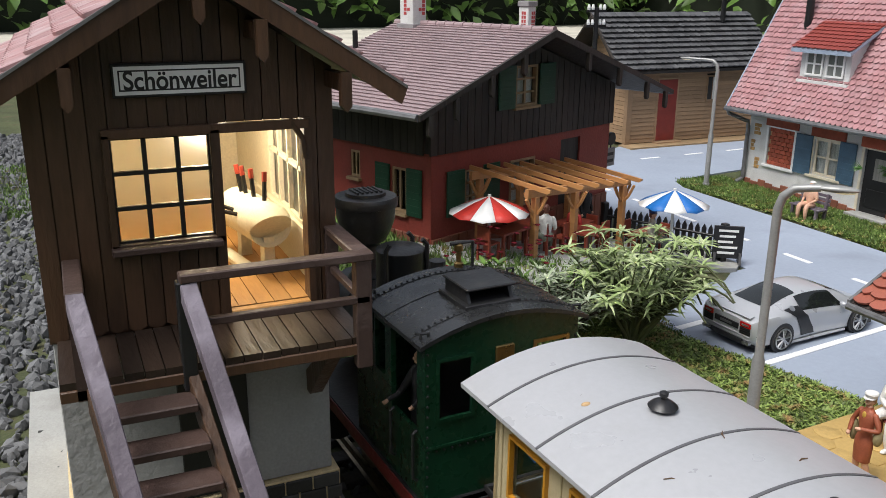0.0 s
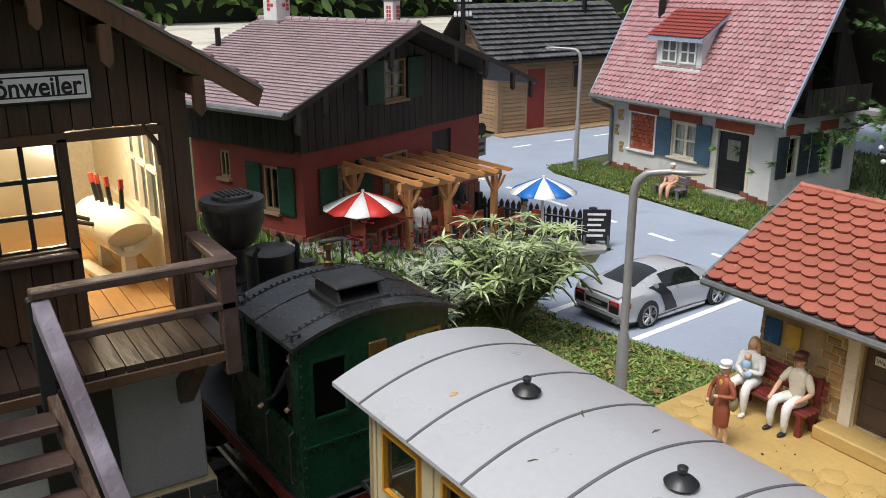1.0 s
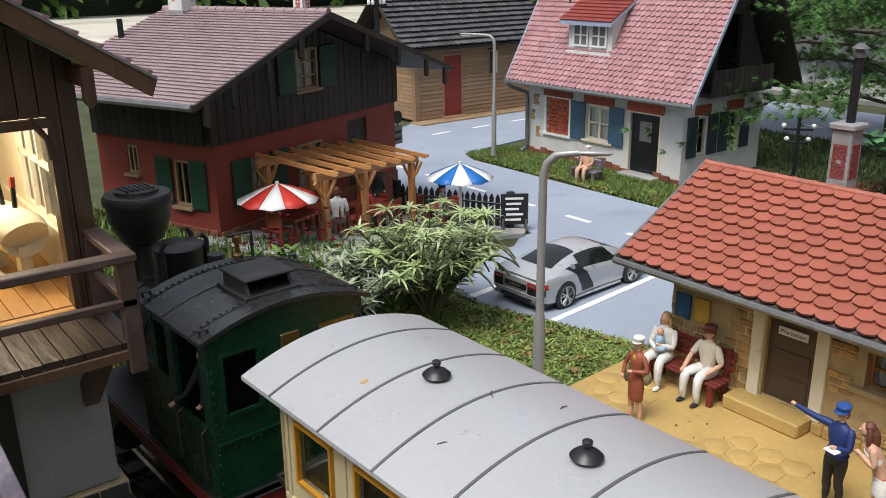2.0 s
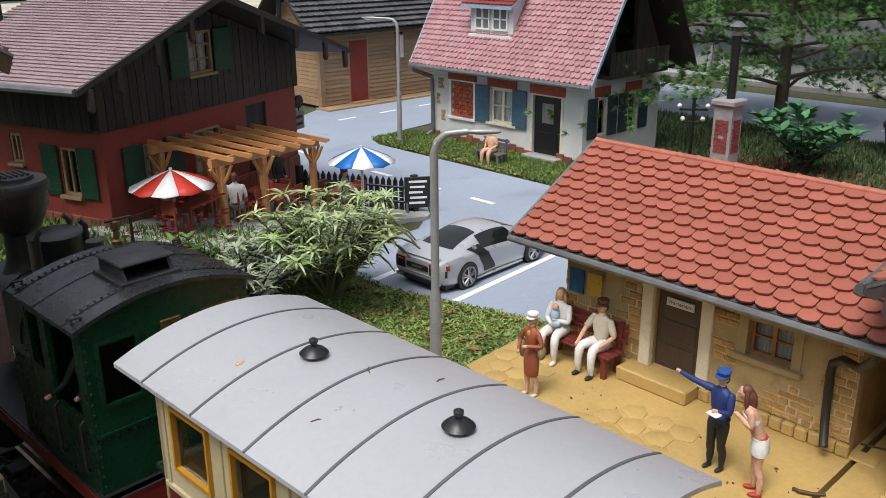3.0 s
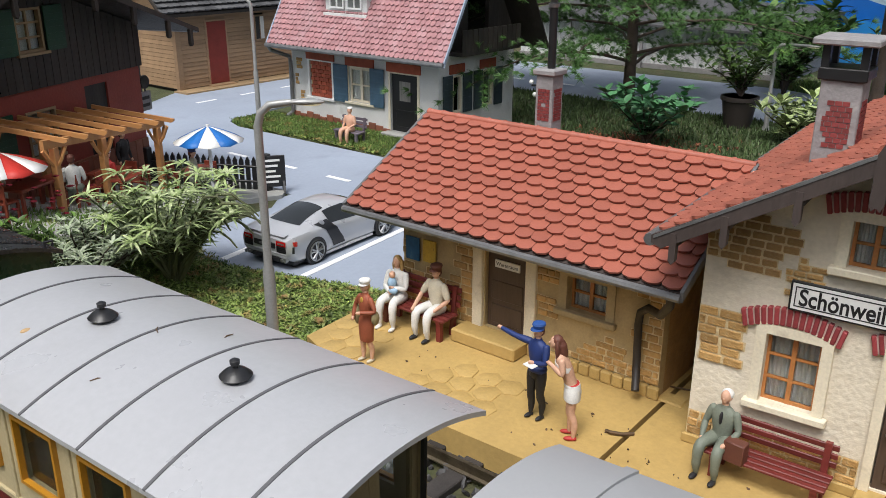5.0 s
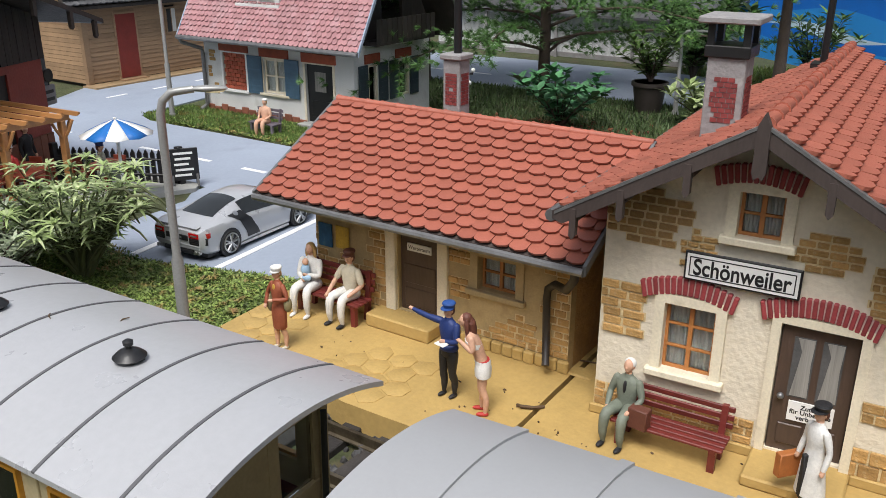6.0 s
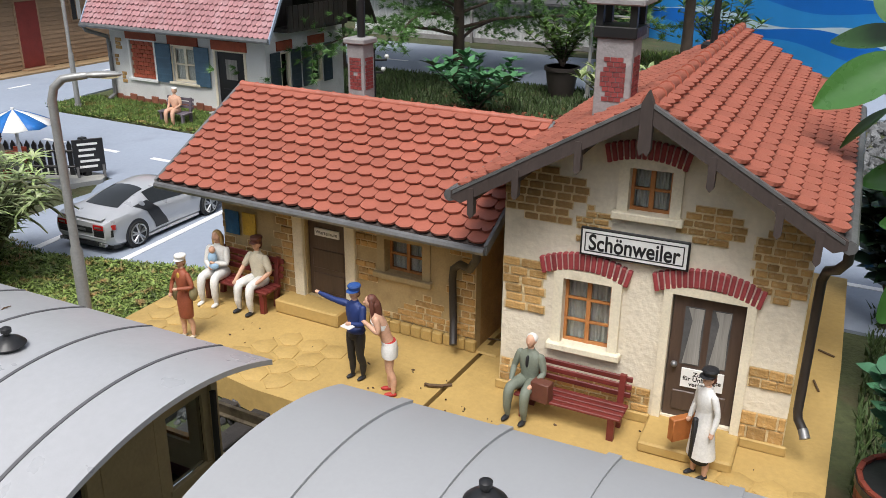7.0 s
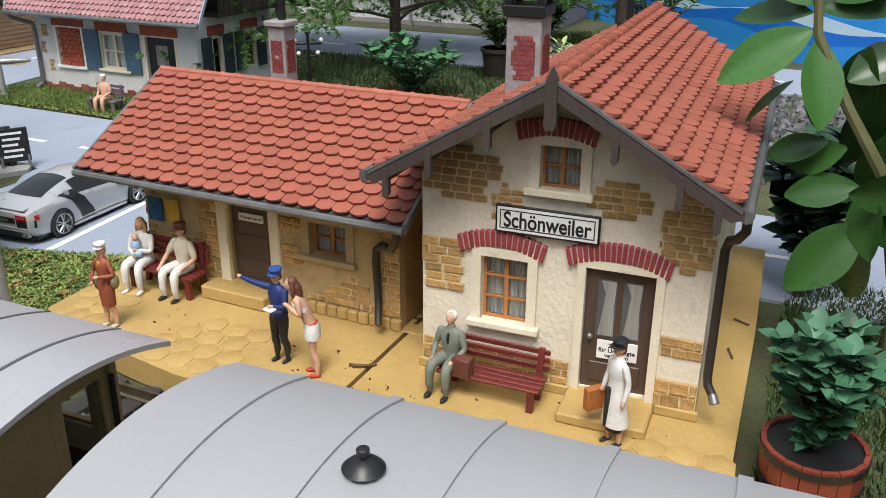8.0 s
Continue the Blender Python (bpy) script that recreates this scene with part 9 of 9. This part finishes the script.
for b, e, w, dp, fc in (((155, 35), (0, 122), 4.0, -1.5, 0.2), ((165, 50), (205, 195), 3.8, -2.0, -0.5), ((135, 125), (48, 205), 1.6, 0.5, 0.9), ((215, 232), (100, 268), 2.6, 0.4, 0.3),
                        ((250, 240), (140, 296), 3.0, 1.5, 0.1), ((285, 312), (150, 338), 3.2, 0, 0.3), ((300, 380), (185, 510), 4.6, -2.0, 0.0), ((150, 5), (0, 14), 2.6, 1.5, 0.5),
                        ((300, 0), (150, -12), 2.4, 0.0, 0.4), ((260, 60), (250, 190), 4.0, 2.0, 0.6), ((300, 110), (260, 300), 4.2, 2.5, -0.3), ((330, 200), (300, 380), 4.0, 3.0, 0.2),
                        ((200, 110), (170, 230), 3.0, 3.0, 0.5), ((150, -10), (70, -90), 3.6, 0, 0.2), ((230, 120), (330, 60), 3.6, 1.0, -0.2), ((310, 260), (380, 330), 3.6, 1.0, 0.4), ((320, 420), (290, 560), 3.6, 2.0, 0.5)):
    laurel_leaf(b, e, w * 0.74, dp, fc)
# unseen leaves added to the right of the view to shade the barrel
lr = random.Random(77)
for k in range(70):
    u, v = lr.uniform(290, 760), lr.uniform(-260, 330)
    a = lr.uniform(0, 6.28)
    laurel_leaf((u, v), (u + 130 * math.cos(a), v + 130 * math.sin(a)), lr.uniform(2.4, 3.4), lr.uniform(-4.0, 2.0), lr.uniform(-0.8, 0.8))

# ---- garden hedge all around; the unseen sides are added to block low sky light ----
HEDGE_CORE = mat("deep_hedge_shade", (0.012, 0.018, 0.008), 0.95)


def hedge(x0, y0, x1, y1, h, count, seed, size, label):
    r = random.Random(seed)
    t = thing("hedge", label, "hedge")
    d = Vector((x1 - x0, y1 - y0))
    ln = d.length
    d.normalize()
    n = Vector((d.y, -d.x))
    if n.dot(Vector((80 - x0, 60 - y0))) < 0:
        n = -n
    c = [(x0, y0), (x1, y1), (x1 - n.x * 120, y1 - n.y * 120), (x0 - n.x * 120, y0 - n.y * 120)]
    # near-black slab whose colour stands in for shade deep between the leaves
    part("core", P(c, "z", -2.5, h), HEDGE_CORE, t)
    s = Soup()
    for _ in range(count):
        a, z = r.uniform(0, ln), h * r.random() ** 0.8
        p = Vector((x0 + d.x * a + n.x * r.uniform(0, 30), y0 + d.y * a + n.y * r.uniform(0, 30), z))
        q = Vector((n.x + r.gauss(0, 0.6), n.y + r.gauss(0, 0.6), r.gauss(-0.2, 0.6)))
        s.leaf(p, q, size * r.uniform(0.6, 1.3), size * 0.55, roll=r.uniform(-0.8, 0.8))
    tagged(s.make("foliage", LEAF_HEDGE, t), kind="stuff")


hedge(-500, 700, 900, 700, 260, 9000, 51, 14, "dark broad-leaved hedge behind the pale path")
hedge(520, 760, 520, -500, 260, 5000, 52, 14, "dark broad-leaved hedge behind the pool")
# these two are never in view and only cut the low sky light
hedge(-420, 800, -420, -600, 190, 600, 53, 14, "unseen dark hedge behind the gravel, added to block low sky")
hedge(-500, -420, 700, -420, 190, 600, 54, 14, "unseen dark hedge behind the camera, added to block low sky")
